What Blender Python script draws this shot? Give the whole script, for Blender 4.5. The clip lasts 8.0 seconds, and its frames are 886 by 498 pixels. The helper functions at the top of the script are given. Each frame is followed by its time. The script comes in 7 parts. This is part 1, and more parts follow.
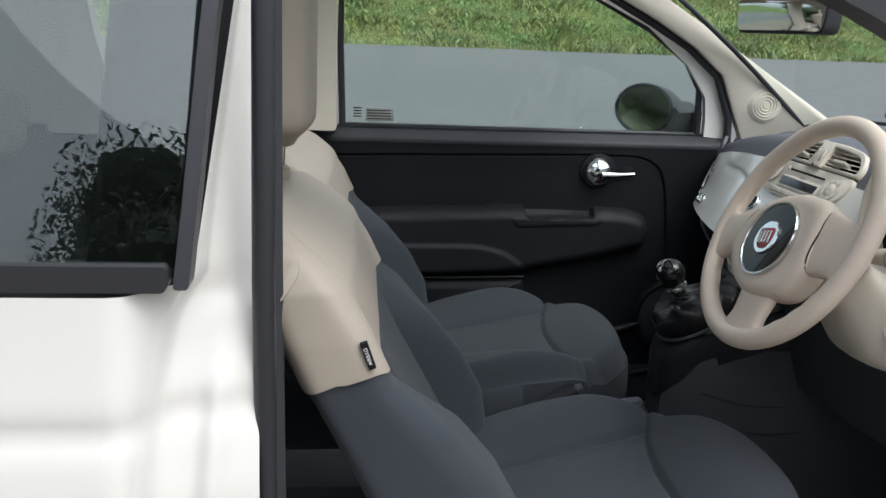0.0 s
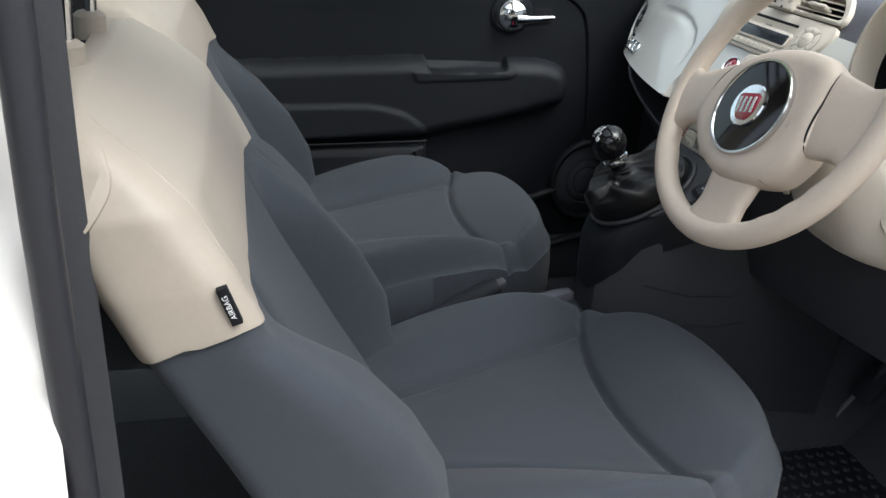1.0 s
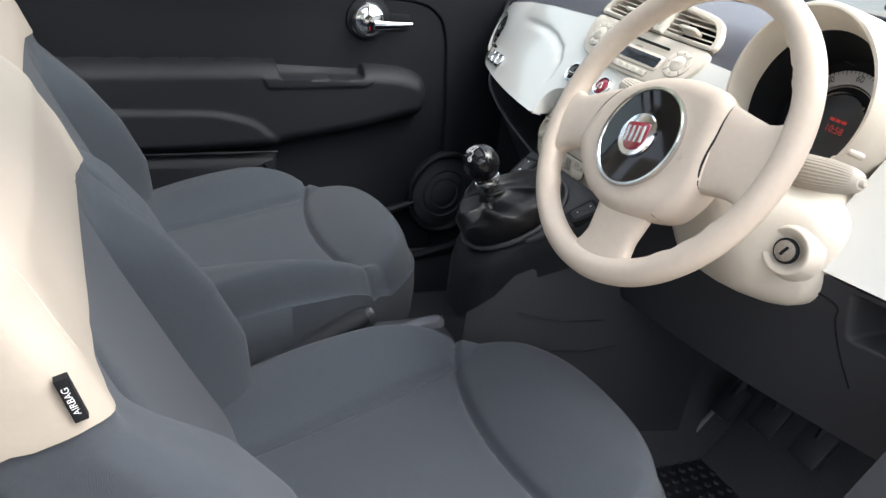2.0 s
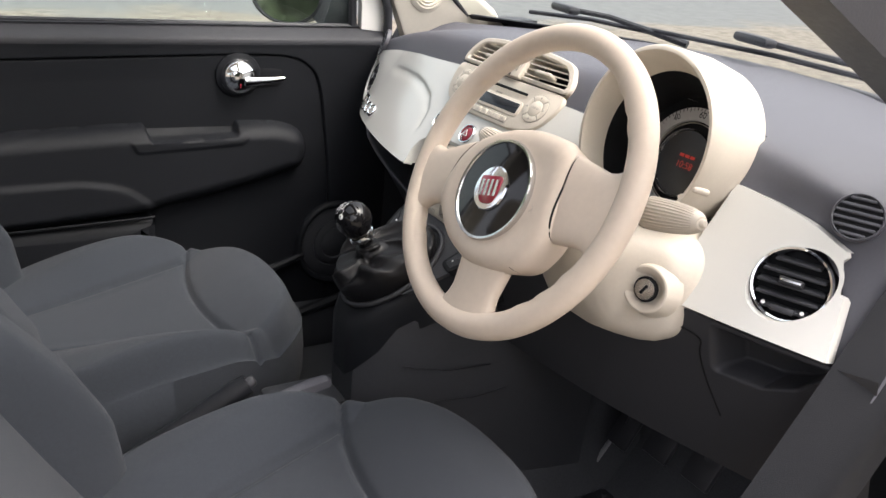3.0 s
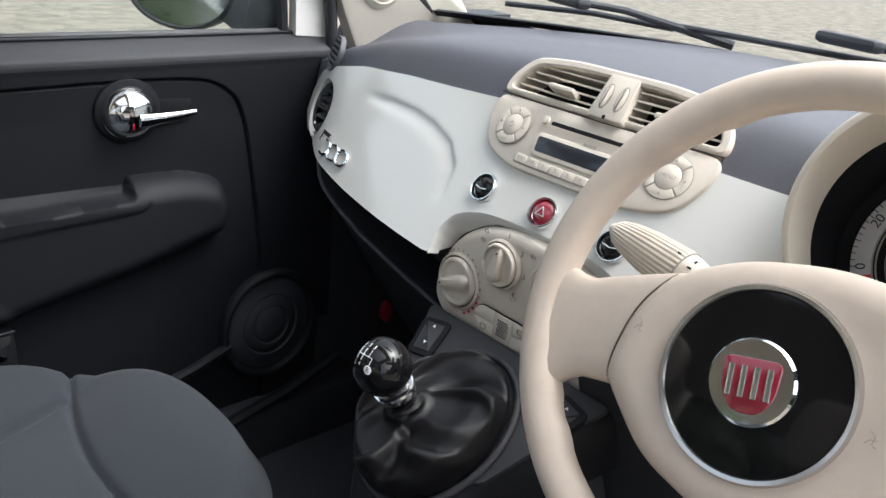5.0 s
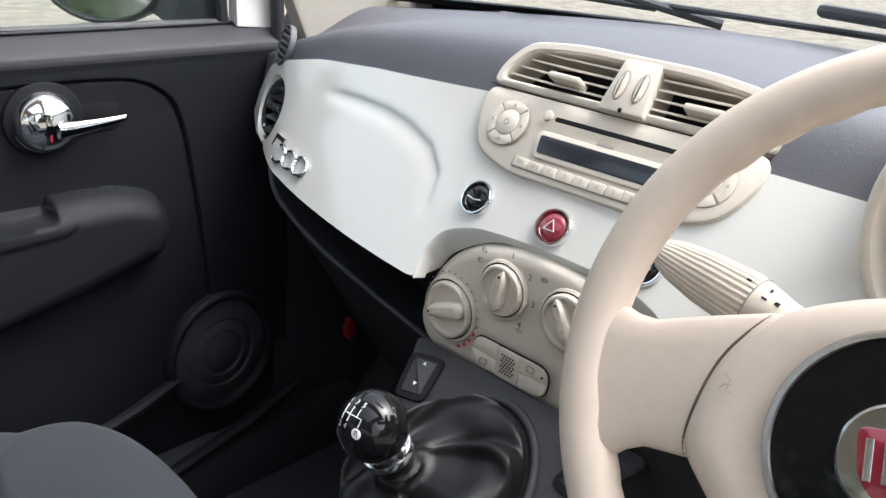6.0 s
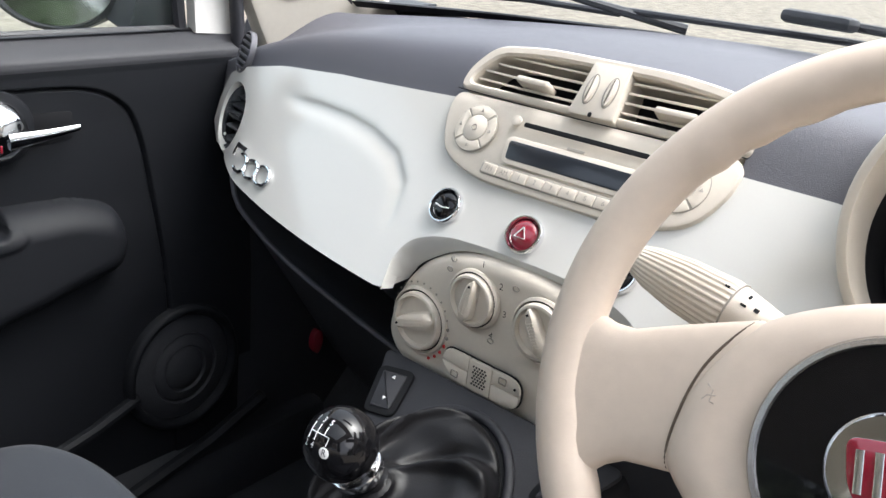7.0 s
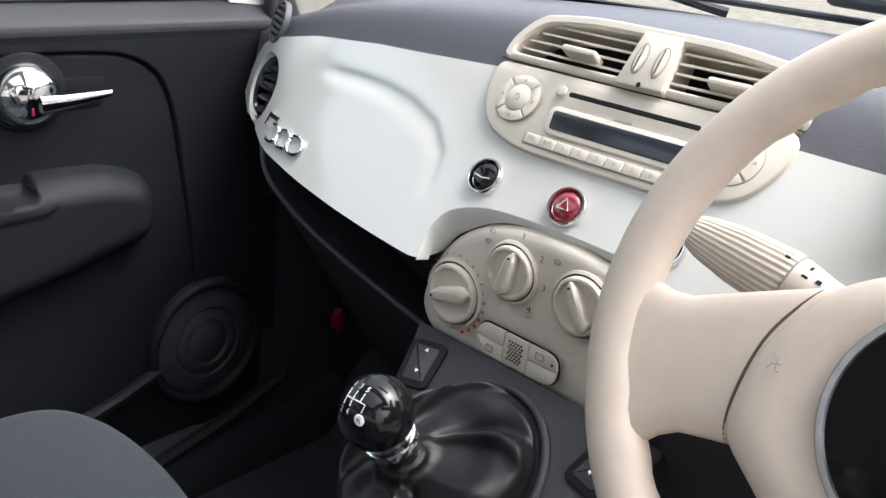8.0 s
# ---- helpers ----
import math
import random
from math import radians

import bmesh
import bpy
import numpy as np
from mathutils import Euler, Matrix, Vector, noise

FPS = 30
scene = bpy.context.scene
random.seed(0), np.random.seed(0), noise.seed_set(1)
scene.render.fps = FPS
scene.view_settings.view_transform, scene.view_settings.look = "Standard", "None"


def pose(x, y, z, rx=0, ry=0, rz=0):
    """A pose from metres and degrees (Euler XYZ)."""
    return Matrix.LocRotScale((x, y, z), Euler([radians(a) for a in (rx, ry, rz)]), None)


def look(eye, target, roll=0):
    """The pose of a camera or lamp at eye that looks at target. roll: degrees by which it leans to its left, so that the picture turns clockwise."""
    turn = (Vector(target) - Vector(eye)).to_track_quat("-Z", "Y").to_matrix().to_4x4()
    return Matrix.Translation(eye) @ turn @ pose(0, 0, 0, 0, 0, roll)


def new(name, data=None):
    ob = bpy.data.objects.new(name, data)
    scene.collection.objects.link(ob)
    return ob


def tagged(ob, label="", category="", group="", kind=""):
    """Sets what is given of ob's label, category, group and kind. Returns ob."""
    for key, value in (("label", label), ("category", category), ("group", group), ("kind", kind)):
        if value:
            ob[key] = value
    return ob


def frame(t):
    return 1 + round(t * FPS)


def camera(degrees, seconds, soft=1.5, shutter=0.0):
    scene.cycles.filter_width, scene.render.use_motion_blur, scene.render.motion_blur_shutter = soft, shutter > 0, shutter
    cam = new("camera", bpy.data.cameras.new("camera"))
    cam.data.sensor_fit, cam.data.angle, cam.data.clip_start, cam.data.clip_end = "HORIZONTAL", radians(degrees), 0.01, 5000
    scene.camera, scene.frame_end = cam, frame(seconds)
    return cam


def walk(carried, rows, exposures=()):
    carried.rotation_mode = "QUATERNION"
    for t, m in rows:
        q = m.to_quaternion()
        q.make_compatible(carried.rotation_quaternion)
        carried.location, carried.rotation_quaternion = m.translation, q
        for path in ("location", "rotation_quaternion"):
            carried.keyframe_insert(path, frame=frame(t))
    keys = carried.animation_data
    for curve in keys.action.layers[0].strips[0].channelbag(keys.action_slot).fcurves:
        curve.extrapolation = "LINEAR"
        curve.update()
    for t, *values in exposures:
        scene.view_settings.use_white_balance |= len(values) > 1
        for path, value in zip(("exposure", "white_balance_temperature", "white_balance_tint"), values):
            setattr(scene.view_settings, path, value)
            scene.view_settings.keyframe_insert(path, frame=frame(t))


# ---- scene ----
cam = camera(55.9, 8.0)
PATH = [
    (0, (-0.598, -1.448, 1.153), (-0.397, 0.474, 0.638), 2.2),
    (0.5, (-0.573, -1.309, 1.137), (-0.341, 0.573, 0.501), 3.0),
    (1, (-0.571, -1.143, 1.112), (-0.115, 0.607, 0.259), 3.7),
    (1.5, (-0.595, -1.03, 1.103), (0.044, 0.628, 0.184), 4.7),
    (2, (-0.585, -1.027, 1.111), (0.241, 0.596, 0.284), 8.3),
    (2.2, (-0.565, -1.048, 1.124), (0.323, 0.561, 0.334), 8.1),
    (3.3, (-0.510, -1.015, 1.151), (0.543, 0.521, 0.418), 5.2),
    (3.5, (-0.503, -0.925, 1.15), (0.611, 0.568, 0.423), 5.5),
    (4, (-0.515, -0.737, 1.163), (0.757, 0.626, 0.439), 5.9),
    (4.5, (-0.478, -0.621, 1.155), (0.822, 0.712, 0.425), 6.5),
    (5, (-0.435, -0.49, 1.115), (0.84, 0.847, 0.349), 5.7),
    (5.2, (-0.418, -0.456, 1.112), (0.870, 0.864, 0.337), 4.9),
    (6.3, (-0.363, -0.351, 1.080), (1.031, 0.866, 0.320), 5.6),
    (6.5, (-0.362, -0.354, 1.083), (1.042, 0.86, 0.336), 6.0),
    (7, (-0.357, -0.347, 1.078), (1.07, 0.837, 0.33), 4.9),
    (7.5, (-0.354, -0.327, 1.063), (1.076, 0.851, 0.309), 5.1),
    (8, (-0.363, -0.329, 1.053), (1.037, 0.876, 0.286), 6.2),
]
EXPOSURES = [(0, -1.05, 6150, 8), (0.5, -1.0, 6150, 8), (1.0, -0.6, 6150, 8), (1.5, -0.05, 6150, 8), (2.0, 0.05, 6300, 10), (2.2, -0.05, 6500, 12), (3.5, -0.2, 6800, 15), (4.0, -0.25, 6600, 14), (4.5, -0.4, 6350, 13), (5.0, -0.25, 6300, 12), (6.5, 0.05, 6350, 13), (8.0, 0.05, 6300, 13)]
walk(cam, [(t, look(eye, target, roll)) for t, eye, target, roll in PATH], EXPOSURES)

# ---- light ----
world = bpy.data.worlds.new("overcast_sky")
scene.world = world
world.use_nodes = True
wn = world.node_tree.nodes
sky = wn.new("ShaderNodeTexSky")
sky.sky_type, sky.sun_disc = "NISHITA", False
sky.sun_elevation, sky.sun_rotation = radians(60), radians(135)
sky.air_density, sky.dust_density, sky.ozone_density = 1.0, 6.0, 1.0
hsv = wn.new("ShaderNodeHueSaturation")
hsv.inputs["Saturation"].default_value = 0.35
hsv.inputs["Value"].default_value = 4.0  # a thick bright cloud cover
world.node_tree.links.new(sky.outputs[0], hsv.inputs["Color"])
world.node_tree.links.new(hsv.outputs[0], wn["Background"].inputs[0])
wn["Background"].inputs[1].default_value = 0.15

sun = new("sun", bpy.data.lights.new("sun", "SUN"))
sun.data.energy, sun.data.angle, sun.data.color = 0.9, radians(50), (1.0, 0.98, 0.95)
sun.matrix_world = look((0, -7, 6.5), (0, 0, 0.6))


# ---- materials ----
def mat(name, color, rough=0.5, metal=0.0, scale=40.0, vary=0.12, bump=0.05, fine=600.0, coat=0.0, sheen=0.0, spec=0.5, blot=3.0):
    """A surface with colour variation at two scales and a fine relief."""
    m = bpy.data.materials.new(name)
    m.use_nodes = True
    nt = m.node_tree
    n, l = nt.nodes, nt.links
    b = n["Principled BSDF"]
    tc = n.new("ShaderNodeTexCoord")
    n1, n2 = n.new("ShaderNodeTexNoise"), n.new("ShaderNodeTexNoise")
    n1.inputs["Scale"].default_value, n1.inputs["Detail"].default_value = blot, 5
    n2.inputs["Scale"].default_value, n2.inputs["Detail"].default_value = scale, 6
    add = n.new("ShaderNodeMath")
    add.operation = "ADD"
    l.new(tc.outputs["Object"], n1.inputs["Vector"])
    l.new(tc.outputs["Object"], n2.inputs["Vector"])
    l.new(n1.outputs["Fac"], add.inputs[0])
    l.new(n2.outputs["Fac"], add.inputs[1])
    mr = n.new("ShaderNodeMapRange")
    mr.inputs["From Min"].default_value, mr.inputs["From Max"].default_value = 0.6, 1.4
    mr.inputs["To Min"].default_value, mr.inputs["To Max"].default_value = 1 - vary, 1 + vary
    l.new(add.outputs[0], mr.inputs["Value"])
    mix = n.new("ShaderNodeVectorMath")
    mix.operation = "SCALE"
    mix.inputs[0].default_value = color
    l.new(mr.outputs[0], mix.inputs["Scale"])
    l.new(mix.outputs[0], b.inputs["Base Color"])
    rr = n.new("ShaderNodeMapRange")
    rr.inputs["From Min"].default_value, rr.inputs["From Max"].default_value = 0.6, 1.4
    rr.inputs["To Min"].default_value, rr.inputs["To Max"].default_value = max(0.02, rough - 0.06), min(1, rough + 0.06)
    l.new(add.outputs[0], rr.inputs["Value"])
    l.new(rr.outputs[0], b.inputs["Roughness"])
    b.inputs["Metallic"].default_value = metal
    b.inputs["Coat Weight"].default_value = coat
    b.inputs["Coat Roughness"].default_value = 0.08
    b.inputs["Sheen Weight"].default_value = sheen
    b.inputs["Specular IOR Level"].default_value = spec
    if bump > 0:
        n3 = n.new("ShaderNodeTexNoise")
        n3.inputs["Scale"].default_value, n3.inputs["Detail"].default_value = fine, 3
        l.new(tc.outputs["Object"], n3.inputs["Vector"])
        bp = n.new("ShaderNodeBump")
        bp.inputs["Strength"].default_value, bp.inputs["Distance"].default_value = bump, 0.002
        l.new(n3.outputs["Fac"], bp.inputs["Height"])
        l.new(bp.outputs[0], b.inputs["Normal"])
    return m


def glass_mat(name, color, rough=0.0, shine=0.025):
    m = bpy.data.materials.new(name)
    m.use_nodes = True
    n, l = m.node_tree.nodes, m.node_tree.links
    n.remove(n["Principled BSDF"])
    t, g, f, mx = n.new("ShaderNodeBsdfTransparent"), n.new("ShaderNodeBsdfGlossy"), n.new("ShaderNodeLayerWeight"), n.new("ShaderNodeMixShader")
    t.inputs["Color"].default_value = (*color, 1)
    g.inputs["Roughness"].default_value = rough
    f.inputs["Blend"].default_value = 0.5
    pw, ma = n.new("ShaderNodeMath"), n.new("ShaderNodeMath")
    pw.operation, ma.operation = "POWER", "MULTIPLY_ADD"
    pw.inputs[1].default_value = 5
    ma.inputs[1].default_value, ma.inputs[2].default_value = 0.9, shine
    l.new(f.outputs["Facing"], pw.inputs[0])
    l.new(pw.outputs[0], ma.inputs[0])
    l.new(ma.outputs[0], mx.inputs[0])
    l.new(t.outputs[0], mx.inputs[1])
    l.new(g.outputs[0], mx.inputs[2])
    l.new(mx.outputs[0], n["Material Output"].inputs["Surface"])
    return m


def glow_mat(name, color, strength):
    m = bpy.data.materials.new(name)
    m.use_nodes = True
    b = m.node_tree.nodes["Principled BSDF"]
    b.inputs["Base Color"].default_value = (0.01, 0.01, 0.01, 1)
    b.inputs["Emission Color"].default_value = (*color, 1)
    b.inputs["Emission Strength"].default_value = strength
    return m


M_WHITE = mat("pearl_white_paint", (0.60, 0.60, 0.565), 0.20, 0, 900, 0.02, 0.01, 900, coat=0.6)
M_BODY = mat("white_body_paint", (0.69, 0.68, 0.65), 0.25, 0, 900, 0.02, 0.008, 900, coat=0.8)
M_CREAM = mat("cream_plastic", (0.60, 0.548, 0.468), 0.5, 0, 250, 0.04, 0.12, 1500)
M_RIM = mat("ivory_leather", (0.61, 0.52, 0.43), 0.45, 0, 120, 0.05, 0.04, 900)
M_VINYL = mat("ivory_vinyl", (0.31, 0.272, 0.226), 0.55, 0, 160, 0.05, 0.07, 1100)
M_TRIM = mat("cream_pillar_trim", (0.60, 0.56, 0.48), 0.65, 0, 160, 0.04, 0.15, 900)
M_FABRIC = mat("grey_seat_fabric", (0.040, 0.046, 0.055), 0.9, 0, 260, 0.14, 0.5, 1600, sheen=0.08, spec=0.15)
M_DASH = mat("grey_dash_plastic", (0.078, 0.079, 0.094), 0.5, 0, 300, 0.08, 0.35, 1300)
M_DARK = mat("black_trim_plastic", (0.038, 0.040, 0.045), 0.5, 0, 200, 0.12, 0.3, 1200, spec=0.3)
M_DOOR = mat("charcoal_door_plastic", (0.0105, 0.0118, 0.0145), 0.5, 0, 200, 0.1, 0.3, 1200, spec=0.2)
M_LOW = mat("grey_lower_dash_plastic", (0.036, 0.037, 0.042), 0.5, 0, 200, 0.1, 0.3, 1200, spec=0.3)
M_CARPET = mat("black_carpet", (0.058, 0.061, 0.067), 0.95, 0, 300, 0.25, 0.8, 700, spec=0.1)
M_RUBBER = mat("black_rubber_seal", (0.022, 0.023, 0.028), 0.45, 0, 150, 0.1, 0.1, 500)
M_CHROME = mat("chrome", (0.82, 0.83, 0.85), 0.08, 1.0, 60, 0.03, 0)
M_GLOSS = mat("gloss_black", (0.006, 0.006, 0.007), 0.07, 0, 60, 0.05, 0, spec=0.4)
M_LEATHER = mat("black_leather", (0.006, 0.006, 0.007), 0.42, 0, 150, 0.15, 0.12, 700, spec=0.32)
M_RED = mat("dark_red_enamel", (0.24, 0.012, 0.028), 0.2, 0, 80, 0.08, 0, coat=1.0)
M_SILVER = mat("satin_silver", (0.62, 0.62, 0.62), 0.25, 1.0, 80, 0.04, 0)
M_INK = mat("black_print", (0.009, 0.0095, 0.011), 0.6, 0, 80, 0.05, 0, spec=0.15)
M_GREYINK = mat("grey_print", (0.30, 0.28, 0.24), 0.6, 0, 80, 0.05, 0)
M_WHITEINK = mat("white_print", (0.8, 0.8, 0.8), 0.5, 0, 80, 0.05, 0)
M_REDINK = mat("red_print", (0.55, 0.03, 0.03), 0.5, 0, 80, 0.05, 0)
M_SCREEN = mat("smoked_display", (0.016, 0.020, 0.026), 0.18, 0, 60, 0.05, 0, spec=0.55)
M_GLASS = glass_mat("window_glass", (0.90, 0.95, 0.93))
# untinted pane; transmission lowered and shine raised to strengthen its sky reflection
M_QUARTER_GLASS = glass_mat("rear_side_glass", (0.72, 0.78, 0.76), 0.0, 0.10)
M_MIRROR = mat("mirror_glass", (0.8, 0.82, 0.82), 0.02, 1.0, 30, 0.01, 0)
M_LED = glow_mat("red_led", (1.0, 0.05, 0.03), 0.3)


# ---- mesh helpers ----
def thing(name, at, label, category, group="", kind=""):
    ob = new(name)
    ob.empty_display_size = 0.05
    ob.location = at
    return tagged(ob, label, category, group, kind)


def base_of(ob):
    m = Matrix.Translation(ob.location)
    while ob.parent:
        ob = ob.parent
        m = Matrix.Translation(ob.location) @ m if ob.parent is None else m
    return m


def link_mesh(name, bm, material, angle=40):
    bmesh.ops.recalc_face_normals(bm, faces=bm.faces[:])
    me = bpy.data.meshes.new(name)
    bm.to_mesh(me)
    bm.free()
    me.materials.append(material)
    me.polygons.foreach_set("use_smooth", [True] * len(me.polygons))
    me.set_sharp_from_angle(angle=radians(angle))
    return new(name, me)


def part(name, bm, material, parent=None, label="", angle=40):
    """One mesh object, in world places, under a thing or a part."""
    ob = link_mesh(name, bm, material, angle)
    if parent is not None:
        ob.parent = parent
        ob.matrix_parent_inverse = (Matrix.Translation(parent.location) if parent.parent is None else Matrix.Identity(4)).inverted()
    if label:
        ob["label"] = label
    return ob


def V(*a):
    return Vector(a)


def smooth(a, b, x):
    t = min(1, max(0, (x - a) / (b - a)))
    return t * t * (3 - 2 * t)


def interp(xs, ys, x):
    return float(np.interp(x, xs, ys))


def loft(bm, rings, closed=True, cap0=True, cap1=True):
    rows = [[bm.verts.new(p) for p in r] for r in rings]
    n = len(rings[0])
    for a, b in zip(rows, rows[1:]):
        for i in range(n if closed else n - 1):
            j = (i + 1) % n
            bm.faces.new((a[i], a[j], b[j], b[i]))
    if cap0 and closed:
        bm.faces.new(rows[0])
    if cap1 and closed:
        bm.faces.new(rows[-1])
    return rows


def frame_of(n, up=(0, 0, 1)):
    n = Vector(n).normalized()
    u = Vector(up).cross(n)
    if u.length < 1e-4:
        u = Vector((0, 1, 0)).cross(n)
    u.normalize()
    return u, n.cross(u), n


def circle(c, n, r, count=24, up=(0, 0, 1), r2=None, start=0.0):
    u, v, _ = frame_of(n, up)
    return [Vector(c) + u * (r * math.cos(start + 2 * math.pi * i / count)) + v * ((r2 or r) * math.sin(start + 2 * math.pi * i / count)) for i in range(count)]


def lathe(bm, c, n, profile, count=32, up=(0, 0, 1)):
    """profile: (radius, height along n)."""
    c, n = Vector(c), Vector(n).normalized()
    loft(bm, [circle(c + n * h, n, max(r, 1e-4), count, up) for r, h in profile])


def tube(bm, pts, radii, count=12, cap=True):
    pts = [Vector(p) for p in pts]
    rings = []
    up = Vector((0.13, 0.31, 0.94))
    for i, p in enumerate(pts):
        d = (pts[min(i + 1, len(pts) - 1)] - pts[max(i - 1, 0)])
        r = radii[i] if isinstance(radii, (list, tuple)) else radii
        rings.append(circle(p, d, r, count, up))
    loft(bm, rings, cap0=cap, cap1=cap)


def box(bm, c, size, bev=0.0, rot=None, seg=2):
    m = Matrix.Translation(c) @ (rot.to_4x4() if rot else Matrix.Identity(4)) @ Matrix.Diagonal((*size, 1))
    r = bmesh.ops.create_cube(bm, size=1, matrix=m)
    if bev:
        edges = list({e for v in r["verts"] for e in v.link_edges})
        bmesh.ops.bevel(bm, geom=edges, offset=bev, segments=seg, profile=0.5, affect="EDGES", clamp_overlap=True)


def shrink(pts, d):
    """A closed outline moved inwards by d (anticlockwise or not)."""
    n = len(pts)
    area = sum(pts[i][0] * pts[(i + 1) % n][1] - pts[(i + 1) % n][0] * pts[i][1] for i in range(n))
    s = 1 if area > 0 else -1
    out = []
    for i in range(n):
        p, q, r = pts[i - 1], pts[i], pts[(i + 1) % n]
        e = Vector((r[0] - p[0], r[1] - p[1]))
        e = e.normalized() if e.length > 1e-9 else Vector((1, 0))
        out.append((q[0] - e.y * d * s, q[1] + e.x * d * s))
    return out


def rounded(pts, r, seg=5):
    """A closed outline with its corners rounded."""
    out = []
    n = len(pts)
    for i in range(n):
        p, q, t = Vector(pts[i - 1]), Vector(pts[i]), Vector(pts[(i + 1) % n])
        a, b = (p - q), (t - q)
        k = min(r, a.length * 0.48, b.length * 0.48)
        a, b = q + a.normalized() * k, q + b.normalized() * k
        for j in range(seg + 1):
            s = j / seg
            w = a.lerp(q, s).lerp(q.lerp(b, s), s)
            out.append((w.x, w.y))
    return out


def oval(cx, cy, rx, ry, n=28, rot=0.0):
    return [(cx + rx * math.cos(a) * math.cos(rot) - ry * math.sin(a) * math.sin(rot), cy + rx * math.cos(a) * math.sin(rot) + ry * math.sin(a) * math.cos(rot))
            for a in (2 * math.pi * i / n for i in range(n))]


def pad(bm, surf, outline, h0, h1, bev=0.0015):
    """A slab on a surface: surf(a, b, h) gives the place, outline its edge."""
    rings = [[surf(a, b, h0) for a, b in outline], [surf(a, b, h1 - bev) for a, b in outline],
             [surf(a, b, h1 - bev * 0.3) for a, b in shrink(outline, bev * 0.3)], [surf(a, b, h1) for a, b in shrink(outline, bev)]]
    loft(bm, rings)


def ring_pad(bm, surf, outer, inner, h0, h1, deep, bev=0.0015):
    """A frame between two outlines of as many points, its inner wall going down to deep."""
    rings = [[surf(a, b, h0) for a, b in outer], [surf(a, b, h1 - bev) for a, b in outer], [surf(a, b, h1) for a, b in shrink(outer, bev)],
             [surf(a, b, h1) for a, b in shrink(inner, -bev)], [surf(a, b, h1 - bev) for a, b in inner], [surf(a, b, deep) for a, b in inner]]
    loft(bm, rings, cap0=False, cap1=False)


def sheet(bm, f, us, vs, keep=None):
    g = [[bm.verts.new(f(u, v)) for v in vs] for u in us]
    for i in range(len(us) - 1):
        for j in range(len(vs) - 1):
            if keep is None or keep(0.5 * (us[i] + us[i + 1]), 0.5 * (vs[j] + vs[j + 1])):
                bm.faces.new((g[i][j], g[i + 1][j], g[i + 1][j + 1], g[i][j + 1]))
    return g


def curve(pts, n):
    """A smooth line through points in a plane."""
    q = [pts[0]] + list(pts) + [pts[-1]]
    out = []
    for i in range(1, len(q) - 2):
        for k in range(n):
            t = k / n
            out.append(tuple(0.5 * (2 * b + (c - a) * t + (2 * a - 5 * b + 4 * c - d) * t * t + (3 * b - a - 3 * c + d) * t ** 3) for a, b, c, d in zip(q[i - 1], q[i], q[i + 1], q[i + 2])))
    return out + [q[-1]]


def inside(p, poly):
    x, y = p
    c = False
    for (x1, y1), (x2, y2) in zip(poly, poly[1:] + poly[:1]):
        if (y1 > y) != (y2 > y) and x < (x2 - x1) * (y - y1) / (y2 - y1) + x1:
            c = not c
    return c


def plane_surf(o, u, v):
    o, u, v = Vector(o), Vector(u).normalized(), Vector(v).normalized()
    n = u.cross(v)
    return lambda a, b, h=0.0: o + u * a + v * b + n * h


def text(name, body, surf, a, b, size, material, parent, h=0.0006, turn=0.0):
    """Raised lettering on a surface; surf(a, b, h)."""
    cu = bpy.data.curves.new(name, "FONT")
    cu.body, cu.size, cu.align_x, cu.align_y = body, size, "CENTER", "CENTER"
    cu.extrude = 0.0
    ob = bpy.data.objects.new(name, cu)
    scene.collection.objects.link(ob)
    bpy.context.view_layer.update()
    me = bpy.data.meshes.new_from_object(ob)
    bpy.data.objects.remove(ob)
    bpy.data.curves.remove(cu)
    c, s = math.cos(turn), math.sin(turn)
    for v in me.vertices:
        v.co = surf(a + v.co.x * c - v.co.y * s, b + v.co.x * s + v.co.y * c, h)
    me.materials.clear()
    me.materials.append(material)
    ob = new(name, me)
    ob.parent = parent
    ob.matrix_parent_inverse = (Matrix.Translation(parent.location) if parent.parent is None else Matrix.Identity(4)).inverted()
    return ob


def snap(bm, outline, reach, place):
    """Draws the ragged edge of an opening onto its outline, given in (y, z)."""
    n = len(outline)
    for v in bm.verts:
        if not v.is_boundary:
            continue
        best = None
        for i in range(n):
            a, b = Vector(outline[i]), Vector(outline[(i + 1) % n])
            e = b - a
            t = min(1, max(0, (Vector((v.co.y, v.co.z)) - a).dot(e) / max(e.length_squared, 1e-12)))
            q = a + e * t
            d = (q - Vector((v.co.y, v.co.z))).length
            if best is None or d < best[0]:
                best = (d, q)
        if best[0] < reach:
            v.co = place(best[1].x, best[1].y)


# ---- outdoors ----
def ground_z(x, y):
    return 0.0 if y < 8 else 0.036 * (y - 8) if y < 24 else 0.576 + 0.34 * min(y - 24, 10) + 0.05 * max(0, y - 34)


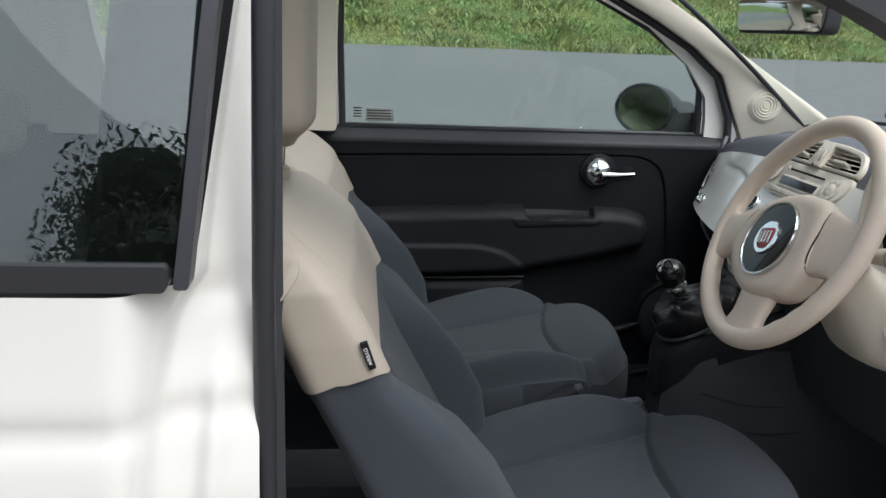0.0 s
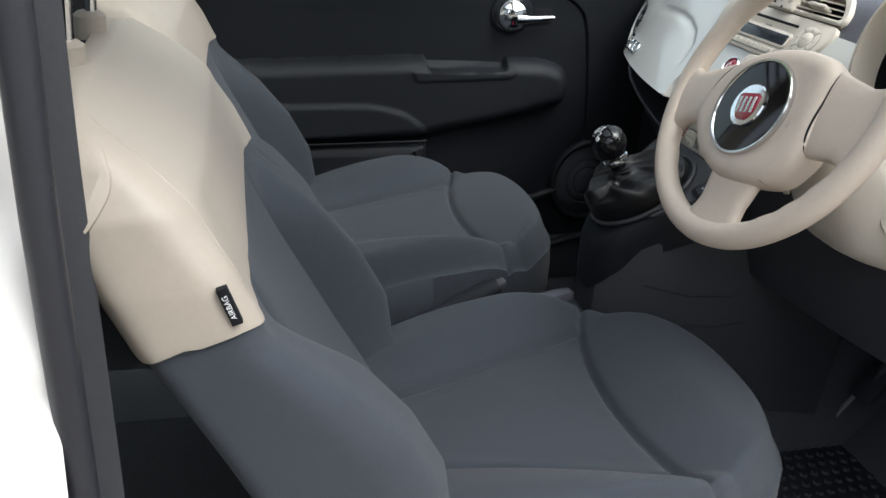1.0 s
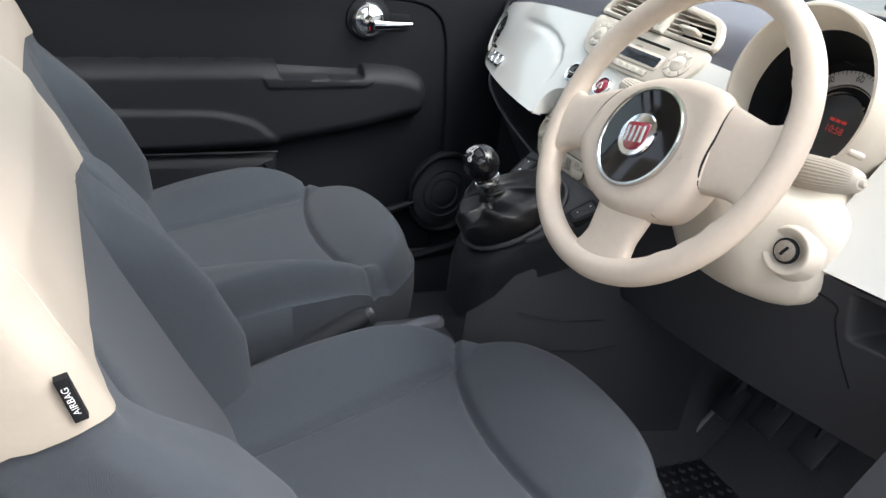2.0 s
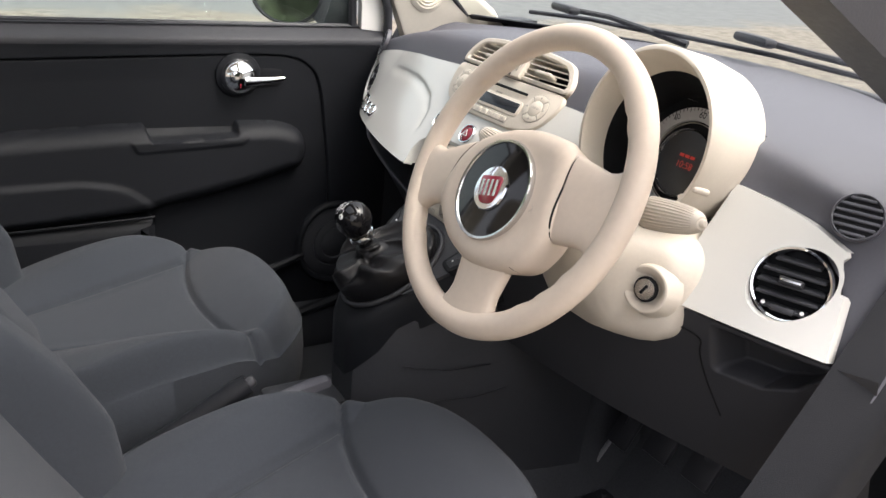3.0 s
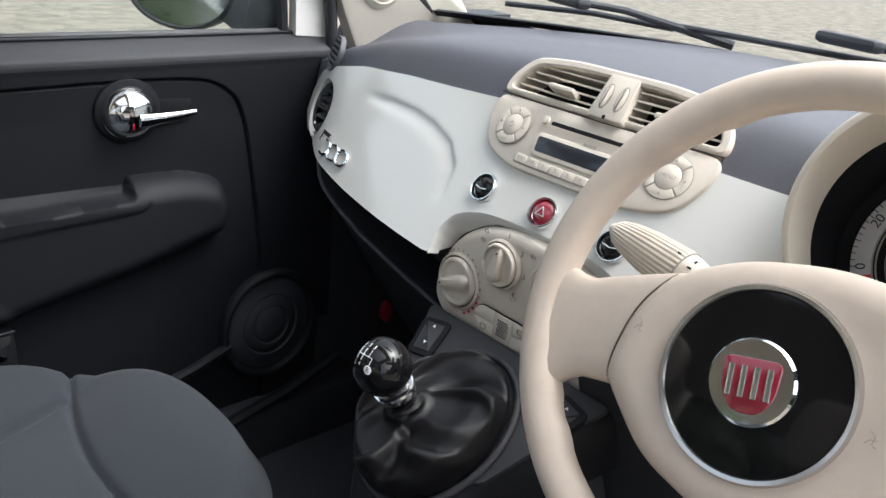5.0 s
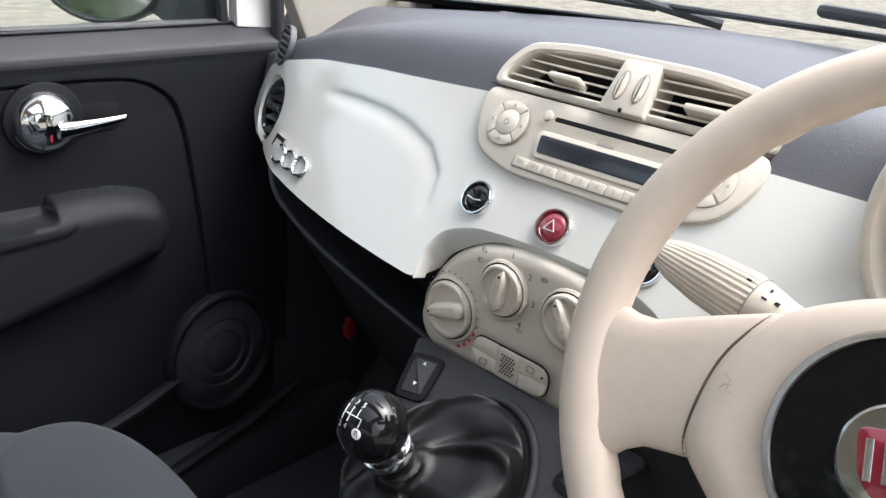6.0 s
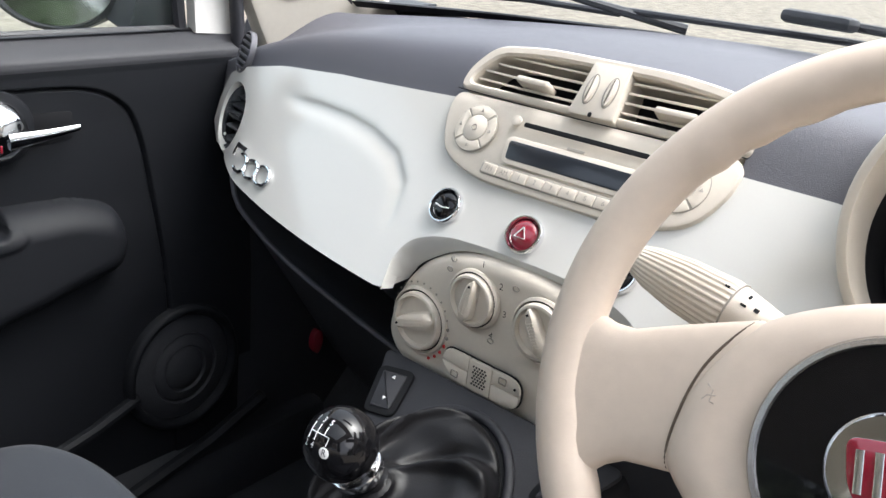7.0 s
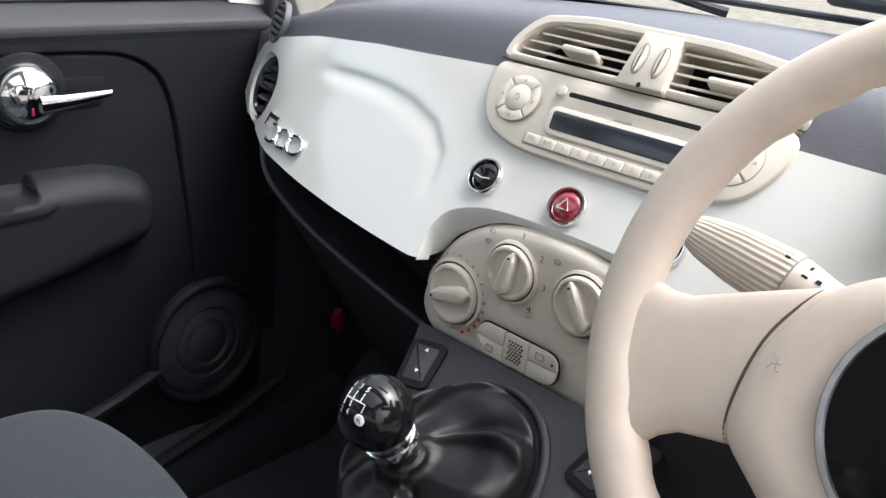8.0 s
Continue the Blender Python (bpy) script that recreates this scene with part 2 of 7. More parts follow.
def ground_mat():
    m = mat("gravel_and_asphalt", (0.3, 0.28, 0.24), 0.9, 0, 30, 0.2, 0.6, 90)
    n, l = m.node_tree.nodes, m.node_tree.links
    b = n["Principled BSDF"]
    tc = n.new("ShaderNodeTexCoord")
    sep = n.new("ShaderNodeSeparateXYZ")
    l.new(tc.outputs["Object"], sep.inputs[0])
    nz, pebble, fine = n.new("ShaderNodeTexNoise"), n.new("ShaderNodeTexVoronoi"), n.new("ShaderNodeTexNoise")
    nz.inputs["Scale"].default_value, nz.inputs["Detail"].default_value = 0.8, 6
    pebble.inputs["Scale"].default_value = 30
    fine.inputs["Scale"].default_value, fine.inputs["Detail"].default_value = 6, 8
    for q in (nz, pebble, fine):
        l.new(tc.outputs["Object"], q.inputs["Vector"])
    edge = n.new("ShaderNodeMath")
    edge.operation = "MULTIPLY_ADD"
    edge.inputs[1].default_value, edge.inputs[2].default_value = 2.6, -1.3
    l.new(nz.outputs["Fac"], edge.inputs[0])
    wob = n.new("ShaderNodeMath")
    l.new(sep.outputs["Y"], wob.inputs[0])
    l.new(edge.outputs[0], wob.inputs[1])

    def step(lo, hi):
        r = n.new("ShaderNodeMapRange")
        r.inputs["From Min"].default_value, r.inputs["From Max"].default_value = lo, hi
        l.new(wob.outputs[0], r.inputs["Value"])
        return r.outputs[0]

    def ramp(src, c0, c1, lo=0.3, hi=0.7):
        r = n.new("ShaderNodeValToRGB")
        r.color_ramp.elements[0].color, r.color_ramp.elements[1].color = (*c0, 1), (*c1, 1)
        r.color_ramp.elements[0].position, r.color_ramp.elements[1].position = lo, hi
        l.new(src, r.inputs[0])
        return r.outputs[0]

    def blend(f, a, c):
        x = n.new("ShaderNodeMix")
        x.data_type = "RGBA"
        l.new(f, x.inputs["Factor"])
        l.new(a, x.inputs["A"])
        l.new(c, x.inputs["B"])
        return x.outputs["Result"]

    gravel = ramp(fine.outputs["Fac"], (0.115, 0.10, 0.077), (0.27, 0.24, 0.19), 0.36, 0.64)
    stones = ramp(pebble.outputs["Distance"], (0.34, 0.31, 0.26), (0.09, 0.078, 0.06), 0.0, 0.6)
    gs = n.new("ShaderNodeMix")
    gs.data_type = "RGBA"
    gs.inputs["Factor"].default_value = 0.4
    l.new(gravel, gs.inputs["A"])
    l.new(stones, gs.inputs["B"])
    road = ramp(fine.outputs["Fac"], (0.10, 0.107, 0.107), (0.135, 0.142, 0.14))
    grass = ramp(fine.outputs["Fac"], (0.05, 0.09, 0.02), (0.13, 0.17, 0.05))
    c = blend(step(7.3, 7.9), gs.outputs["Result"], road)
    c = blend(step(24.1, 24.5), c, grass)
    l.new(c, b.inputs["Base Color"])
    return m


bm = bmesh.new()
xs = [-500, -120, -60, -40, -28, -20, -14, -9, -5, -2, 0, 2, 4, 6, 8, 10, 13, 16, 20, 25, 30, 38, 48, 60, 90, 150, 500]
ys = [-500, -100, -30, -12, -5, -2, 0, 2, 4, 6, 7, 8, 9, 10, 12, 14, 17, 20, 22, 23.5, 24, 25, 26, 28, 30, 34, 40, 60, 120, 500]
sheet(bm, lambda x, y: V(x, y, ground_z(x, y)), xs, ys)
tagged(part("ground", bm, ground_mat()), "pale gravel verge, grey asphalt road and a rising bank", "ground", kind="structure")

M_GRASS = mat("bank_grass", (0.21, 0.27, 0.10), 0.7, 0, 5, 0.45, 0, blot=0.5)
nt = M_GRASS.node_tree
rpi, hs = nt.nodes.new("ShaderNodeNewGeometry"), nt.nodes.new("ShaderNodeHueSaturation")
mrg = nt.nodes.new("ShaderNodeMapRange")
mrg.inputs["To Min"].default_value, mrg.inputs["To Max"].default_value = 0.55, 1.5
nt.links.new(rpi.outputs["Random Per Island"], mrg.inputs["Value"])
nt.links.new(mrg.outputs[0], hs.inputs["Value"])
gtc, gnz, ghue = nt.nodes.new("ShaderNodeTexCoord"), nt.nodes.new("ShaderNodeTexNoise"), nt.nodes.new("ShaderNodeMapRange")
gnz.inputs["Scale"].default_value, gnz.inputs["Detail"].default_value = 0.9, 4
ghue.inputs["From Min"].default_value, ghue.inputs["From Max"].default_value = 0.3, 0.7
ghue.inputs["To Min"].default_value, ghue.inputs["To Max"].default_value = 0.455, 0.53
nt.links.new(gtc.outputs["Object"], gnz.inputs["Vector"])
nt.links.new(gnz.outputs["Fac"], ghue.inputs["Value"])
nt.links.new(ghue.outputs[0], hs.inputs["Hue"])
old = nt.nodes["Principled BSDF"].inputs["Base Color"].links[0].from_socket
nt.links.new(old, hs.inputs["Color"])
nt.links.new(hs.outputs[0], nt.nodes["Principled BSDF"].inputs["Base Color"])


def blades(count, region, height, seed):
    rng = np.random.default_rng(seed)
    verts, faces = [], []
    for _ in range(count):
        x, y, k = region(rng)
        z = ground_z(x, y)
        a, h = rng.uniform(0, 6.28), height * rng.uniform(0.5, 1.3) * k
        w, lean = h * rng.uniform(0.08, 0.22), rng.uniform(-0.9, 0.9, 2) * h
        dx, dy = math.cos(a) * w, math.sin(a) * w
        i = len(verts)
        verts += [(x - dx, y - dy, z - 0.03), (x + dx, y + dy, z - 0.03), (x + dx * 0.7 + lean[0] * 0.4, y + dy * 0.7 + lean[1] * 0.4, z + h * 0.6), (x + lean[0], y + lean[1], z + h)]
        faces += [(i, i + 1, i + 2), (i, i + 2, i + 3)]
    return verts, faces


def grass_region(rng):
    u = rng.uniform() ** 1.6
    y = 24.0 + 10 * u + rng.normal() * 0.25
    x = rng.uniform(-9, 44)
    clump = 0.35 + 1.5 * max(0, noise.noise((x * 0.45, y * 0.8, 3.1)) + 0.2) + 0.6 * max(0, noise.noise((x * 1.7, y * 1.9, 9.4)))
    return x, y, clump


vs, fs = blades(260000, grass_region, 0.20, 3)
me = bpy.data.meshes.new("grass")
me.from_pydata(vs, [], fs)
me.materials.append(M_GRASS)
tagged(new("grass", me), "rough green grass and weeds on a roadside bank", "grass", kind="stuff")


# trees on the camera's side of the road, mirrored in the side glass
M_LEAF = mat("tree_leaves", (0.035, 0.055, 0.022), 0.6, 0, 6, 0.4, 0)
M_BARK = mat("tree_bark", (0.09, 0.07, 0.055), 0.9, 0, 20, 0.3, 0.6, 60)


def tree(x, y, height, spread, seed, count, leaves):
    rng = np.random.default_rng(seed)
    t = thing("tree", (x, y, 0), "tall dark leafy broad-crowned tree across the lane", "tree", "trees beside the lane")
    bm = bmesh.new()
    tube(bm, [(x, y, -0.1), (x + 0.1, y, height * 0.25), (x + 0.2, y + 0.2, height * 0.5), (x, y, height * 0.8)], [height * 0.035, height * 0.028, height * 0.02, 0.03], 10)
    clumps = []
    for i in range(count):
        a, k = rng.uniform(0, 6.28), rng.uniform(0.0, 1) ** 0.5
        z = height * (0.22 + 0.72 * rng.uniform())
        r = spread * math.sqrt(max(0.03, 1 - (max(0, z / height - 0.30) / 0.66) ** 2)) * k
        c = V(x + r * math.cos(a), y + r * math.sin(a), z)
        clumps.append(c)
        if i % 2 == 0:
            tube(bm, [(x + 0.1, y, z * 0.7), tuple(V(x, y, z * 0.85).lerp(c, 0.5)), tuple(c)], [height * 0.010, height * 0.006, 0.015], 6)
    part("trunk", bm, M_BARK, t)
    bm = bmesh.new()
    for c in clumps:
        r = bmesh.ops.create_icosphere(bm, subdivisions=2, radius=spread * 0.115, matrix=Matrix.Translation(c) @ Matrix.Diagonal((1.2, 1.2, 0.7, 1)))
        for v in r["verts"]:
            v.co += (v.co - c) * (0.6 * noise.noise(v.co * 2.0))
    part("inner_foliage", bm, M_LEAF, t)
    n = leaves * count
    d = rng.normal(size=(n, 3))
    d /= np.linalg.norm(d, axis=1)[:, None]
    p = np.repeat(np.array([tuple(c) for c in clumps]), leaves, axis=0) + d * (spread * 0.17 * rng.uniform(0.35, 1.1, (n, 1))) * np.array([1.3, 1.3, 0.7])
    q, e = rng.normal(size=(n, 3)), rng.normal(size=(n, 3))
    q /= np.linalg.norm(q, axis=1)[:, None]
    e -= q * (e * q).sum(axis=1)[:, None]
    e /= np.linalg.norm(e, axis=1)[:, None]
    k = rng.uniform(0.035, 0.08, (n, 1))
    verts = np.stack([p - q * k, p + e * k * 0.5, p + q * k, p - e * k * 0.5], axis=1).reshape(-1, 3)
    me = bpy.data.meshes.new("crown")
    me.vertices.add(4 * n)
    me.vertices.foreach_set("co", verts.ravel())
    me.loops.add(4 * n)
    me.loops.foreach_set("vertex_index", np.arange(4 * n))
    me.polygons.add(n)
    me.polygons.foreach_set("loop_start", np.arange(0, 4 * n, 4))
    me.update()
    me.materials.append(M_LEAF)
    cr = new("crown", me)
    cr.parent, cr.matrix_parent_inverse = t, Matrix.Translation(t.location).inverted()


for x, y, h, s, seed, count, leaves in ((0.1, -16.5, 7.0, 6.8, 1, 170, 2000), (11, -18, 8.0, 5.0, 2, 60, 1500), (18, -15, 9, 4.6, 4, 60, 1000), (-10, 1.5, 6.5, 3.6, 5, 45, 900), (-12, 6.5, 7, 4.0, 6, 45, 900)):
    tree(x, y, h, s, seed, count, leaves)


# hedge behind the car, seen in the door mirror
hedge = thing("hedge", (-7, 1.5, 0), "dense dark green leafy hedge behind the car", "hedge")
rng = np.random.default_rng(11)
bm = bmesh.new()
centres = []
for i in range(70):
    c = V(-7.0 + rng.uniform(-0.6, 0.6), -1.0 + 6.0 * rng.uniform(), rng.uniform(0.2, 2.4))
    centres.append(tuple(c))
    r = bmesh.ops.create_icosphere(bm, subdivisions=2, radius=0.42, matrix=Matrix.Translation(c))
    for v in r["verts"]:
        v.co += (v.co - c) * (0.6 * noise.noise(v.co * 2.0))
part("inner_foliage", bm, M_LEAF, hedge)
n = 700 * len(centres)
d = rng.normal(size=(n, 3))
d /= np.linalg.norm(d, axis=1)[:, None]
p = np.repeat(np.array(centres), 700, axis=0) + d * (0.62 * rng.uniform(0.4, 1.1, (n, 1)))
q, e = rng.normal(size=(n, 3)), rng.normal(size=(n, 3))
q /= np.linalg.norm(q, axis=1)[:, None]
e -= q * (e * q).sum(axis=1)[:, None]
e /= np.linalg.norm(e, axis=1)[:, None]
k = rng.uniform(0.03, 0.06, (n, 1))
verts = np.stack([p - q * k, p + e * k * 0.5, p + q * k, p - e * k * 0.5], axis=1).reshape(-1, 3)
me = bpy.data.meshes.new("foliage")
me.from_pydata(verts.tolist(), [], np.arange(4 * n).reshape(-1, 4).tolist())
me.materials.append(M_LEAF)
fo = new("foliage", me)
fo.parent, fo.matrix_parent_inverse = hedge, Matrix.Translation(hedge.location).inverted()


# ---- the car's shell ----
CY = 0.008  # the middle of the dashboard


def lean(z):
    """How far the upper body leans in above the belt line."""
    return 0.24 * max(0, z - 0.91)


def leaned(bm, outline, y0, y1):
    loft(bm, [[V(x, y0 + lean(z), z) for x, z in outline], [V(x, y1 + lean(z), z) for x, z in outline]])


def slab(bm, outline, y0, y1):
    """A plate between two planes across the car; outline in (x, z)."""
    loft(bm, [[V(x, y0, z) for x, z in outline], [V(x, y1, z) for x, z in outline]])


car = thing("car_body", (0, 0, 0), "cream-white two-door hatchback with its driver's door open", "car", kind="structure")

# near side: quarter panel, glass, pillar and seal
bm = bmesh.new()


def quarter(x, z):
    side = -0.70 - 0.035 * math.exp(-((z - 0.60) / 0.25) ** 2) + 0.006 * math.exp(-((z - 0.772) / 0.012) ** 2)
    wrap = smooth(-0.835, -0.765 + 0.12 * (z - 0.90), x) if z < 0.92 else smooth(-0.80, -0.72, x)
    return V(x, side + 0.046 * wrap * wrap, z)


def quarter_edge(z):
    return interp([0.2, 0.69, 0.80, 0.87, 0.905], [-0.83, -0.812, -0.80, -0.785, -0.765], z)


zs = [0.18 + 0.725 * i / 60 for i in range(61)]
sheet(bm, lambda u, z: V(0, 0, 0) + quarter(-1.9 + (quarter_edge(z) + 1.9) * u, z), [1 - (1 - i / 30) ** 2 for i in range(31)], zs)
part("rear_quarter_panel", bm, M_BODY, car)

bm = bmesh.new()  # the door jamb: a rounded return from the outer skin in to the seal


def jamb(u, z):
    x0 = quarter_edge(z) if z < 0.905 else interp([0.905, 1.18, 1.42], [-0.757, -0.718, -0.66], z)
    x1 = -0.698
    s = u
    x = x0 + (x1 - x0) * s
    y = quarter(x0, min(z, 0.905)).y + lean(z) * (1 - 0.4 * s) + 0.020 * smooth(0, 0.16, s) + 0.040 * s
    dent = 0.010 * math.exp(-((s - 0.45) / 0.16) ** 2) * smooth(0.88, 0.70, z)
    ridge = -0.012 * math.exp(-((s - 0.62 + 0.5 * (0.78 - z)) / 0.12) ** 2) * smooth(0.86, 0.74, z)
    return V(x, y + dent + ridge, z)


sheet(bm, jamb, [i / 28 for i in range(29)], [0.18 + 1.24 * i / 90 for i in range(91)])
part("door_jamb", bm, M_BODY, car)

bm = bmesh.new()
leaned(bm, [(-1.75, 0.93), (-0.765, 0.93), (-0.745, 1.20), (-0.71, 1.36), (-1.55, 1.36)], -0.700, -0.696)
qw = part("quarter_window", bm, M_QUARTER_GLASS, car, "untinted fixed side glass with a strengthened reflection")
qw.visible_shadow = False
bm = bmesh.new()
leaned(bm, [(-0.845, 0.93), (-0.765, 0.93), (-0.745, 1.20), (-0.71, 1.36), (-0.808, 1.36), (-0.822, 1.20)], -0.6945, -0.692)
part("glass_border", bm, M_GLOSS, car, "black printed glass border")
bm = bmesh.new()
slab(bm, rounded([(-1.9, 0.909), (-0.774, 0.909), (-0.768, 0.921), (-0.772, 0.934), (-1.9, 0.934)], 0.004), -0.706, -0.684)
part("belt_moulding", bm, M_RUBBER, car, "black rubber window moulding")
bm = bmesh.new()
leaned(bm, rounded([(-0.766, 0.912), (-0.752, 0.912), (-0.743, 1.0), (-0.730, 1.14), (-0.715, 1.26), (-0.68, 1.40), (-0.697, 1.40), (-0.731, 1.26), (-0.744, 1.14), (-0.757, 1.0)], 0.004, 3), -0.706, -0.680)
part("window_edge_trim", bm, M_RUBBER, car, "black window edge trim")
bm = bmesh.new()
pts = [(-0.695, -0.640, 0.16), (-0.694, -0.640, 0.5), (-0.692, -0.640, 0.9), (-0.688, -0.628, 1.2), (-0.66, -0.60, 1.34), (-0.58, -0.57, 1.40), (-0.35, -0.56, 1.425), (-0.1, -0.56, 1.40), (0.05, -0.575, 1.30), (0.30, -0.61, 1.12), (0.47, -0.64, 0.96)]
tube(bm, pts, 0.0115, 12)
part("door_seal", bm, M_RUBBER, car, "black rubber door seal")
bm = bmesh.new()
loft(bm, [[V(x, -0.575 + 0.10 * max(0, z - 0.9), z), V(x + 0.02, -0.56 + 0.10 * max(0, z - 0.9), z), V(x - 0.10, -0.55 + 0.10 * max(0, z - 0.9), z), V(x - 0.10, -0.575 + 0.10 * max(0, z - 0.9), z)] for x, z in ((-0.70, 0.2), (-0.70, 0.9), (-0.70, 1.2), (-0.66, 1.42))])
part("near_pillar_trim", bm, M_DARK, car)

# roof
bm = bmesh.new()


def roof(u, v, off=0.0):
    return V(-1.5 + 1.55 * u, 0.60 * v * (1 - 0.05 * u), 1.45 - 0.03 * v * v - 0.10 * (max(0, u - 0.55) / 0.45) ** 2 - 0.12 * (max(0, 0.35 - u) / 0.35) ** 2 + off)


n = 32
hole = lambda u, v: 0.50 < u < 0.92 and abs(v) < 0.62
us, vv = [i / n for i in range(n + 1)], [-1 + 2 * j / n for j in range(n + 1)]
sheet(bm, lambda u, v: roof(u, v), us, vv, lambda u, v: not hole(u, v))
sheet(bm, lambda u, v: roof(u, v, 0.035), us, vv, lambda u, v: not hole(u, v))
bmesh.ops.delete(bm, geom=[v for v in bm.verts if not v.link_faces], context="VERTS")
part("roof", bm, M_TRIM, car)
bm = bmesh.new()
sheet(bm, lambda u, v: roof(u, v, 0.02), [0.48 + 0.46 * i / 8 for i in range(9)], [-0.66 + 1.32 * i / 8 for i in range(9)])
rg = part("glass_roof", bm, M_GLASS, car, "fixed glass roof panel")
rg.visible_shadow = False

# floor, tunnel, bulkhead, rear
bm = bmesh.new()
box(bm, (-0.35, 0, 0.14), (2.5, 1.3, 0.06), 0.01)
part("floor_pan", bm, M_CARPET, car)
bm = bmesh.new()
sec = [(-0.13, 0.15), (-0.11, 0.27), (-0.07, 0.33), (0.07, 0.33), (0.11, 0.27), (0.13, 0.15)]
loft(bm, [[V(x, y, 0.15 + (z - 0.15) * k) for y, z in sec] for x, k in ((-1.5, 1), (-0.2, 1), (0.2, 1.1), (0.55, 1.3))])
part("tunnel", bm, M_CARPET, car)
bm = bmesh.new()
sheet(bm, lambda y, s: V(interp([0, 0.3, 0.6, 1], [0.45, 0.62, 0.66, 0.66], s), y, interp([0, 0.3, 0.6, 1], [0.165, 0.33, 0.6, 0.93], s)), [-0.68, 0, 0.68], [i / 10 for i in range(11)])
part("bulkhead", bm, M_CARPET, car)
bm = bmesh.new()
box(bm, (-1.55, 0, 0.62), (0.06, 1.3, 0.9), 0.02)
part("tailgate_lining", bm, M_DARK, car)
bm = bmesh.new()
loft(bm, [[V(x, -0.60, z) for x, z in o] for o in [((-1.35, 0.18), (-0.98, 0.18), (-0.98, 0.44), (-1.2, 0.46), (-1.32, 0.9), (-1.42, 0.9))]] +
     [[V(x, 0.60, z) for x, z in o] for o in [((-1.35, 0.18), (-0.98, 0.18), (-0.98, 0.44), (-1.2, 0.46), (-1.32, 0.9), (-1.42, 0.9))]])
part("rear_bench", bm, M_FABRIC, car)
bm = bmesh.new()
loft(bm, [[V(-1.33 + dx, 0.27 + w * math.copysign(abs(math.cos(q)) ** 0.6, math.cos(q)), 0.94 + g * math.copysign(abs(math.sin(q)) ** 0.7, math.sin(q))) for q in (2 * math.pi * i / 32 for i in range(32))] for dx, w, g in ((-0.05, 0.05, 0.03), (-0.04, 0.10, 0.065), (0, 0.12, 0.08), (0.04, 0.105, 0.07), (0.05, 0.06, 0.04))])
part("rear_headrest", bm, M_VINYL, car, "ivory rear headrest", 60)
bm = bmesh.new()
sheet(bm, lambda y, z: V(-1.57 + 0.28 * (z - 1.05), y, z), [-0.6, 0, 0.6], [1.05, 1.2, 1.34])
rw = part("rear_window", bm, M_GLASS, car)
rw.visible_shadow = False
bm = bmesh.new()
slab(bm, [(-1.5, 0.16), (-0.73, 0.16), (-0.73, 0.9), (-1.5, 0.9)], 0.60, 0.66)
part("rear_side_lining", bm, M_DARK, car)
bm = bmesh.new()
slab(bm, [(-1.5, 0.16), (-0.74, 0.16), (-0.74, 0.9), (-1.5, 0.9)], -0.62, -0.60)
part("rear_side_lining", bm, M_DARK, car)
bm = bmesh.new()
slab(bm, rounded([(-1.60, 0.88), (-0.76, 0.88), (-0.76, 0.93), (-1.10, 0.935), (-1.17, 0.99), (-1.20, 1.10), (-1.24, 1.38), (-1.60, 1.38)], 0.03), 0.575, 0.62)
part("rear_pillar_trim", bm, M_TRIM, car)
bm = bmesh.new()
box(bm, (-0.2, -0.66, 0.22), (1.15, 0.10, 0.14), 0.02)
part("sill", bm, M_DARK, car)
bm = bmesh.new()
box(bm, (-0.2, 0.655, 0.19), (1.4, 0.12, 0.16), 0.02)
part("far_sill", bm, M_DARK, car)
bm = bmesh.new()
slab(bm, [(0.33, 0.15), (0.75, 0.15), (0.75, 0.93), (0.42, 0.93), (0.35, 0.80)], 0.632, 0.70)
part("kick_panel", bm, M_DARK, car)
bm = bmesh.new()
slab(bm, [(0.36, 0.15), (0.75, 0.15), (0.75, 0.93), (0.46, 0.93), (0.38, 0.80)], -0.69, -0.650)
part("kick_panel", bm, M_DOOR, car)
bm = bmesh.new()
slab(bm, [(-0.76, 0.16), (-0.66, 0.16), (-0.66, 0.90), (-0.76, 0.90)], 0.64, 0.70)
part("pillar_base", bm, M_DARK, car)

# far side: pillars, body strip and glass
bm = bmesh.new()
slab(bm, rounded([(-0.76, 0.9), (-0.655, 0.9), (-0.655, 1.30), (-0.62, 1.43), (-0.80, 1.43), (-0.78, 1.25)], 0.01), 0.585, 0.66)
part("far_pillar_trim", bm, M_TRIM, car, "cream pillar trim")
bm = bmesh.new()
out = [(0.40, 0.86), (0.66, 0.90), (0.615, 0.955), (0.416, 1.075), (0.255, 1.172), (0.123, 1.248), (-0.02, 1.325), (-0.2, 1.40), (-0.42, 1.425), (-0.42, 1.375), (-0.2, 1.335), (-0.03, 1.262), (0.125, 1.186), (0.23, 1.125), (0.31, 1.06), (0.355, 0.96)]


def pillar(x, z, d):
    y = 0.622 - 0.10 * max(0, z - 1.0) + d
    return V(x, y, z)


rings = [[pillar(x, z, 0.03) for x, z in out], [pillar(x, z, 0.004) for x, z in out], [pillar(x, z, 0.0) for x, z in shrink(out, 0.006)]]
loft(bm, rings)
part("windscreen_pillar_trim", bm, M_TRIM, car, "cream windscreen pillar trim")
bm = bmesh.new()
slab(bm, [(0.293, 0.90), (0.36, 0.895), (0.37, 1.0), (0.30, 1.10), (0.13, 1.21), (-0.05, 1.29), (-0.25, 1.36), (-0.45, 1.39), (-0.45, 1.36), (-0.25, 1.325), (-0.05, 1.25), (0.12, 1.17), (0.23, 1.08), (0.285, 1.0), (0.292, 0.95)], 0.655, 0.675)
part("far_body_strip", bm, M_BODY, car, "white painted door surround")
bm = bmesh.new()
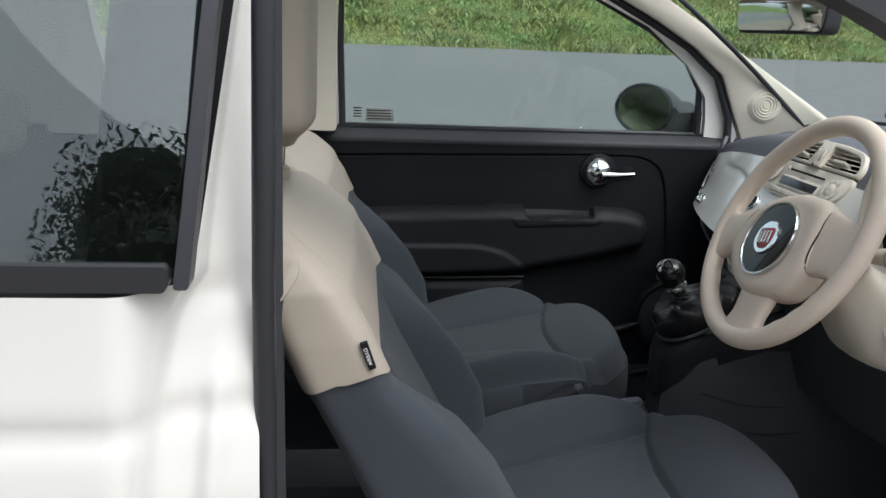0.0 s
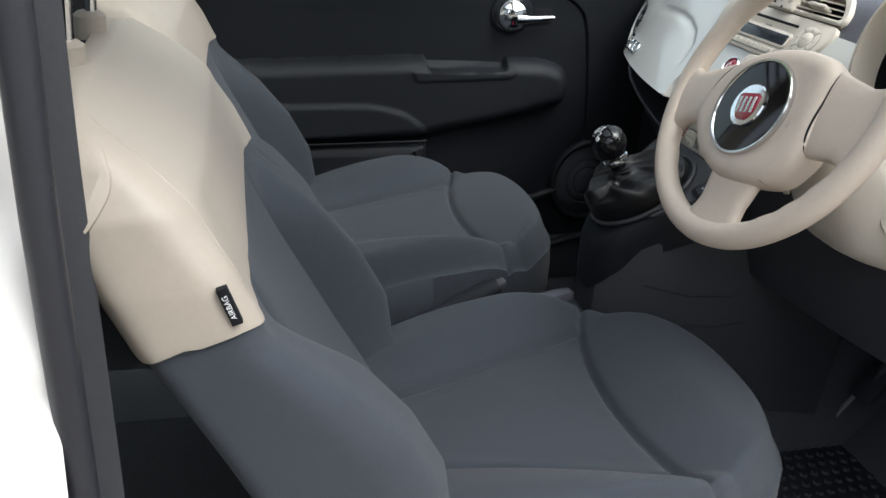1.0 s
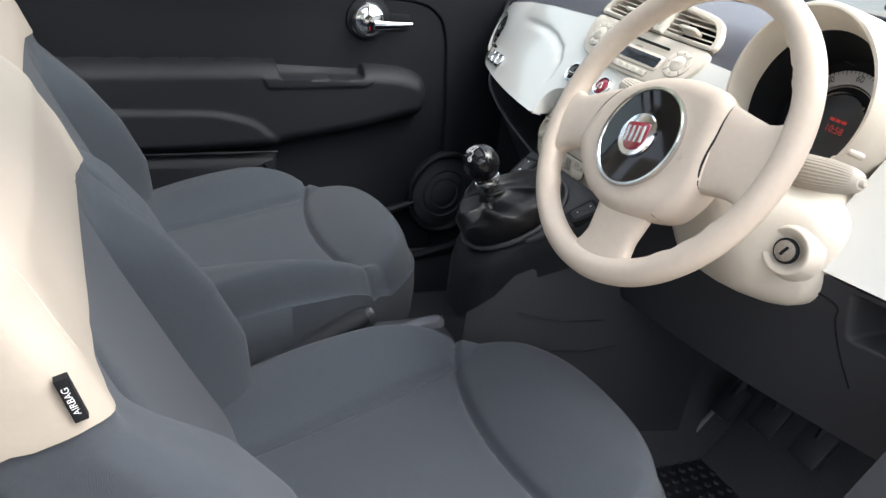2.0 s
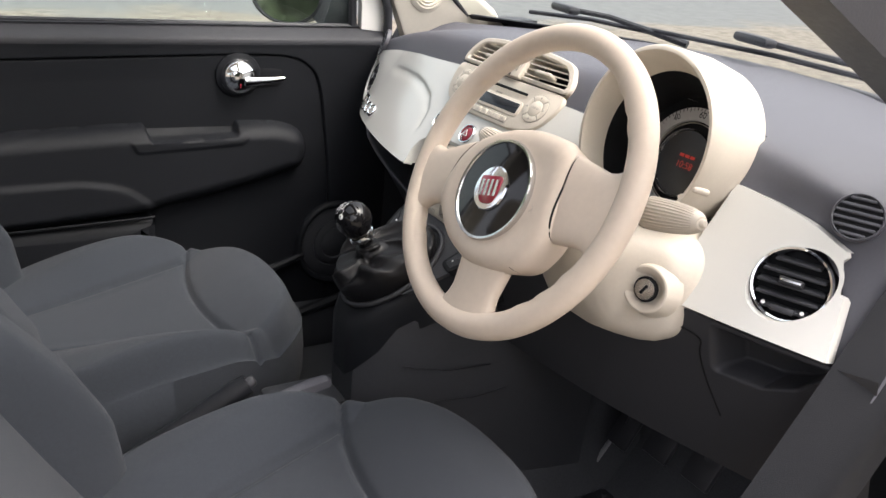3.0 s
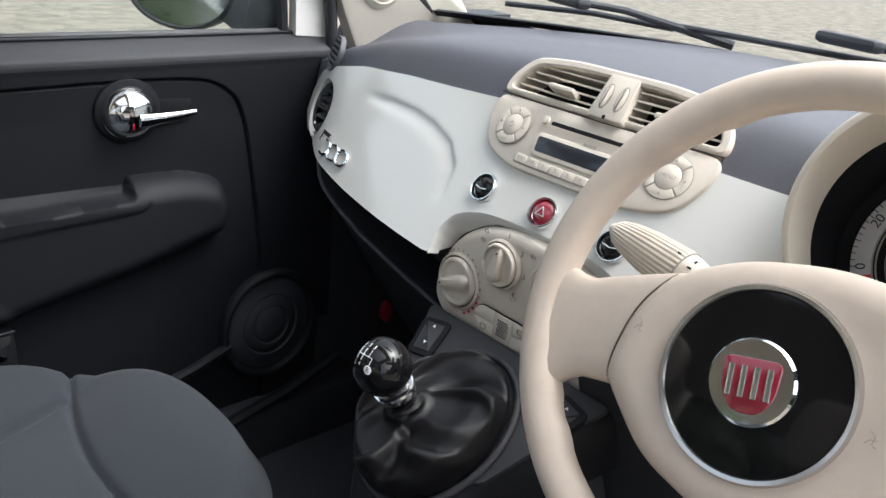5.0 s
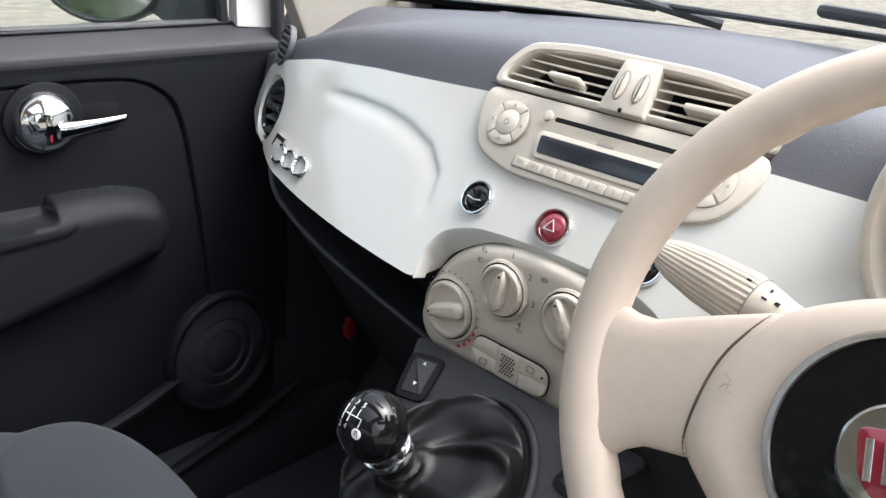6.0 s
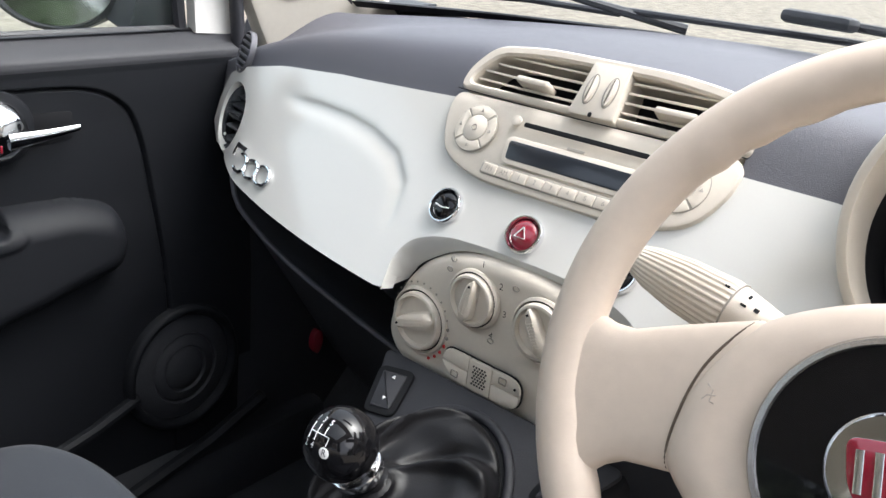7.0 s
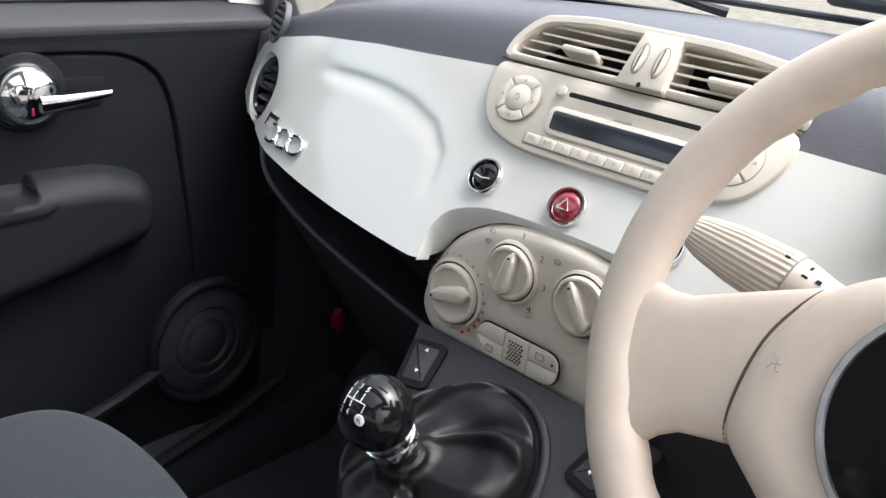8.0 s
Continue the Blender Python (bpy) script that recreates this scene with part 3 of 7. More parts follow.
tube(bm, [(0.352, 0.640, 0.86), (0.347, 0.640, 0.95), (0.305, 0.640, 1.055), (0.22, 0.638, 1.125), (0.12, 0.632, 1.18), (-0.03, 0.622, 1.255), (-0.2, 0.61, 1.325), (-0.42, 0.60, 1.37), (-0.62, 0.60, 1.38)], 0.010, 10)
part("far_door_seal", bm, M_RUBBER, car, "black rubber door seal")

# windscreen
bm = bmesh.new()


def screen(u, v, off=0.0):
    y = 0.64 * v
    b = V(0.80 - 0.26 * v * v, y, 0.935 + off)
    t = V(0.06 - 0.16 * v * v, 0.56 * v, 1.425 - 0.02 * v * v + off)
    p = b.lerp(t, u)
    p.x += 0.03 * math.sin(math.pi * u)
    return p


sheet(bm, screen, [i / 10 for i in range(11)], [-1 + i / 10 for i in range(21)])
ws = part("windscreen", bm, M_GLASS, car, "clear curved windscreen")
ws.visible_shadow = False
bm = bmesh.new()
tube(bm, [screen(0.0, -1 + i / 10) + V(0.0, 0, 0.004) for i in range(21)], 0.0045, 8)
tube(bm, [screen(i / 10, 0.985) + V(0, -0.003, 0.0) for i in range(11)], 0.006, 8)
sheet(bm, lambda u, v: screen(u, v, -0.003), [0, 0.01, 0.02], [-1 + i / 10 for i in range(21)])
part("windscreen_seal", bm, M_RUBBER, car, "black windscreen edge seal")
bm = bmesh.new()  # near windscreen pillar, its darkness against the light put into the colour
near = [(0.47, -0.60, 0.90), (0.30, -0.60, 0.985), (0.15, -0.60, 1.059), (0.0, -0.60, 1.130), (-0.10, -0.595, 1.178), (-0.20, -0.59, 1.222), (-0.35, -0.58, 1.30)]
near2 = [(0.60, -0.615, 0.95), (0.42, -0.61, 1.06), (0.26, -0.605, 1.15), (0.10, -0.595, 1.225), (0.0, -0.585, 1.275), (-0.10, -0.58, 1.32), (-0.25, -0.57, 1.40)]
loft(bm, [[V(*a), V(*b), V(*b) + V(0, -0.05, 0.0), V(*a) + V(0.0, -0.05, 0)] for a, b in zip(near, near2)])
part("near_windscreen_pillar", bm, M_RUBBER, car, "windscreen pillar, coloured dark for its backlit side")

# bonnet scuttle under the wipers
bm = bmesh.new()
sheet(bm, lambda u, v: V(0.79 - 0.26 * v * v + 0.12 * u, 0.70 * v, 0.938 - 0.012 * u), [i / 4 for i in range(5)], [-1 + i / 8 for i in range(17)])
part("scuttle", bm, M_DARK, car, "black plastic scuttle panel")
bm = bmesh.new()
sheet(bm, lambda u, v: V(0.91 - 0.26 * v * v + 0.45 * u, 0.70 * v, 0.905 - 0.14 * u - 0.06 * v * v * u), [i / 8 for i in range(9)], [-1 + i / 8 for i in range(17)])
part("bonnet", bm, M_BODY, car)

# wipers
for k, (a, b, c) in enumerate((((0.70, 0.60, 0.955), (0.79, 0.30, 0.957), (0.665, 0.428, 0.985)), ((0.775, 0.32, 0.964), (0.80, -0.36, 0.957), (0.775, 0.010, 0.988)))):
    w = thing("windscreen_wiper", c, "black wiper arm and blade resting low on the windscreen", "wiper", "windscreen wipers")
    bm = bmesh.new()
    a, b, c = V(*a), V(*b), V(*c)
    tube(bm, [a, a.lerp(b, 0.5) + V(0.015, 0, 0.004), b], 0.005, 8)
    part("blade", bm, M_RUBBER, w)
    bm = bmesh.new()
    box(bm, c, (0.030, 0.100, 0.018), 0.008, Euler((0, 0.1, -0.25)).to_matrix())
    part("blade_clip", bm, M_RUBBER, w)
    bm = bmesh.new()
    tube(bm, [c, c.lerp(b, 0.5) + V(0.012, 0, 0.006), b + V(0.02, -0.1, -0.01)], [0.006, 0.006, 0.008], 8)
    part("arm", bm, M_RUBBER, w)

# inside mirror
mir = thing("rear_view_mirror", (0.12, 0.0, 1.19), "black interior mirror hanging from the windscreen top", "mirror")
bm = bmesh.new()
s = plane_surf((0.125, 0.0, 1.19), (0.2, -0.97, 0), (0, 0, 1))
mo = rounded([(-0.115, -0.028), (0.115, -0.028), (0.12, 0.036), (-0.12, 0.036)], 0.018)
pad(bm, s, mo, -0.03, 0.0, 0.006)
part("housing", bm, M_DARK, mir)
bm = bmesh.new()
pad(bm, s, shrink(mo, 0.005), 0.0, 0.0015, 0.0005)
part("glass", bm, M_MIRROR, mir, "mirror glass")
bm = bmesh.new()
tube(bm, [(0.13, -0.01, 1.22), (0.16, -0.01, 1.27), (0.18, 0, 1.36)], 0.010, 8)
part("stalk", bm, M_DARK, mir)

# the outer body round the cabin, and its wheels
bm = bmesh.new()
slab(bm, [(-1.62, 0.20), (0.95, 0.20), (0.95, 0.80), (0.60, 0.88), (-1.62, 0.90)], 0.706, 0.73)
part("far_side_panel", bm, M_BODY, car)
bm = bmesh.new()
loft(bm, [[V(x, 0.70 * k * s, z) for s, z in ((-1, 0.20), (-1, 0.70 - d), (-0.7, 0.80 - d), (0.7, 0.80 - d), (1, 0.70 - d), (1, 0.20))] for x, k, d in ((0.76, 1, 0.0), (1.0, 0.98, 0.02), (1.25, 0.92, 0.10), (1.38, 0.80, 0.22))])
part("nose", bm, M_BODY, car)
bm = bmesh.new()
slab(bm, [(0.40, 0.20), (0.95, 0.20), (0.95, 0.80), (0.62, 0.88), (0.47, 0.86)], -0.73, -0.706)
part("near_front_wing", bm, M_BODY, car)
bm = bmesh.new()
box(bm, (-1.63, 0, 0.62), (0.06, 1.42, 0.86), 0.025)
part("tailgate", bm, M_BODY, car)
for x in (-1.25, 1.02):
    for y in (-0.66, 0.66):
        w = part("wheel", (lambda b: (lathe(b, (x, y - 0.085, 0.29), (0, 1, 0), [(0.19, 0.0), (0.275, 0.0), (0.29, 0.03), (0.29, 0.14), (0.275, 0.17), (0.19, 0.17)], 40), b)[1])(bmesh.new()), M_RUBBER, car, "black rubber tyre")
        bm = bmesh.new()
        lathe(bm, (x, y - 0.08, 0.29), (0, 1, 0), [(0.01, 0.0), (0.06, 0.0), (0.188, 0.02), (0.188, 0.14), (0.06, 0.16), (0.01, 0.16)], 32)
        part("rim", bm, M_SILVER, w)


# ---- passenger door ----
def door_y(x, z):
    """The inner face of the far door."""
    y = interp([0.2, 0.40, 0.55, 0.70, 0.80, 0.862, 0.874, 0.880, 0.884, 0.905], [0.640, 0.636, 0.632, 0.640, 0.640, 0.637, 0.635, 0.636, 0.640, 0.672], z)
    return y


def door_surf(x, z, h=0.0):
    return V(x, door_y(x, z) - h, z)


door = thing("passenger_door", (0, 0.66, 0.2), "closed charcoal plastic passenger door with chrome handle", "door")
bm = bmesh.new()
xs = [-0.70 + 0.72 * i / 50 for i in range(50)] + [0.02 + 0.21 * i / 170 for i in range(170)] + [0.23 + 0.13 * i / 12 for i in range(13)]
zs = [0.19 + 0.30 * i / 24 for i in range(24)] + [0.49 + 0.27 * i / 60 for i in range(60)] + [0.76 + 0.146 * i / 120 for i in range(121)]
seam = [(-0.66, 0.835), (0.02, 0.849), (0.122, 0.844), (0.170, 0.821), (0.190, 0.786), (0.202, 0.725), (0.216, 0.602), (0.221, 0.50)]
seam = [seam[0]] + curve(seam[1:], 5)
SEAM_FIELD = seam + [(0.225, 0.1), (-0.8, 0.1), (-0.8, 0.835)]


def seam_gap(x, z):
    best = 9.0
    for (a, b), (c, d) in zip(seam, seam[1:]):
        ex, ez = c - a, d - b
        t = min(1, max(0, ((x - a) * ex + (z - b) * ez) / (ex * ex + ez * ez)))
        best = min(best, math.hypot(x - a - t * ex, z - b - t * ez))
    return best


def door_face(x, z):
    d = seam_gap(x, z)
    upper = not inside((x, z), SEAM_FIELD)
    h = 0.004 * smooth(-0.002, 0.002, d if upper else -d) - 0.006 * math.exp(-(d / 0.0018) ** 2)
    return door_surf(x, z, h)


sheet(bm, door_face, xs, [z for z in zs if z < 0.8705])
sheet(bm, lambda x, z: V(x, 0.70, z), [-0.70, 0.36], [0.19, 0.905])
sheet(bm, lambda x, s: V(x, 0.66 + 0.04 * s, 0.904), [-0.70, 0.36], [0, 1])
part("door_trim", bm, M_DOOR, door)
# top ledge of the door; the window's sheen is put into a lighter grey
bm = bmesh.new()
sheet(bm, door_face, [-0.70 + 1.06 * i / 90 for i in range(91)], [max(z for z in zs if z < 0.8705)] + [0.872, 0.874, 0.876, 0.878, 0.880, 0.882, 0.884, 0.888, 0.893, 0.898, 0.9055])
part("door_ledge", bm, M_LOW, door, "door ledge, greyed lighter for window light on it", 60)
bm = bmesh.new()
slab(bm, [(-0.64, 0.895), (0.285, 0.888), (0.29, 1.0), (0.25, 1.075), (0.13, 1.16), (-0.03, 1.24), (-0.25, 1.31), (-0.45, 1.345), (-0.64, 1.355)], 0.684, 0.688)
gl = part("door_window", bm, M_GLASS, door, "clear side window glass")
gl.visible_shadow = False
bm = bmesh.new()
fr = [(-0.642, 0.90), (-0.648, 1.10), (-0.642, 1.36), (-0.45, 1.35), (-0.25, 1.315), (-0.03, 1.245), (0.13, 1.165), (0.235, 1.088), (0.275, 1.02), (0.281, 0.90)]
tube(bm, [V(x, 0.675, z) for x, z in fr], 0.009, 8)
tube(bm, [(-0.64, 0.676, 0.907), (0.28, 0.676, 0.903)], 0.006, 8)
part("window_channel", bm, M_RUBBER, door, "black rubber window channel")

# armrest with its grip and the pad below
def depth_in(p, poly):
    """How far a point lies inside an outline (minus: outside)."""
    best = 9.0
    for (a, b), (c, d) in zip(poly, poly[1:] + poly[:1]):
        ex, ez = c - a, d - b
        t = min(1, max(0, ((p[0] - a) * ex + (p[1] - b) * ez) / (ex * ex + ez * ez + 1e-12)))
        best = min(best, math.hypot(p[0] - a - t * ex, p[1] - b - t * ez))
    return best if inside(p, poly) else -best


ARM = rounded([(-0.70, 0.50), (-0.20, 0.535), (0.02, 0.575), (0.10, 0.597), (0.150, 0.608), (0.162, 0.655), (0.148, 0.692), (0.095, 0.712), (-0.20, 0.718), (-0.70, 0.70)], 0.03, 4)
ELBOW = rounded([(-0.70, 0.532), (-0.160, 0.538), (-0.166, 0.562), (-0.22, 0.606), (-0.30, 0.624), (-0.70, 0.622)], 0.025, 4)
CUP = rounded([(-0.172, 0.686), (0.002, 0.690), (0.008, 0.722), (-0.182, 0.722)], 0.008, 3)
LIP = rounded([(-0.200, 0.664), (0.010, 0.672), (0.026, 0.684), (0.020, 0.702), (-0.215, 0.692)], 0.008, 3)


def arm_face(x, z):
    d = depth_in((x, z), ARM)
    h = -0.006 + 0.052 * math.sqrt(max(0, 1 - (1 - min(1, max(0, d) / 0.035)) ** 2))
    h += 0.006 * smooth(-0.001, 0.016, depth_in((x, z), ELBOW))
    h += 0.003 * smooth(-0.001, 0.006, depth_in((x, z), LIP))
    h -= 0.034 * smooth(-0.001, 0.003, depth_in((x, z), CUP))
    return door_surf(x, z, max(h, -0.006))


bm = bmesh.new()
sheet(bm, arm_face, [-0.68 + 0.46 * i / 60 for i in range(60)] + [-0.22 + 0.39 * i / 130 for i in range(131)], [0.50 + 0.225 * i / 90 for i in range(91)])
part("armrest", bm, M_DOOR, door, "padded armrest with a pull grip", 60)
bm = bmesh.new()
pk = rounded([(-0.66, 0.24), (-0.22, 0.24), (-0.18, 0.30), (-0.165, 0.45), (-0.165, 0.530), (-0.66, 0.524)], 0.02, 4)
loft(bm, [[door_surf(x, z, h) for x, z in shrink(pk, d)] for d, h in ((0, 0.0), (0.004, 0.024), (0.014, 0.034), (0.035, 0.038))])
part("pocket_front", bm, M_DOOR, door, "", 60)
bm = bmesh.new()
tube(bm, [(-0.66, 0.593, 0.527), (-0.40, 0.593, 0.530), (-0.172, 0.595, 0.534)], 0.0025, 8)
part("pocket_lip", bm, M_DOOR, door)

# chrome handle
bm = bmesh.new()
hc = V(0.013, door_y(0, 0.806) - 0.002, 0.806)
pad(bm, door_surf, oval(0.013, 0.808, 0.047, 0.046, 40), 0.0, 0.006, 0.004)
handle = part("handle_plate", bm, M_DOOR, door)
# the recess behind the lever: its shade laid on as a thin black plate
bm = bmesh.new()
pad(bm, door_surf, rounded([(0.03, 0.780), (0.106, 0.784), (0.108, 0.819), (0.03, 0.821)], 0.008), 0.0, 0.0012, 0.0003)
part("handle_recess_shade", bm, M_INK, door)
bm = bmesh.new()
lathe(bm, hc, (0, -1, 0), [(0.001, 0.0), (0.039, 0.0), (0.0395, 0.003), (0.037, 0.004), (0.035, 0.014), (0.027, 0.023), (0.014, 0.029), (0.001, 0.031)], 32)
part("door_handle_boss", bm, M_CHROME, door, "round chrome handle boss")
bm = bmesh.new()
rings = []
for i in range(9):
    s = i / 8
    p = V(0.018 + 0.087 * s, hc.y - 0.030 + 0.012 * s, 0.799 - 0.001 * math.sin(math.pi * s) + 0.004 * s)
    w = 0.010 - 0.0055 * s
    rings.append([p + V(0, 0.004 * math.cos(a), w * math.sin(a)) for a in (2 * math.pi * j / 12 for j in range(12))])
loft(bm, rings)
part("handle_lever", bm, M_CHROME, door, "chrome pull lever")
bm = bmesh.new()
box(bm, (0.009, hc.y - 0.0290, 0.792), (0.0028, 0.002, 0.009), 0.0006)
part("lock_slot", bm, M_RED, door)

# loudspeaker in the door
bm = bmesh.new()
sc = (0.238, 0.416)
disc = lambda q, prof: [[door_surf(x, z, h) for x, z in oval(*q, r * 0.91, r, 48)] for r, h in prof]
loft(bm, disc(sc, ((0.104, -0.004), (0.103, 0.008), (0.100, 0.014), (0.096, 0.016), (0.091, 0.014), (0.088, 0.008), (0.086, 0.003))), cap0=False, cap1=False)
part("speaker_ring", bm, M_DOOR, door, "", 60)
bm = bmesh.new()
loft(bm, disc(sc, ((0.087, 0.003), (0.080, 0.007), (0.058, 0.011), (0.055, 0.007), (0.052, 0.010), (0.038, 0.012), (0.035, 0.008), (0.031, 0.011), (0.018, 0.014), (0.001, 0.015))), cap0=False)
part("speaker_grille", bm, M_DARK, door, "fine black speaker grille")
bm = bmesh.new()
tube(bm, [(0.16, 0.628, 0.395), (0.09, 0.615, 0.380), (0.0, 0.605, 0.365), (-0.2, 0.60, 0.35)], 0.009, 8)
tube(bm, [(0.36, 0.60, 0.33), (0.26, 0.60, 0.29), (0.12, 0.60, 0.255), (-0.2, 0.60, 0.24)], 0.012, 8)
part("door_bin_lip", bm, M_DOOR, door)
bm = bmesh.new()
st = plane_surf((0, 0.683, 0), (1, 0, 0), (0, 0, 1))
pad(bm, st, rounded([(-0.585, 0.915), (-0.513, 0.915), (-0.513, 0.948), (-0.585, 0.948)], 0.004), 0, 0.0006, 0.0002)
part("window_sticker", bm, mat("grey_sticker", (0.35, 0.36, 0.35), 0.6), door, "small grey printed window sticker")
bm = bmesh.new()
for k in range(4):
    pad(bm, st, [(-0.58, 0.920 + 0.007 * k), (-0.52, 0.920 + 0.007 * k), (-0.52, 0.9225 + 0.007 * k), (-0.58, 0.9225 + 0.007 * k)], 0.0006, 0.001, 0.0001)
    pad(bm, st, [(-0.615, 0.925 + 0.007 * k), (-0.595, 0.925 + 0.007 * k), (-0.595, 0.928 + 0.007 * k), (-0.615, 0.928 + 0.007 * k)], 0.0, 0.0005, 0.0001)
part("sticker_print", bm, M_INK, door)

# wing mirror
wm = thing("wing_mirror", (0.25, 0.74, 0.9), "dark round door mirror outside the passenger window", "mirror")
mc, mn = V(0.185, 0.835, 0.952), V(-0.80, -0.52, 0.055)
mu, mv, mn = frame_of(mn)
bm = bmesh.new()
shape = [(0.001, -0.115), (0.03, -0.11), (0.06, -0.09), (0.08, -0.05), (0.086, -0.015), (0.086, 0.0), (0.080, 0.003), (0.078, -0.003)]
loft(bm, [[mc + mn * h + mu * (r * 1.18 * math.cos(a)) + mv * (r * 0.82 * math.sin(a)) for a in (2 * math.pi * i / 40 for i in range(40))] for r, h in shape], cap1=False)
part("housing", bm, M_DARK, wm)
bm = bmesh.new()
loft(bm, [[mc + mn * h + mu * (r * 1.18 * math.cos(a)) + mv * (r * 0.82 * math.sin(a)) for a in (2 * math.pi * i / 40 for i in range(40))] for r, h in ((0.077, -0.006), (0.077, -0.003), (0.001, -0.003))])
part("glass", bm, M_MIRROR, wm, "mirror glass")
bm = bmesh.new()
loft(bm, [[V(x, y, z) for x, y, z in q] for q in (((0.22, 0.70, 0.895), (0.30, 0.70, 0.895), (0.30, 0.70, 0.96), (0.24, 0.70, 0.955)), ((0.23, 0.80, 0.91), (0.30, 0.80, 0.91), (0.30, 0.80, 0.98), (0.25, 0.80, 0.975)))])
part("arm", bm, M_DARK, wm)

# small speaker on the far windscreen pillar
tw = thing("pillar_speaker", (0.43, 0.612, 0.989), "small round cream speaker grille on the windscreen pillar", "speaker")
bm = bmesh.new()
lathe(bm, (0.43, 0.624, 0.989), (0, -1, 0), [(0.046, -0.004), (0.044, 0.006), (0.036, 0.012), (0.033, 0.010), (0.029, 0.014), (0.026, 0.010), (0.022, 0.014), (0.019, 0.010), (0.014, 0.014), (0.011, 0.010), (0.007, 0.014), (0.001, 0.014)], 36)
part("grille", bm, M_TRIM, tw)


# ---- dashboard ----
def tilt(y):
    """How far the panel leans back; its far end stands more upright."""
    return 0.70 - 0.34 * smooth(0.42, 0.56, y)


def FX(y, z):
    return 0.155 + tilt(y) * (z - 0.82) + 0.40 * (y - CY) ** 2


CREASE = [(0.42, 0.862), (0.401, 0.866), (0.333, 0.872), (0.274, 0.874), (0.228, 0.871), (0.181, 0.861), (0.155, 0.843), (0.147, 0.82)]


def crease(y, z):
    best, side = 9.0, 1.0
    for (a, b), (c, d) in zip(CREASE, CREASE[1:]):
        ex, ez = c - a, d - b
        t = min(1, max(0, ((y - a) * ex + (z - b) * ez) / (ex * ex + ez * ez)))
        q = math.hypot(y - a - t * ex, z - b - t * ez)
        if q < best:
            best, side = q, (1 if ex * (z - b) - ez * (y - a) > 0 else -1)
    return best, side


def FP(y, z, h=0.0):
    n = V(-1, 0.8 * (y - CY), tilt(y)).normalized()
    return V(FX(y, z), y, z) + n * h


def fascia_face(y, z):
    p = FP(y, z)
    d, s = crease(y, z)
    fade = smooth(0.43, 0.36, y) * smooth(0.135, 0.155, y)
    p.x += fade * 0.0032 * math.exp(-(d / 0.009) ** 2) if s > 0 else fade * 0.0032 * math.exp(-(d / 0.0045) ** 2)
    return p


def z_top(y):
    return interp([-0.60, -0.56, -0.533, -0.512, -0.49, -0.459, -0.423, -0.2, 0, 0.141, 0.222, 0.323, 0.458, 0.555, 0.595, 0.616], [0.851, 0.863, 0.8695, 0.8733, 0.8765, 0.8810, 0.8870, 0.914, 0.923, 0.921, 0.915, 0.907, 0.891, 0.872, 0.855, 0.82], y)


def z_bot(y):
    return interp([-0.6, -0.44, -0.2, 0.1, 0.22, 0.34, 0.47, 0.57, 0.616], [0.748, 0.756, 0.763, 0.7665, 0.767, 0.768, 0.770, 0.772, 0.79], y)


def z_crest(y):
    return interp([-0.62, -0.55, -0.45, -0.3, -0.15, 0, 0.15, 0.3, 0.45, 0.55, 0.63], [0.865, 0.895, 0.925, 0.950, 0.964, 0.968, 0.964, 0.950, 0.925, 0.895, 0.865], y)


RADIO = rounded([(0.138, 0.905), (0.137, 0.944), (0.119, 0.967), (0.064, 0.973), (-0.060, 0.973), (-0.115, 0.967), (-0.133, 0.944), (-0.134, 0.905), (-0.118, 0.876), (-0.076, 0.866), (0.080, 0.866), (0.122, 0.876)], 0.03, 4)
HVAC = rounded([(0.138, 0.708), (0.131, 0.745), (0.111, 0.780), (0.076, 0.806), (0.03, 0.8185), (-0.03, 0.8185), (-0.076, 0.806), (-0.111, 0.780), (-0.131, 0.745), (-0.138, 0.708), (-0.118, 0.688), (0.118, 0.688)], 0.025, 4)


def both_sides(half):
    """A line from one side over the middle to the other, in (y, z)."""
    return half + [(-y, z) for y, z in reversed(half[:-1])]


ARCH_LINE = curve(both_sides([(0.118, 0.7655), (0.1205, 0.778), (0.1215, 0.793), (0.110, 0.809), (0.081, 0.8195), (0.045, 0.8235), (0, 0.8245)]), 8)
LIP_LINE = curve(both_sides([(0.1215, 0.7645), (0.120, 0.767), (0.116, 0.773), (0.105, 0.786), (0.073, 0.8065), (0.042, 0.816), (0, 0.818)]), 8)
ARCH = ARCH_LINE + [(-0.118, 0.74), (0.118, 0.74)]
VENT_L, VENT_R = (0.541, 0.8145), (-0.525, 0.808)
VENT_HOLES = ((*VENT_L, 0.0450, 0.0400), (*VENT_R, 0.0392, 0.0372))  # the first sits in a deeper recess

HOOD_F, HOOD_B = V(0.198, -0.321, 0.926), V(0.308, -0.306, 0.902)  # the axis of the instrument hood
dash = thing("dashboard", (0.3, 0, 0.6), "pearl white dashboard panel under a grey moulded top", "dashboard")
cut = shrink(RADIO, 0.005)
bm = bmesh.new()
ys = [-0.598 + 1.214 * i / 324 for i in range(325)]


def keep_fascia(y, t):
    p = panel(y, t)
    y, z = p.y, p.z
    if inside((y, z), cut) or inside((y, z), ARCH) or (-0.415 < y < -0.262) or (-0.5 < y < -0.2 and (p - HOOD_B).cross(HOOD_F - HOOD_B).length / (HOOD_F - HOOD_B).length < 0.105):
        return False
    return all(((y - a) / c) ** 2 + ((z - b) / d) ** 2 > 1 for a, b, c, d in VENT_HOLES)


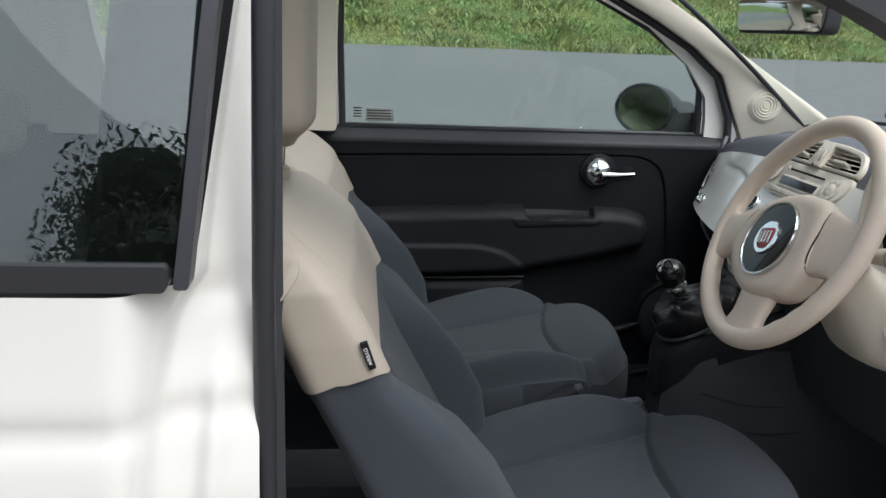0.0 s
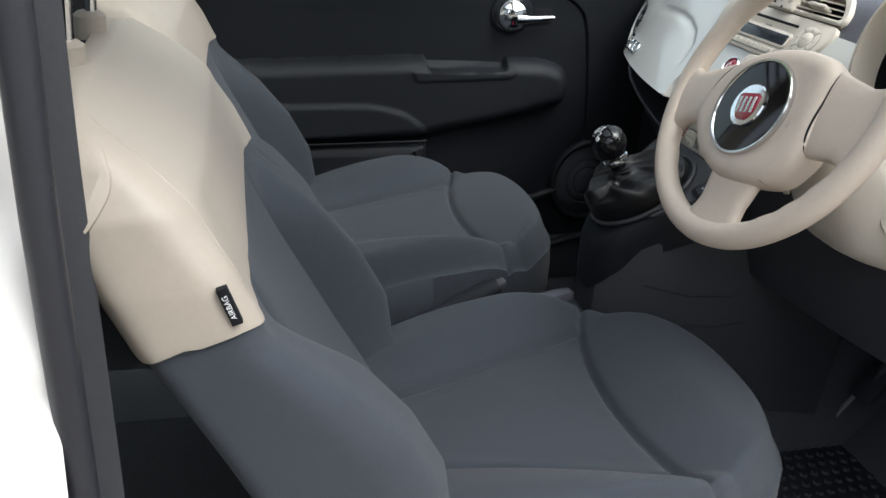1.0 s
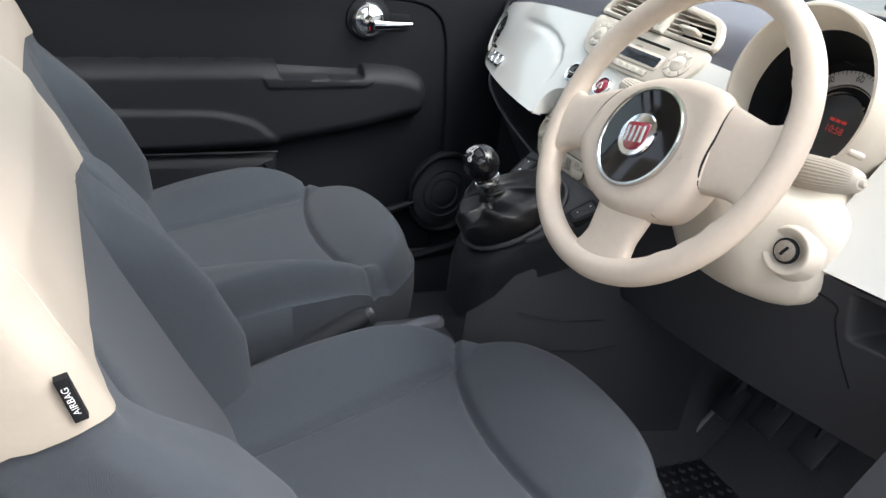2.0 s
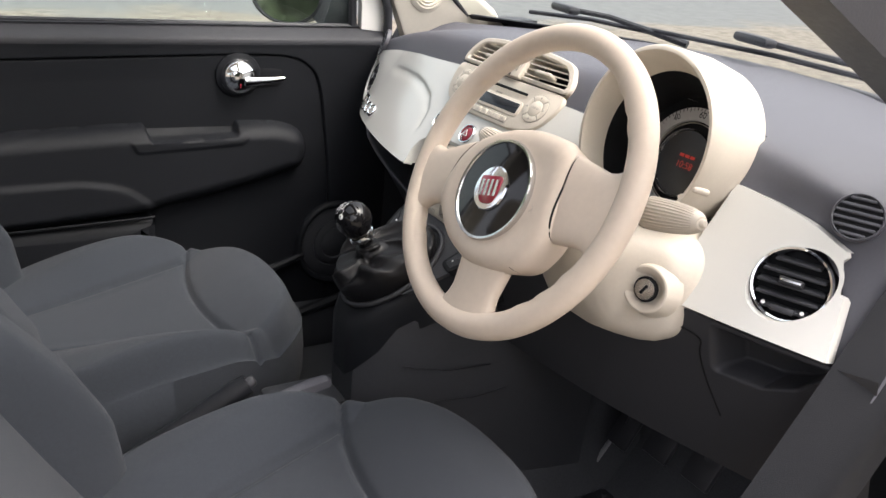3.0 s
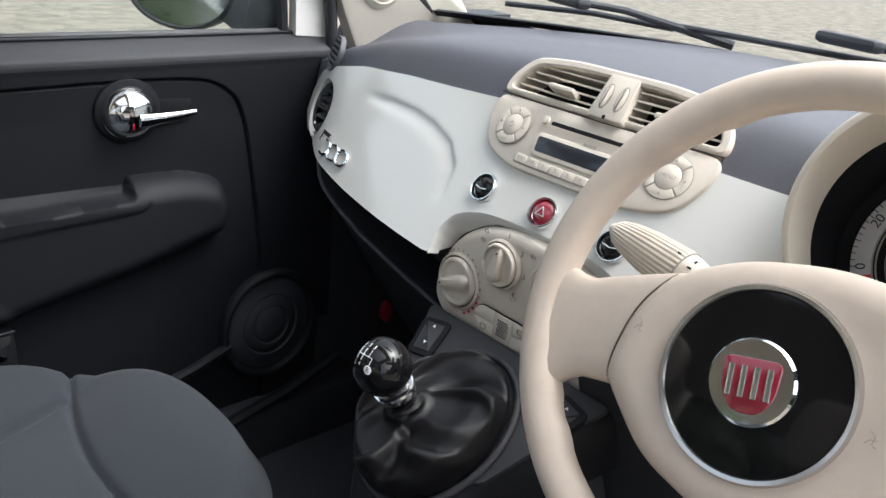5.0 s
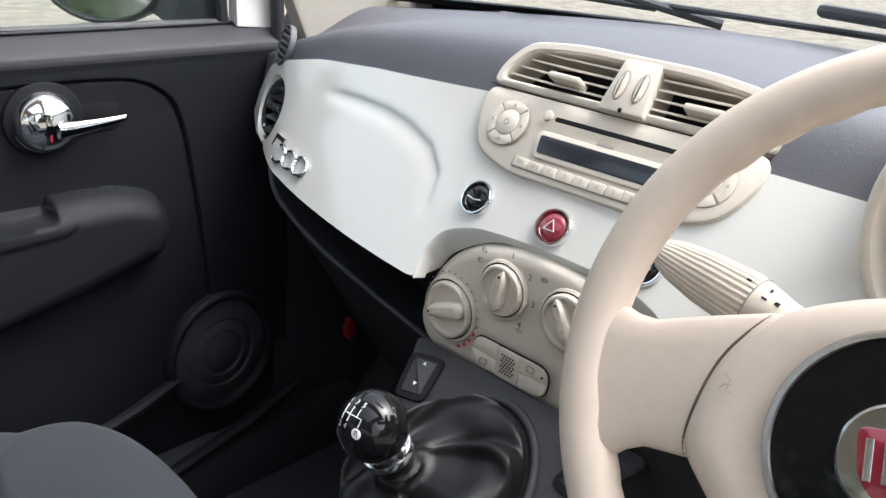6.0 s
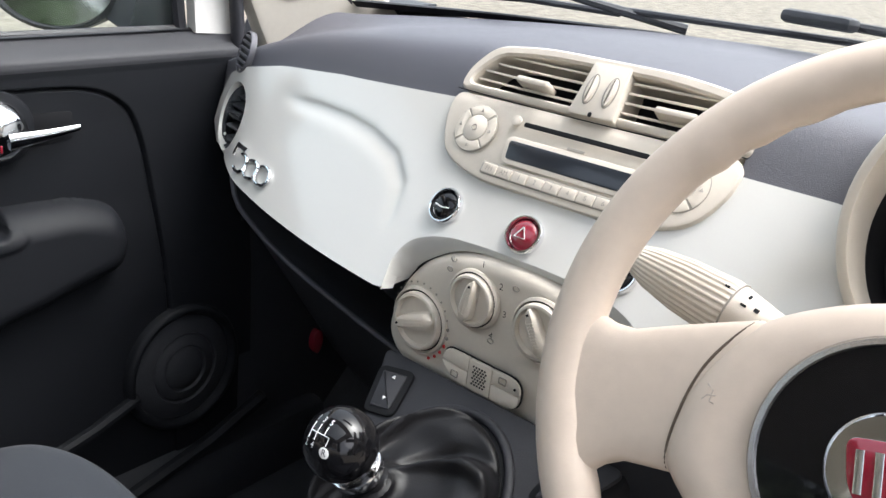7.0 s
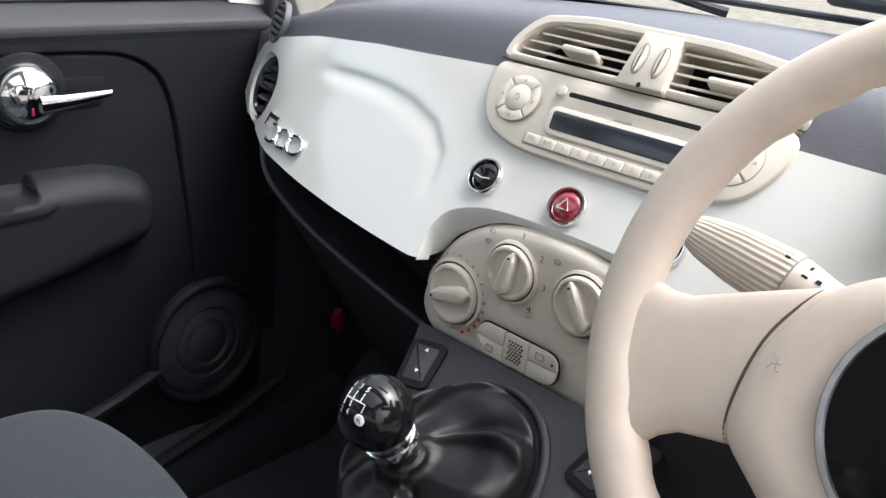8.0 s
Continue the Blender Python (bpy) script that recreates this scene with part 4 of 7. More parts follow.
def right_end(z):
    """The rounded end of the panel beside the driver's door."""
    return interp([0.748, 0.774, 0.81, 0.828, 0.841, 0.850, 0.856, 0.860], [-0.594, -0.586, -0.574, -0.566, -0.558, -0.552, -0.550, -0.548], z)


def panel(y, t):
    z = z_bot(y) + (z_top(y) - z_bot(y)) * t
    if y < -0.46:
        y = -0.46 + (y + 0.46) * (right_end(z) + 0.46) / (-0.598 + 0.46)
    return fascia_face(y, z)


sheet(bm, panel, ys, [i / 48 for i in range(49)], keep_fascia)
bmesh.ops.delete(bm, geom=[v for v in bm.verts if not v.link_faces], context="VERTS")
for o in (ARCH, cut, *(oval(a, b, c + 0.001, d + 0.001, 40) for a, b, c, d in VENT_HOLES)):
    snap(bm, o, 0.009, fascia_face)
geom = bmesh.ops.extrude_edge_only(bm, edges=[e for e in bm.edges if e.is_boundary])
for v in [q for q in geom["geom"] if isinstance(q, bmesh.types.BMVert)]:
    hole = min(math.hypot(v.co.y - a, v.co.z - b) for a, b in (VENT_L, VENT_R)) < 0.05
    v.co.x += 0.009 if hole else 0.016
    v.co.z -= 0.0 if hole else 0.004
fascia = part("fascia", bm, M_WHITE, dash, "pearl white gloss fascia", 35)
bm = bmesh.new()  # soft lip where the panel turns in round the heater controls
lip = list(zip(ARCH_LINE, LIP_LINE))
rows = []
for t in (0.0, 0.06, 0.14, 0.25, 0.4, 0.6, 0.8, 0.92, 1.0):
    row = []
    for (ay, az), (hy, hz) in lip:
        a, b = fascia_face(ay, az), V(0.150 + 0.5 * (CY - hy) ** 2 + 0.06 * (hz - 0.75) + 0.006, hy, hz)
        p = a.lerp(b, t)
        p.x = a.x + (b.x - a.x) * t ** 1.7
        row.append(p)
    rows.append(row)
loft(bm, rows, closed=False)
part("panel_lip", bm, M_WHITE, dash, "", 60)

bm = bmesh.new()


def dash_top(y, t):
    zt, zc = min(z_top(y), interp([-0.64, -0.600, -0.578, -0.556, -0.535, -0.510], [0.735, 0.74, 0.80, 0.832, 0.848, 0.870], y)) - 0.016 * smooth(-0.43, -0.48, y), max(z_crest(y), z_top(y) + 0.012)
    xw = 0.80 - 0.30 * min(1, abs(y) / 0.64) ** 2
    zw = 0.945 - 0.02 * min(1, abs(y) / 0.6) ** 2
    if t < 0.35:
        z = zt + (zc - zt) * t / 0.35
        p = FP(y, z, 0.0)
        p.x += 0.006 * (1 - t / 0.35) + 0.018 * smooth(-0.42, -0.46, y) * smooth(z_top(max(y, -0.56)) + 0.016, z_top(max(y, -0.56)) + 0.002, z)
        return p
    s = (t - 0.35) / 0.65
    x0 = FX(y, zc)
    xe = max(xw, x0 + 0.02)
    x = x0 + (xe - x0) * s
    r = min(1.0, (x - x0) / 0.05)
    z = zc + 0.006 * math.sin(math.pi / 2 * r) + (zw - zc - 0.006) * smooth(0.15, 1, s)
    ridge = -0.005 * math.exp(-((x - (xw - 0.115)) / 0.010) ** 2) * smooth(0.5, 0.42, abs(y))
    return V(x, y, z + ridge)


def keep_top(y, t):
    p = dash_top(y, t)
    if (p - HOOD_B).cross(HOOD_F - HOOD_B).length / (HOOD_F - HOOD_B).length < 0.1035 and (p - HOOD_B).dot(HOOD_F - HOOD_B) > 0.0002:
        return False  # open behind the instrument hood
    return not (inside((y, p.z), cut) and t < 0.36)


ts = [0.35 * i / 14 for i in range(15)] + [0.35 + 0.65 * (i / 46) ** 1.4 for i in range(1, 47)]
sheet(bm, dash_top, [-0.64 + 1.27 * i / 212 for i in range(213)], ts, keep_top)
bmesh.ops.delete(bm, geom=[v for v in bm.verts if not v.link_faces], context="VERTS")
edge = {v for e in bm.edges if e.is_boundary for v in e.verts}
soft = [v for v in bm.verts if v not in edge]
for k in range(50):
    bmesh.ops.smooth_vert(bm, verts=soft, factor=0.5, use_axis_x=True, use_axis_y=True, use_axis_z=True)
part("dash_top", bm, M_DASH, dash, "grey grained dashboard top", 60)

bm = bmesh.new()  # dark body below and behind the panel


def dash_low(y, t):
    zf = z_bot(y)
    if t < 0.2:
        return V(FX(y, zf) + 0.006 + 0.10 * t / 0.2, y, zf + 0.003 + 0.01 * t)
    s = (t - 0.2) / 0.8
    return V(FX(y, zf) + 0.106 + 0.12 * math.sin(s * 1.5), y, zf - 0.01 - 0.30 * s)


sheet(bm, dash_low, [0.12 + 0.52 * i / 20 for i in range(21)], [i / 20 for i in range(21)])
part("shelf_back", bm, M_DARK, dash)
bm = bmesh.new()


def tray(y, t):
    zl = interp([0.10, 0.217, 0.256, 0.306, 0.350, 0.399, 0.455, 0.4975, 0.54, 0.60], [0.602, 0.6243, 0.6315, 0.6415, 0.6515, 0.6634, 0.6825, 0.705, 0.738, 0.772], y)
    xl = 0.25 + 0.05 * smooth(0.50, 0.6, y)
    if t < 0.25:
        return V(xl - 0.006 * math.sin(math.pi * t / 0.25) + 0.10 * (0.25 - t) / 0.25, y, zl - 0.02 * (0.25 - t) / 0.25)
    s = (t - 0.25) / 0.75
    return V(xl + 0.16 * s, y, zl - 0.004 - 0.25 * s)


sheet(bm, tray, [0.10 + 0.5 * i / 30 for i in range(31)], [i / 24 for i in range(25)])
part("shelf_tray", bm, M_DARK, dash, "dark open glove shelf")
# tray edge, its highlight put into a lighter grey than the tray
bm = bmesh.new()
tube(bm, [tray(0.10 + 0.5 * i / 30, 0.25) + V(-0.001, 0, 0.001) for i in range(31)], 0.0035, 8)
part("shelf_rim_highlight", bm, M_DASH, dash)

# driver's side lower dash
bm = bmesh.new()


def low_right(y, t):
    z = z_bot(y) - 0.004 - 0.22 * t
    tb = interp([-0.596, -0.585, -0.565, -0.53, -0.48], [0.02, 0.10, 0.20, 0.275, 0.29], y)
    cub = smooth(-0.474, -0.484, y) * smooth(-0.600, -0.586, y) * smooth(0.03, 0.06, t) * smooth(tb + 0.035, tb - 0.025, t)
    return V(FX(y, z_bot(y)) + 0.004 + 0.03 * math.sin(t * 2) + 0.05 * t * t + 0.05 * cub, y, z)


sheet(bm, low_right, [-0.64 + 0.55 * i / 240 for i in range(241)], [i / 120 for i in range(121)])
part("lower_panel", bm, M_LOW, dash, "grey lower panel with an open cubby", 75)
bm = bmesh.new()
tube(bm, [low_right(y, t) + V(-0.0004, 0, 0) for y, t in curve([(-0.425, 0.12), (-0.450, 0.13), (-0.4625, 0.16), (-0.461, 0.25), (-0.468, 0.42), (-0.482, 0.62)], 6)], 0.0012, 6)
part("panel_joint", bm, M_INK, dash)
bm = bmesh.new()


def end_cap(z, t):
    return V(FX(-0.598, min(z, z_top(-0.59))) + 0.006 + 0.12 * t, -0.599 - 0.055 * math.sin(math.pi / 2 * min(1, t * 1.6)), z)


sheet(bm, end_cap, [0.53 + 0.35 * i / 24 for i in range(25)], [i / 12 for i in range(13)])
part("end_cap", bm, M_DOOR, dash)


# ---- round air vents ----
def round_vent(c, slat_tilt, label, sunk=False):
    y, z = c
    n = V(-1, 0.21, 0.34) if sunk else V(-1, 0.8 * (y - CY), 0.55)
    u, v, n = frame_of(n.normalized())
    o = FP(y, z) - n * (0.011 if sunk else 0.0)
    t = thing("air_vent", o, label, "air vent", "round air vents in the dashboard")
    if sunk:
        bm = bmesh.new()  # white funnel between the panel and the chrome ring
        mouth = [fascia_face(a, b) for a, b in oval(y, z, 0.0470, 0.0420, 48)]
        throat = [o + u * (0.0420 * math.cos(a)) + v * (0.0420 * math.sin(a)) - n * 0.004 for a in (2 * math.pi * i / 48 for i in range(48))]
        shift = min(range(48), key=lambda k: sum((mouth[i] - throat[(i + k) % 48]).length for i in range(48)))
        back = min(range(48), key=lambda k: sum((mouth[i] - throat[(k - i) % 48]).length for i in range(48)))
        one = [throat[(i + shift) % 48] for i in range(48)]
        two = [throat[(back - i) % 48] for i in range(48)]
        throat = min((one, two), key=lambda q: sum((mouth[i] - q[i]).length for i in range(48)))
        loft(bm, [[a.lerp(b, k) + n * (0.0006 + 0.004 * math.sin(math.pi * k)) * (1 if k else 0) for a, b in zip(mouth, throat)] for k in (0, 0.15, 0.35, 0.6, 0.85, 1)], cap0=False, cap1=False)
        part("recess", bm, M_WHITE, t, "white flared recess", 60)
    bm = bmesh.new()
    lathe(bm, o, n, [(0.0440, -0.012), (0.0432, -0.002), (0.0418, 0.0012), (0.0398, 0.0002), (0.0385, -0.006), (0.0370, -0.025)], 40)
    bmesh.ops.delete(bm, geom=[f for f in bm.faces if len(f.verts) > 4], context="FACES")
    part("bezel", bm, M_CHROME, t, "chrome ring")
    bm = bmesh.new()
    lathe(bm, o, n, [(0.001, -0.022), (0.0385, -0.022), (0.0385, -0.030), (0.001, -0.030)], 32)
    part("barrel", bm, M_INK, t)
    for k in range(5):
        d = (-2 + k) * 0.0135
        w = math.sqrt(max(0.0001, 0.0365 ** 2 - d * d))
        bm = bmesh.new()
        cc = o + v * d - n * 0.010
        m = Matrix((u, v, n)).transposed() @ Euler((radians(slat_tilt), 0, 0)).to_matrix()
        box(bm, cc, (2 * w, 0.0035, 0.016), 0.0012, m)
        part("slat", bm, M_DARK, t)
    bm = bmesh.new()
    m = Matrix((u, v, n)).transposed()
    box(bm, o - n * 0.001 + v * 0.002, (0.026, 0.008, 0.014), 0.002, m)
    part("tab", bm, M_DARK, t)
    bm = bmesh.new()
    box(bm, o + n * 0.0065 + v * 0.002, (0.022, 0.003, 0.001), 0.0004, m)
    part("tab_line", bm, M_SILVER, t)
    return t, u, v, n, o


for c in (VENT_L, VENT_R):
    t, u, v, n, o = round_vent(c, 25, "round black dashboard air vent in a chrome ring", c == VENT_L)
    bm = bmesh.new()
    m = Matrix((u, v, n)).transposed()
    box(bm, o - v * 0.030 + n * 0.001, (0.026, 0.007, 0.006), 0.002, m)
    part("wheel", bm, M_DARK, t)
    for s in (-1, 1):
        bm = bmesh.new()
        lathe(bm, o - v * 0.0275 + u * (0.021 * s) + n * 0.001, n, [(0.0022, 0), (0.0022, 0.0015), (0.0012, 0.0016)], 12)
        part("mark", bm, M_WHITEINK, t)

# product badge: chrome shapes only
bd = thing("dash_badge", FP(0.42, 0.79), "small chrome badge of linked rings on the white panel", "badge")
for k, (y, z, a0, a1) in enumerate(((0.4345, 0.7875, -2.2, 2.0), (0.4015, 0.7895, -math.pi, math.pi), (0.3705, 0.7915, -math.pi, math.pi))):
    bm = bmesh.new()
    c = FP(y, z, 0.002)
    u, v, n = frame_of((FP(y, z, 1) - FP(y, z)).normalized())
    q = [c + u * (0.0175 * math.cos(a)) + v * (0.0105 * math.sin(a)) for a in (a0 + (a1 - a0) * i / 24 for i in range(25))]
    loft(bm, [circle(q[i], q[min(24, i + 1)] - q[max(0, i - 1)], 0.0020, 8, n) for i in range(25)])
    part("ring" if k else "hook", bm, M_CHROME, bd)
bm = bmesh.new()
pad(bm, FP, [(0.468, 0.788), (0.462, 0.788), (0.460, 0.797), (0.433, 0.7985), (0.431, 0.8035), (0.466, 0.802)], 0.0, 0.004, 0.0012)
part("flag", bm, M_CHROME, bd)


# ---- front seats ----
def cushion_outline(a, ahead=0.335):
    """Half sizes of the seat cushion by direction; 0 is straight ahead."""
    c, s = math.cos(a), math.sin(a)
    e = 2.5 if c > 0 else 4.0
    lx = ahead if c > 0 else 0.25
    return lx * math.copysign(abs(c) ** (2 / e), c), 0.245 * math.copysign(abs(s) ** (2 / e), s)


def seat_seams(x, y):
    """How deep the sewn grooves are at a place of the cushion (x ahead of the seat's middle, y from its middle line)."""
    w = abs(y)
    front = x - (0.122 + 0.95 * w * w)
    side = w - (0.162 - 0.34 * max(0, 0.142 - x) + 0.35 * max(0, 0.02 - x) ** 2)
    g = 0.007 * math.exp(-(front / 0.0055) ** 2) + 0.007 * math.exp(-abs(front) / 0.016)
    if front < 0.004:
        g = max(g, 0.007 * math.exp(-(side / 0.0055) ** 2) + 0.006 * math.exp(-abs(side) / 0.014))
    return g, front, side


BACK_Z = [0.34, 0.40, 0.478, 0.55, 0.618, 0.68, 0.744, 0.80, 0.86, 0.895, 0.915, 0.928]
BACK_I = [-0.375, -0.383, -0.418, -0.460, -0.497, -0.531, -0.562, -0.581, -0.606, -0.634, -0.660, -0.690]
BACK_B = [-0.385, -0.377, -0.368, -0.380, -0.418, -0.470, -0.550, -0.576, -0.602, -0.632, -0.660, -0.690]
BACK_R = [-0.500, -0.525, -0.548, -0.578, -0.608, -0.638, -0.672, -0.698, -0.722, -0.738, -0.738, -0.715]
BACK_W = [0.225, 0.245, 0.255, 0.258, 0.260, 0.262, 0.262, 0.259, 0.250, 0.232, 0.208, 0.13]


def back_point(phi, z, off=0.0):
    """A point round the backrest at a height; phi 0 is the front, the right half turn the driver's right."""
    xi, xb, xr, w = (interp(BACK_Z, q, z) for q in (BACK_I, BACK_B, BACK_R, BACK_W))
    k = smooth(0.934, 0.865, z)
    mid, dep = (xi + xr) / 2, (xi - xr) / 2 * (0.35 + 0.65 * k)
    c, s = math.cos(phi), math.sin(phi)
    y = w * math.copysign(abs(s) ** 0.55, s)
    x = mid + dep * math.copysign(abs(c) ** 0.42, c)
    v = abs(y) / max(w, 0.01)
    if c > 0:
        up = smooth(0.66, 0.76, z)
        bump = smooth(0.50 + 0.15 * up, 0.70 + 0.15 * up, v)
        x += (xb - xi) * bump * min(1, abs(c) ** 0.42 * 1.3)
        x += 0.010 * smooth(0.80, 0.93, v) * up * smooth(0.86, 0.80, z)
        x -= 0.011 * (math.exp(-((v - 0.54) / 0.016) ** 2) + 0.5 * math.exp(-((v - 0.54) / 0.05) ** 2)) * smooth(0.785, 0.72, z)
    return V(x - off * 0.0 + off * math.copysign(abs(c) ** 0.42, c), y + off * math.copysign(abs(s) ** 0.55, s), z + off * (1 - k))


HEM_V = [0.0, 0.3, 0.5, 0.65, 0.78, 0.88, 0.95, 1.0]
HEM_Z = [0.780, 0.779, 0.775, 0.768, 0.764, 0.763, 0.765, 0.768]


def cover_edge(phi):
    """Height of the lower hem of the light cover round the backrest."""
    c, s = math.cos(phi), math.sin(phi)
    v, k = abs(s) ** 0.55, math.copysign(abs(c) ** 0.42, c)
    return interp(HEM_V, HEM_Z, v if c > 0 else 1.0) - 0.034 * max(0.0, 0.6 - k) / 1.6


_v = [math.asin(min(1, (0.985 * i / 44) ** (1 / 0.55))) for i in range(45)]
_k0 = math.cos(_v[-1]) ** 0.42
_q = _v + [math.acos((_k0 * (1 - i / 14)) ** (1 / 0.42)) for i in range(1, 15)]
_h = _q + [math.pi - a for a in reversed(_q[:-1])]
PHIS = _h + [2 * math.pi - a for a in reversed(_h[1:-1])]


def front_seat(dx, cy, side, label, ahead=0.335):
    """side: -1 when the seat's door is to the right."""
    T = lambda p: V(p.x + dx, p.y + cy, p.z)
    seat = thing("front_seat", (-0.25 + dx, cy, 0.17), label, "car seat", "front seats")
    bm = bmesh.new()
    cx = -0.235
    rings = []
    n = 400
    for r in [i / 100 for i in range(1, 101)]:
        ring = []
        for i in range(n):
            ox, oy = cushion_outline(2 * math.pi * i / n, ahead)
            x, y = ox * r, oy * r
            g, front, sd = seat_seams(x, y)
            z = 0.447 + 0.06 * (x + 0.25)
            zf, zs = 0.034 * smooth(-0.03, 0.11, front), 0.058 * smooth(-0.03, 0.09, sd) * smooth(0.30, 0.13, x) * (0.2 + 0.8 * smooth(-0.26, 0.06, x))
            z += max(zf, zs) + 0.25 * min(zf, zs)
            z -= g
            z -= 0.060 * smooth(0.83, 1.0, r) ** 2.2
            z -= 0.018 * smooth(0.22, 0.36, x) ** 2
            ring.append(T(V(cx + x, y, z)))
        rings.append(ring)
    for k, (grow, z) in enumerate(((1.012, 0.385), (1.01, 0.345), (0.985, 0.305), (0.95, 0.285))):
        rings.append([T(V(cx + cushion_outline(2 * math.pi * i / n, ahead)[0] * grow, cushion_outline(2 * math.pi * i / n, ahead)[1] * grow, z + 0.02 * smooth(0.6, 1.0, math.cos(2 * math.pi * i / n)))) for i in range(n)])
    loft(bm, rings, cap0=True, cap1=True)
    part("cushion", bm, M_FABRIC, seat, "grey fabric cushion with stitched front roll", 60)
    for y in (-0.18, 0.18):
        bm = bmesh.new()
        box(bm, T(V(-0.25, y, 0.225)), (0.50, 0.035, 0.13), 0.01)
        part("seat_rail", bm, M_DARK, seat)

    bm = bmesh.new()
    rows = 60
    loft(bm, [[T(back_point(p, 0.34 + (cover_edge(p) + 0.004 - 0.34) * (k / rows))) for p in PHIS] for k in range(rows + 1)])
    part("backrest", bm, M_FABRIC, seat, "grey fabric backrest with side bolsters", 60)
    bm = bmesh.new()
    rings = [[T(back_point(p, cover_edge(p) + 0.004, 0.0)) for p in PHIS], [T(back_point(p, cover_edge(p), 0.0035)) for p in PHIS]]
    rings += [[T(back_point(p, cover_edge(p) + (0.928 - cover_edge(p)) * (k / 40), 0.004)) for p in PHIS] for k in range(1, 41)]
    loft(bm, rings, cap0=False)
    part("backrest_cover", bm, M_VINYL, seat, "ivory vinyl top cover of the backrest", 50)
    bm = bmesh.new()
    tube(bm, [T(back_point(side * (math.pi * 0.30 + 0.02 * math.sin(k)), 0.80 + 0.115 * k / 12, 0.0036)) for k in range(13)], 0.0010, 6)
    part("piping", bm, M_VINYL, seat)

    # airbag tag on the outer bolster
    a, b = T(back_point(side * 1.02, 0.80, 0.005)), T(back_point(side * 1.02, 0.765, 0.005))
    bm = bmesh.new()
    o = T(V(-0.586, side * 0.2655, 0.792))
    d = V(0.33, 0, -0.94).normalized()
    ts = plane_surf(o, d, V(0, side, 0).cross(d) if side < 0 else d.cross(V(0, 1, 0)) * -1)
    pad(bm, ts, [(-0.0165, -0.0042), (0.0165, -0.0042), (0.0165, 0.0042), (-0.0165, 0.0042)], -0.006, 0.0006, 0.0003)
    tag = part("airbag_tag", bm, M_INK, seat, "small black sewn label")
    if side < 0:
        text("airbag_lettering", "AIRBAG", ts, 0, 0, 0.0062, M_WHITEINK, tag, 0.0009, math.pi)

    # tilt lever on the outer shoulder
    bm = bmesh.new()
    sp = lambda x, z, h=0.0: T(V(x, side * (interp(BACK_Z, BACK_W, z) + 0.002 + h), z))
    lev = rounded([(-0.74, 0.825), (-0.685, 0.845), (-0.660, 0.885), (-0.672, 0.912), (-0.70, 0.918), (-0.75, 0.90)], 0.025)
    pad(bm, sp, lev, -0.03, 0.005, 0.003)
    part("tilt_lever_plate", bm, M_VINYL, seat, "ivory seat tilt handle")
    bm = bmesh.new()
    tube(bm, [sp(x, z, 0.005) for x, z in ((-0.705, 0.915), (-0.692, 0.90), (-0.688, 0.88), (-0.70, 0.855))], 0.0018, 6)
    part("tilt_lever_slot", bm, M_INK, seat)

    # headrest on two posts
    bm = bmesh.new()
    rings = []
    for k in range(25):
        t = k / 24
        z = 0.995 + 0.235 * t
        w = 0.128 * (1 - (2 * abs(t - 0.45)) ** 4 * 0.35) * (0.55 + 0.45 * smooth(0, 0.10, t)) * (0.4 + 0.6 * smooth(1.0, 0.88, t))
        dpt = 0.046 * (0.45 + 0.55 * smooth(0, 0.14, t)) * (0.3 + 0.7 * smooth(1.0, 0.82, t))
        xm = -0.705 + 0.004 * t
        rings.append([T(V(xm + dpt * math.copysign(abs(math.cos(p)) ** 0.7, math.cos(p)), w * math.copysign(abs(math.sin(p)) ** 0.6, math.sin(p)), z)) for p in PHIS[::4]])
    loft(bm, rings)
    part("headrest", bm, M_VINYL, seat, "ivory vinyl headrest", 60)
    for y in (-0.07, 0.07):
        bm = bmesh.new()
        tube(bm, [T(V(-0.715, y, 0.905)), T(V(-0.708, y, 1.01))], 0.006, 10)
        part("headrest_post", bm, M_CHROME, seat, "chrome post")
        bm = bmesh.new()
        lathe(bm, T(V(-0.714, y, 0.935)), (0, 0, 1), [(0.016, -0.01), (0.016, 0.012), (0.011, 0.016), (0.006, 0.016)], 16)
        part("post_collar", bm, M_VINYL, seat)
    return seat


front_seat(0.0, -0.305, -1, "grey fabric driver's seat with ivory top cover and headrest")
front_seat(-0.052, 0.330, 1, "grey fabric passenger seat with ivory top cover and headrest", 0.300)

# ---- steering wheel ----
WN = V(-0.8973, 0.0, 0.4415).normalized()
WU, WV, WN = frame_of(WN)  # WU points to the driver's right
WC = V(0.031, -0.307, 0.880)
RIM = 0.173


def wheel(a, b, h=0.0):
    """a to the driver's right, b up, h towards the driver."""
    return WC + WU * a + WV * b + WN * h


sw = thing("steering_wheel", WC, "ivory leather three-spoke steering wheel with a black centre disc", "steering wheel")
bm = bmesh.new()
rings = []
for i in range(121):
    a = 2 * math.pi * i / 120
    grip = 0.0
    for g in (0.80, 2.34):
        for k in (-0.16, 0.0, 0.16):
            grip += 0.0022 * math.exp(-((a - g - k) / 0.05) ** 2)
    for g in (3.75, 5.67):
        for k in (-0.2, 0.0, 0.2):
            grip += 0.0022 * math.exp(-((a - g - k) / 0.06) ** 2)
    ring = []
    for j in range(16):
        q = 2 * math.pi * j / 16
        rad = RIM + 0.0155 * math.cos(q) - (grip if math.cos(q) < -0.2 else 0)
        ring.append(wheel(rad * math.cos(a), rad * math.sin(a), 0.0145 * math.sin(q)))
    rings.append(ring)
loft(bm, rings, cap0=False, cap1=False)
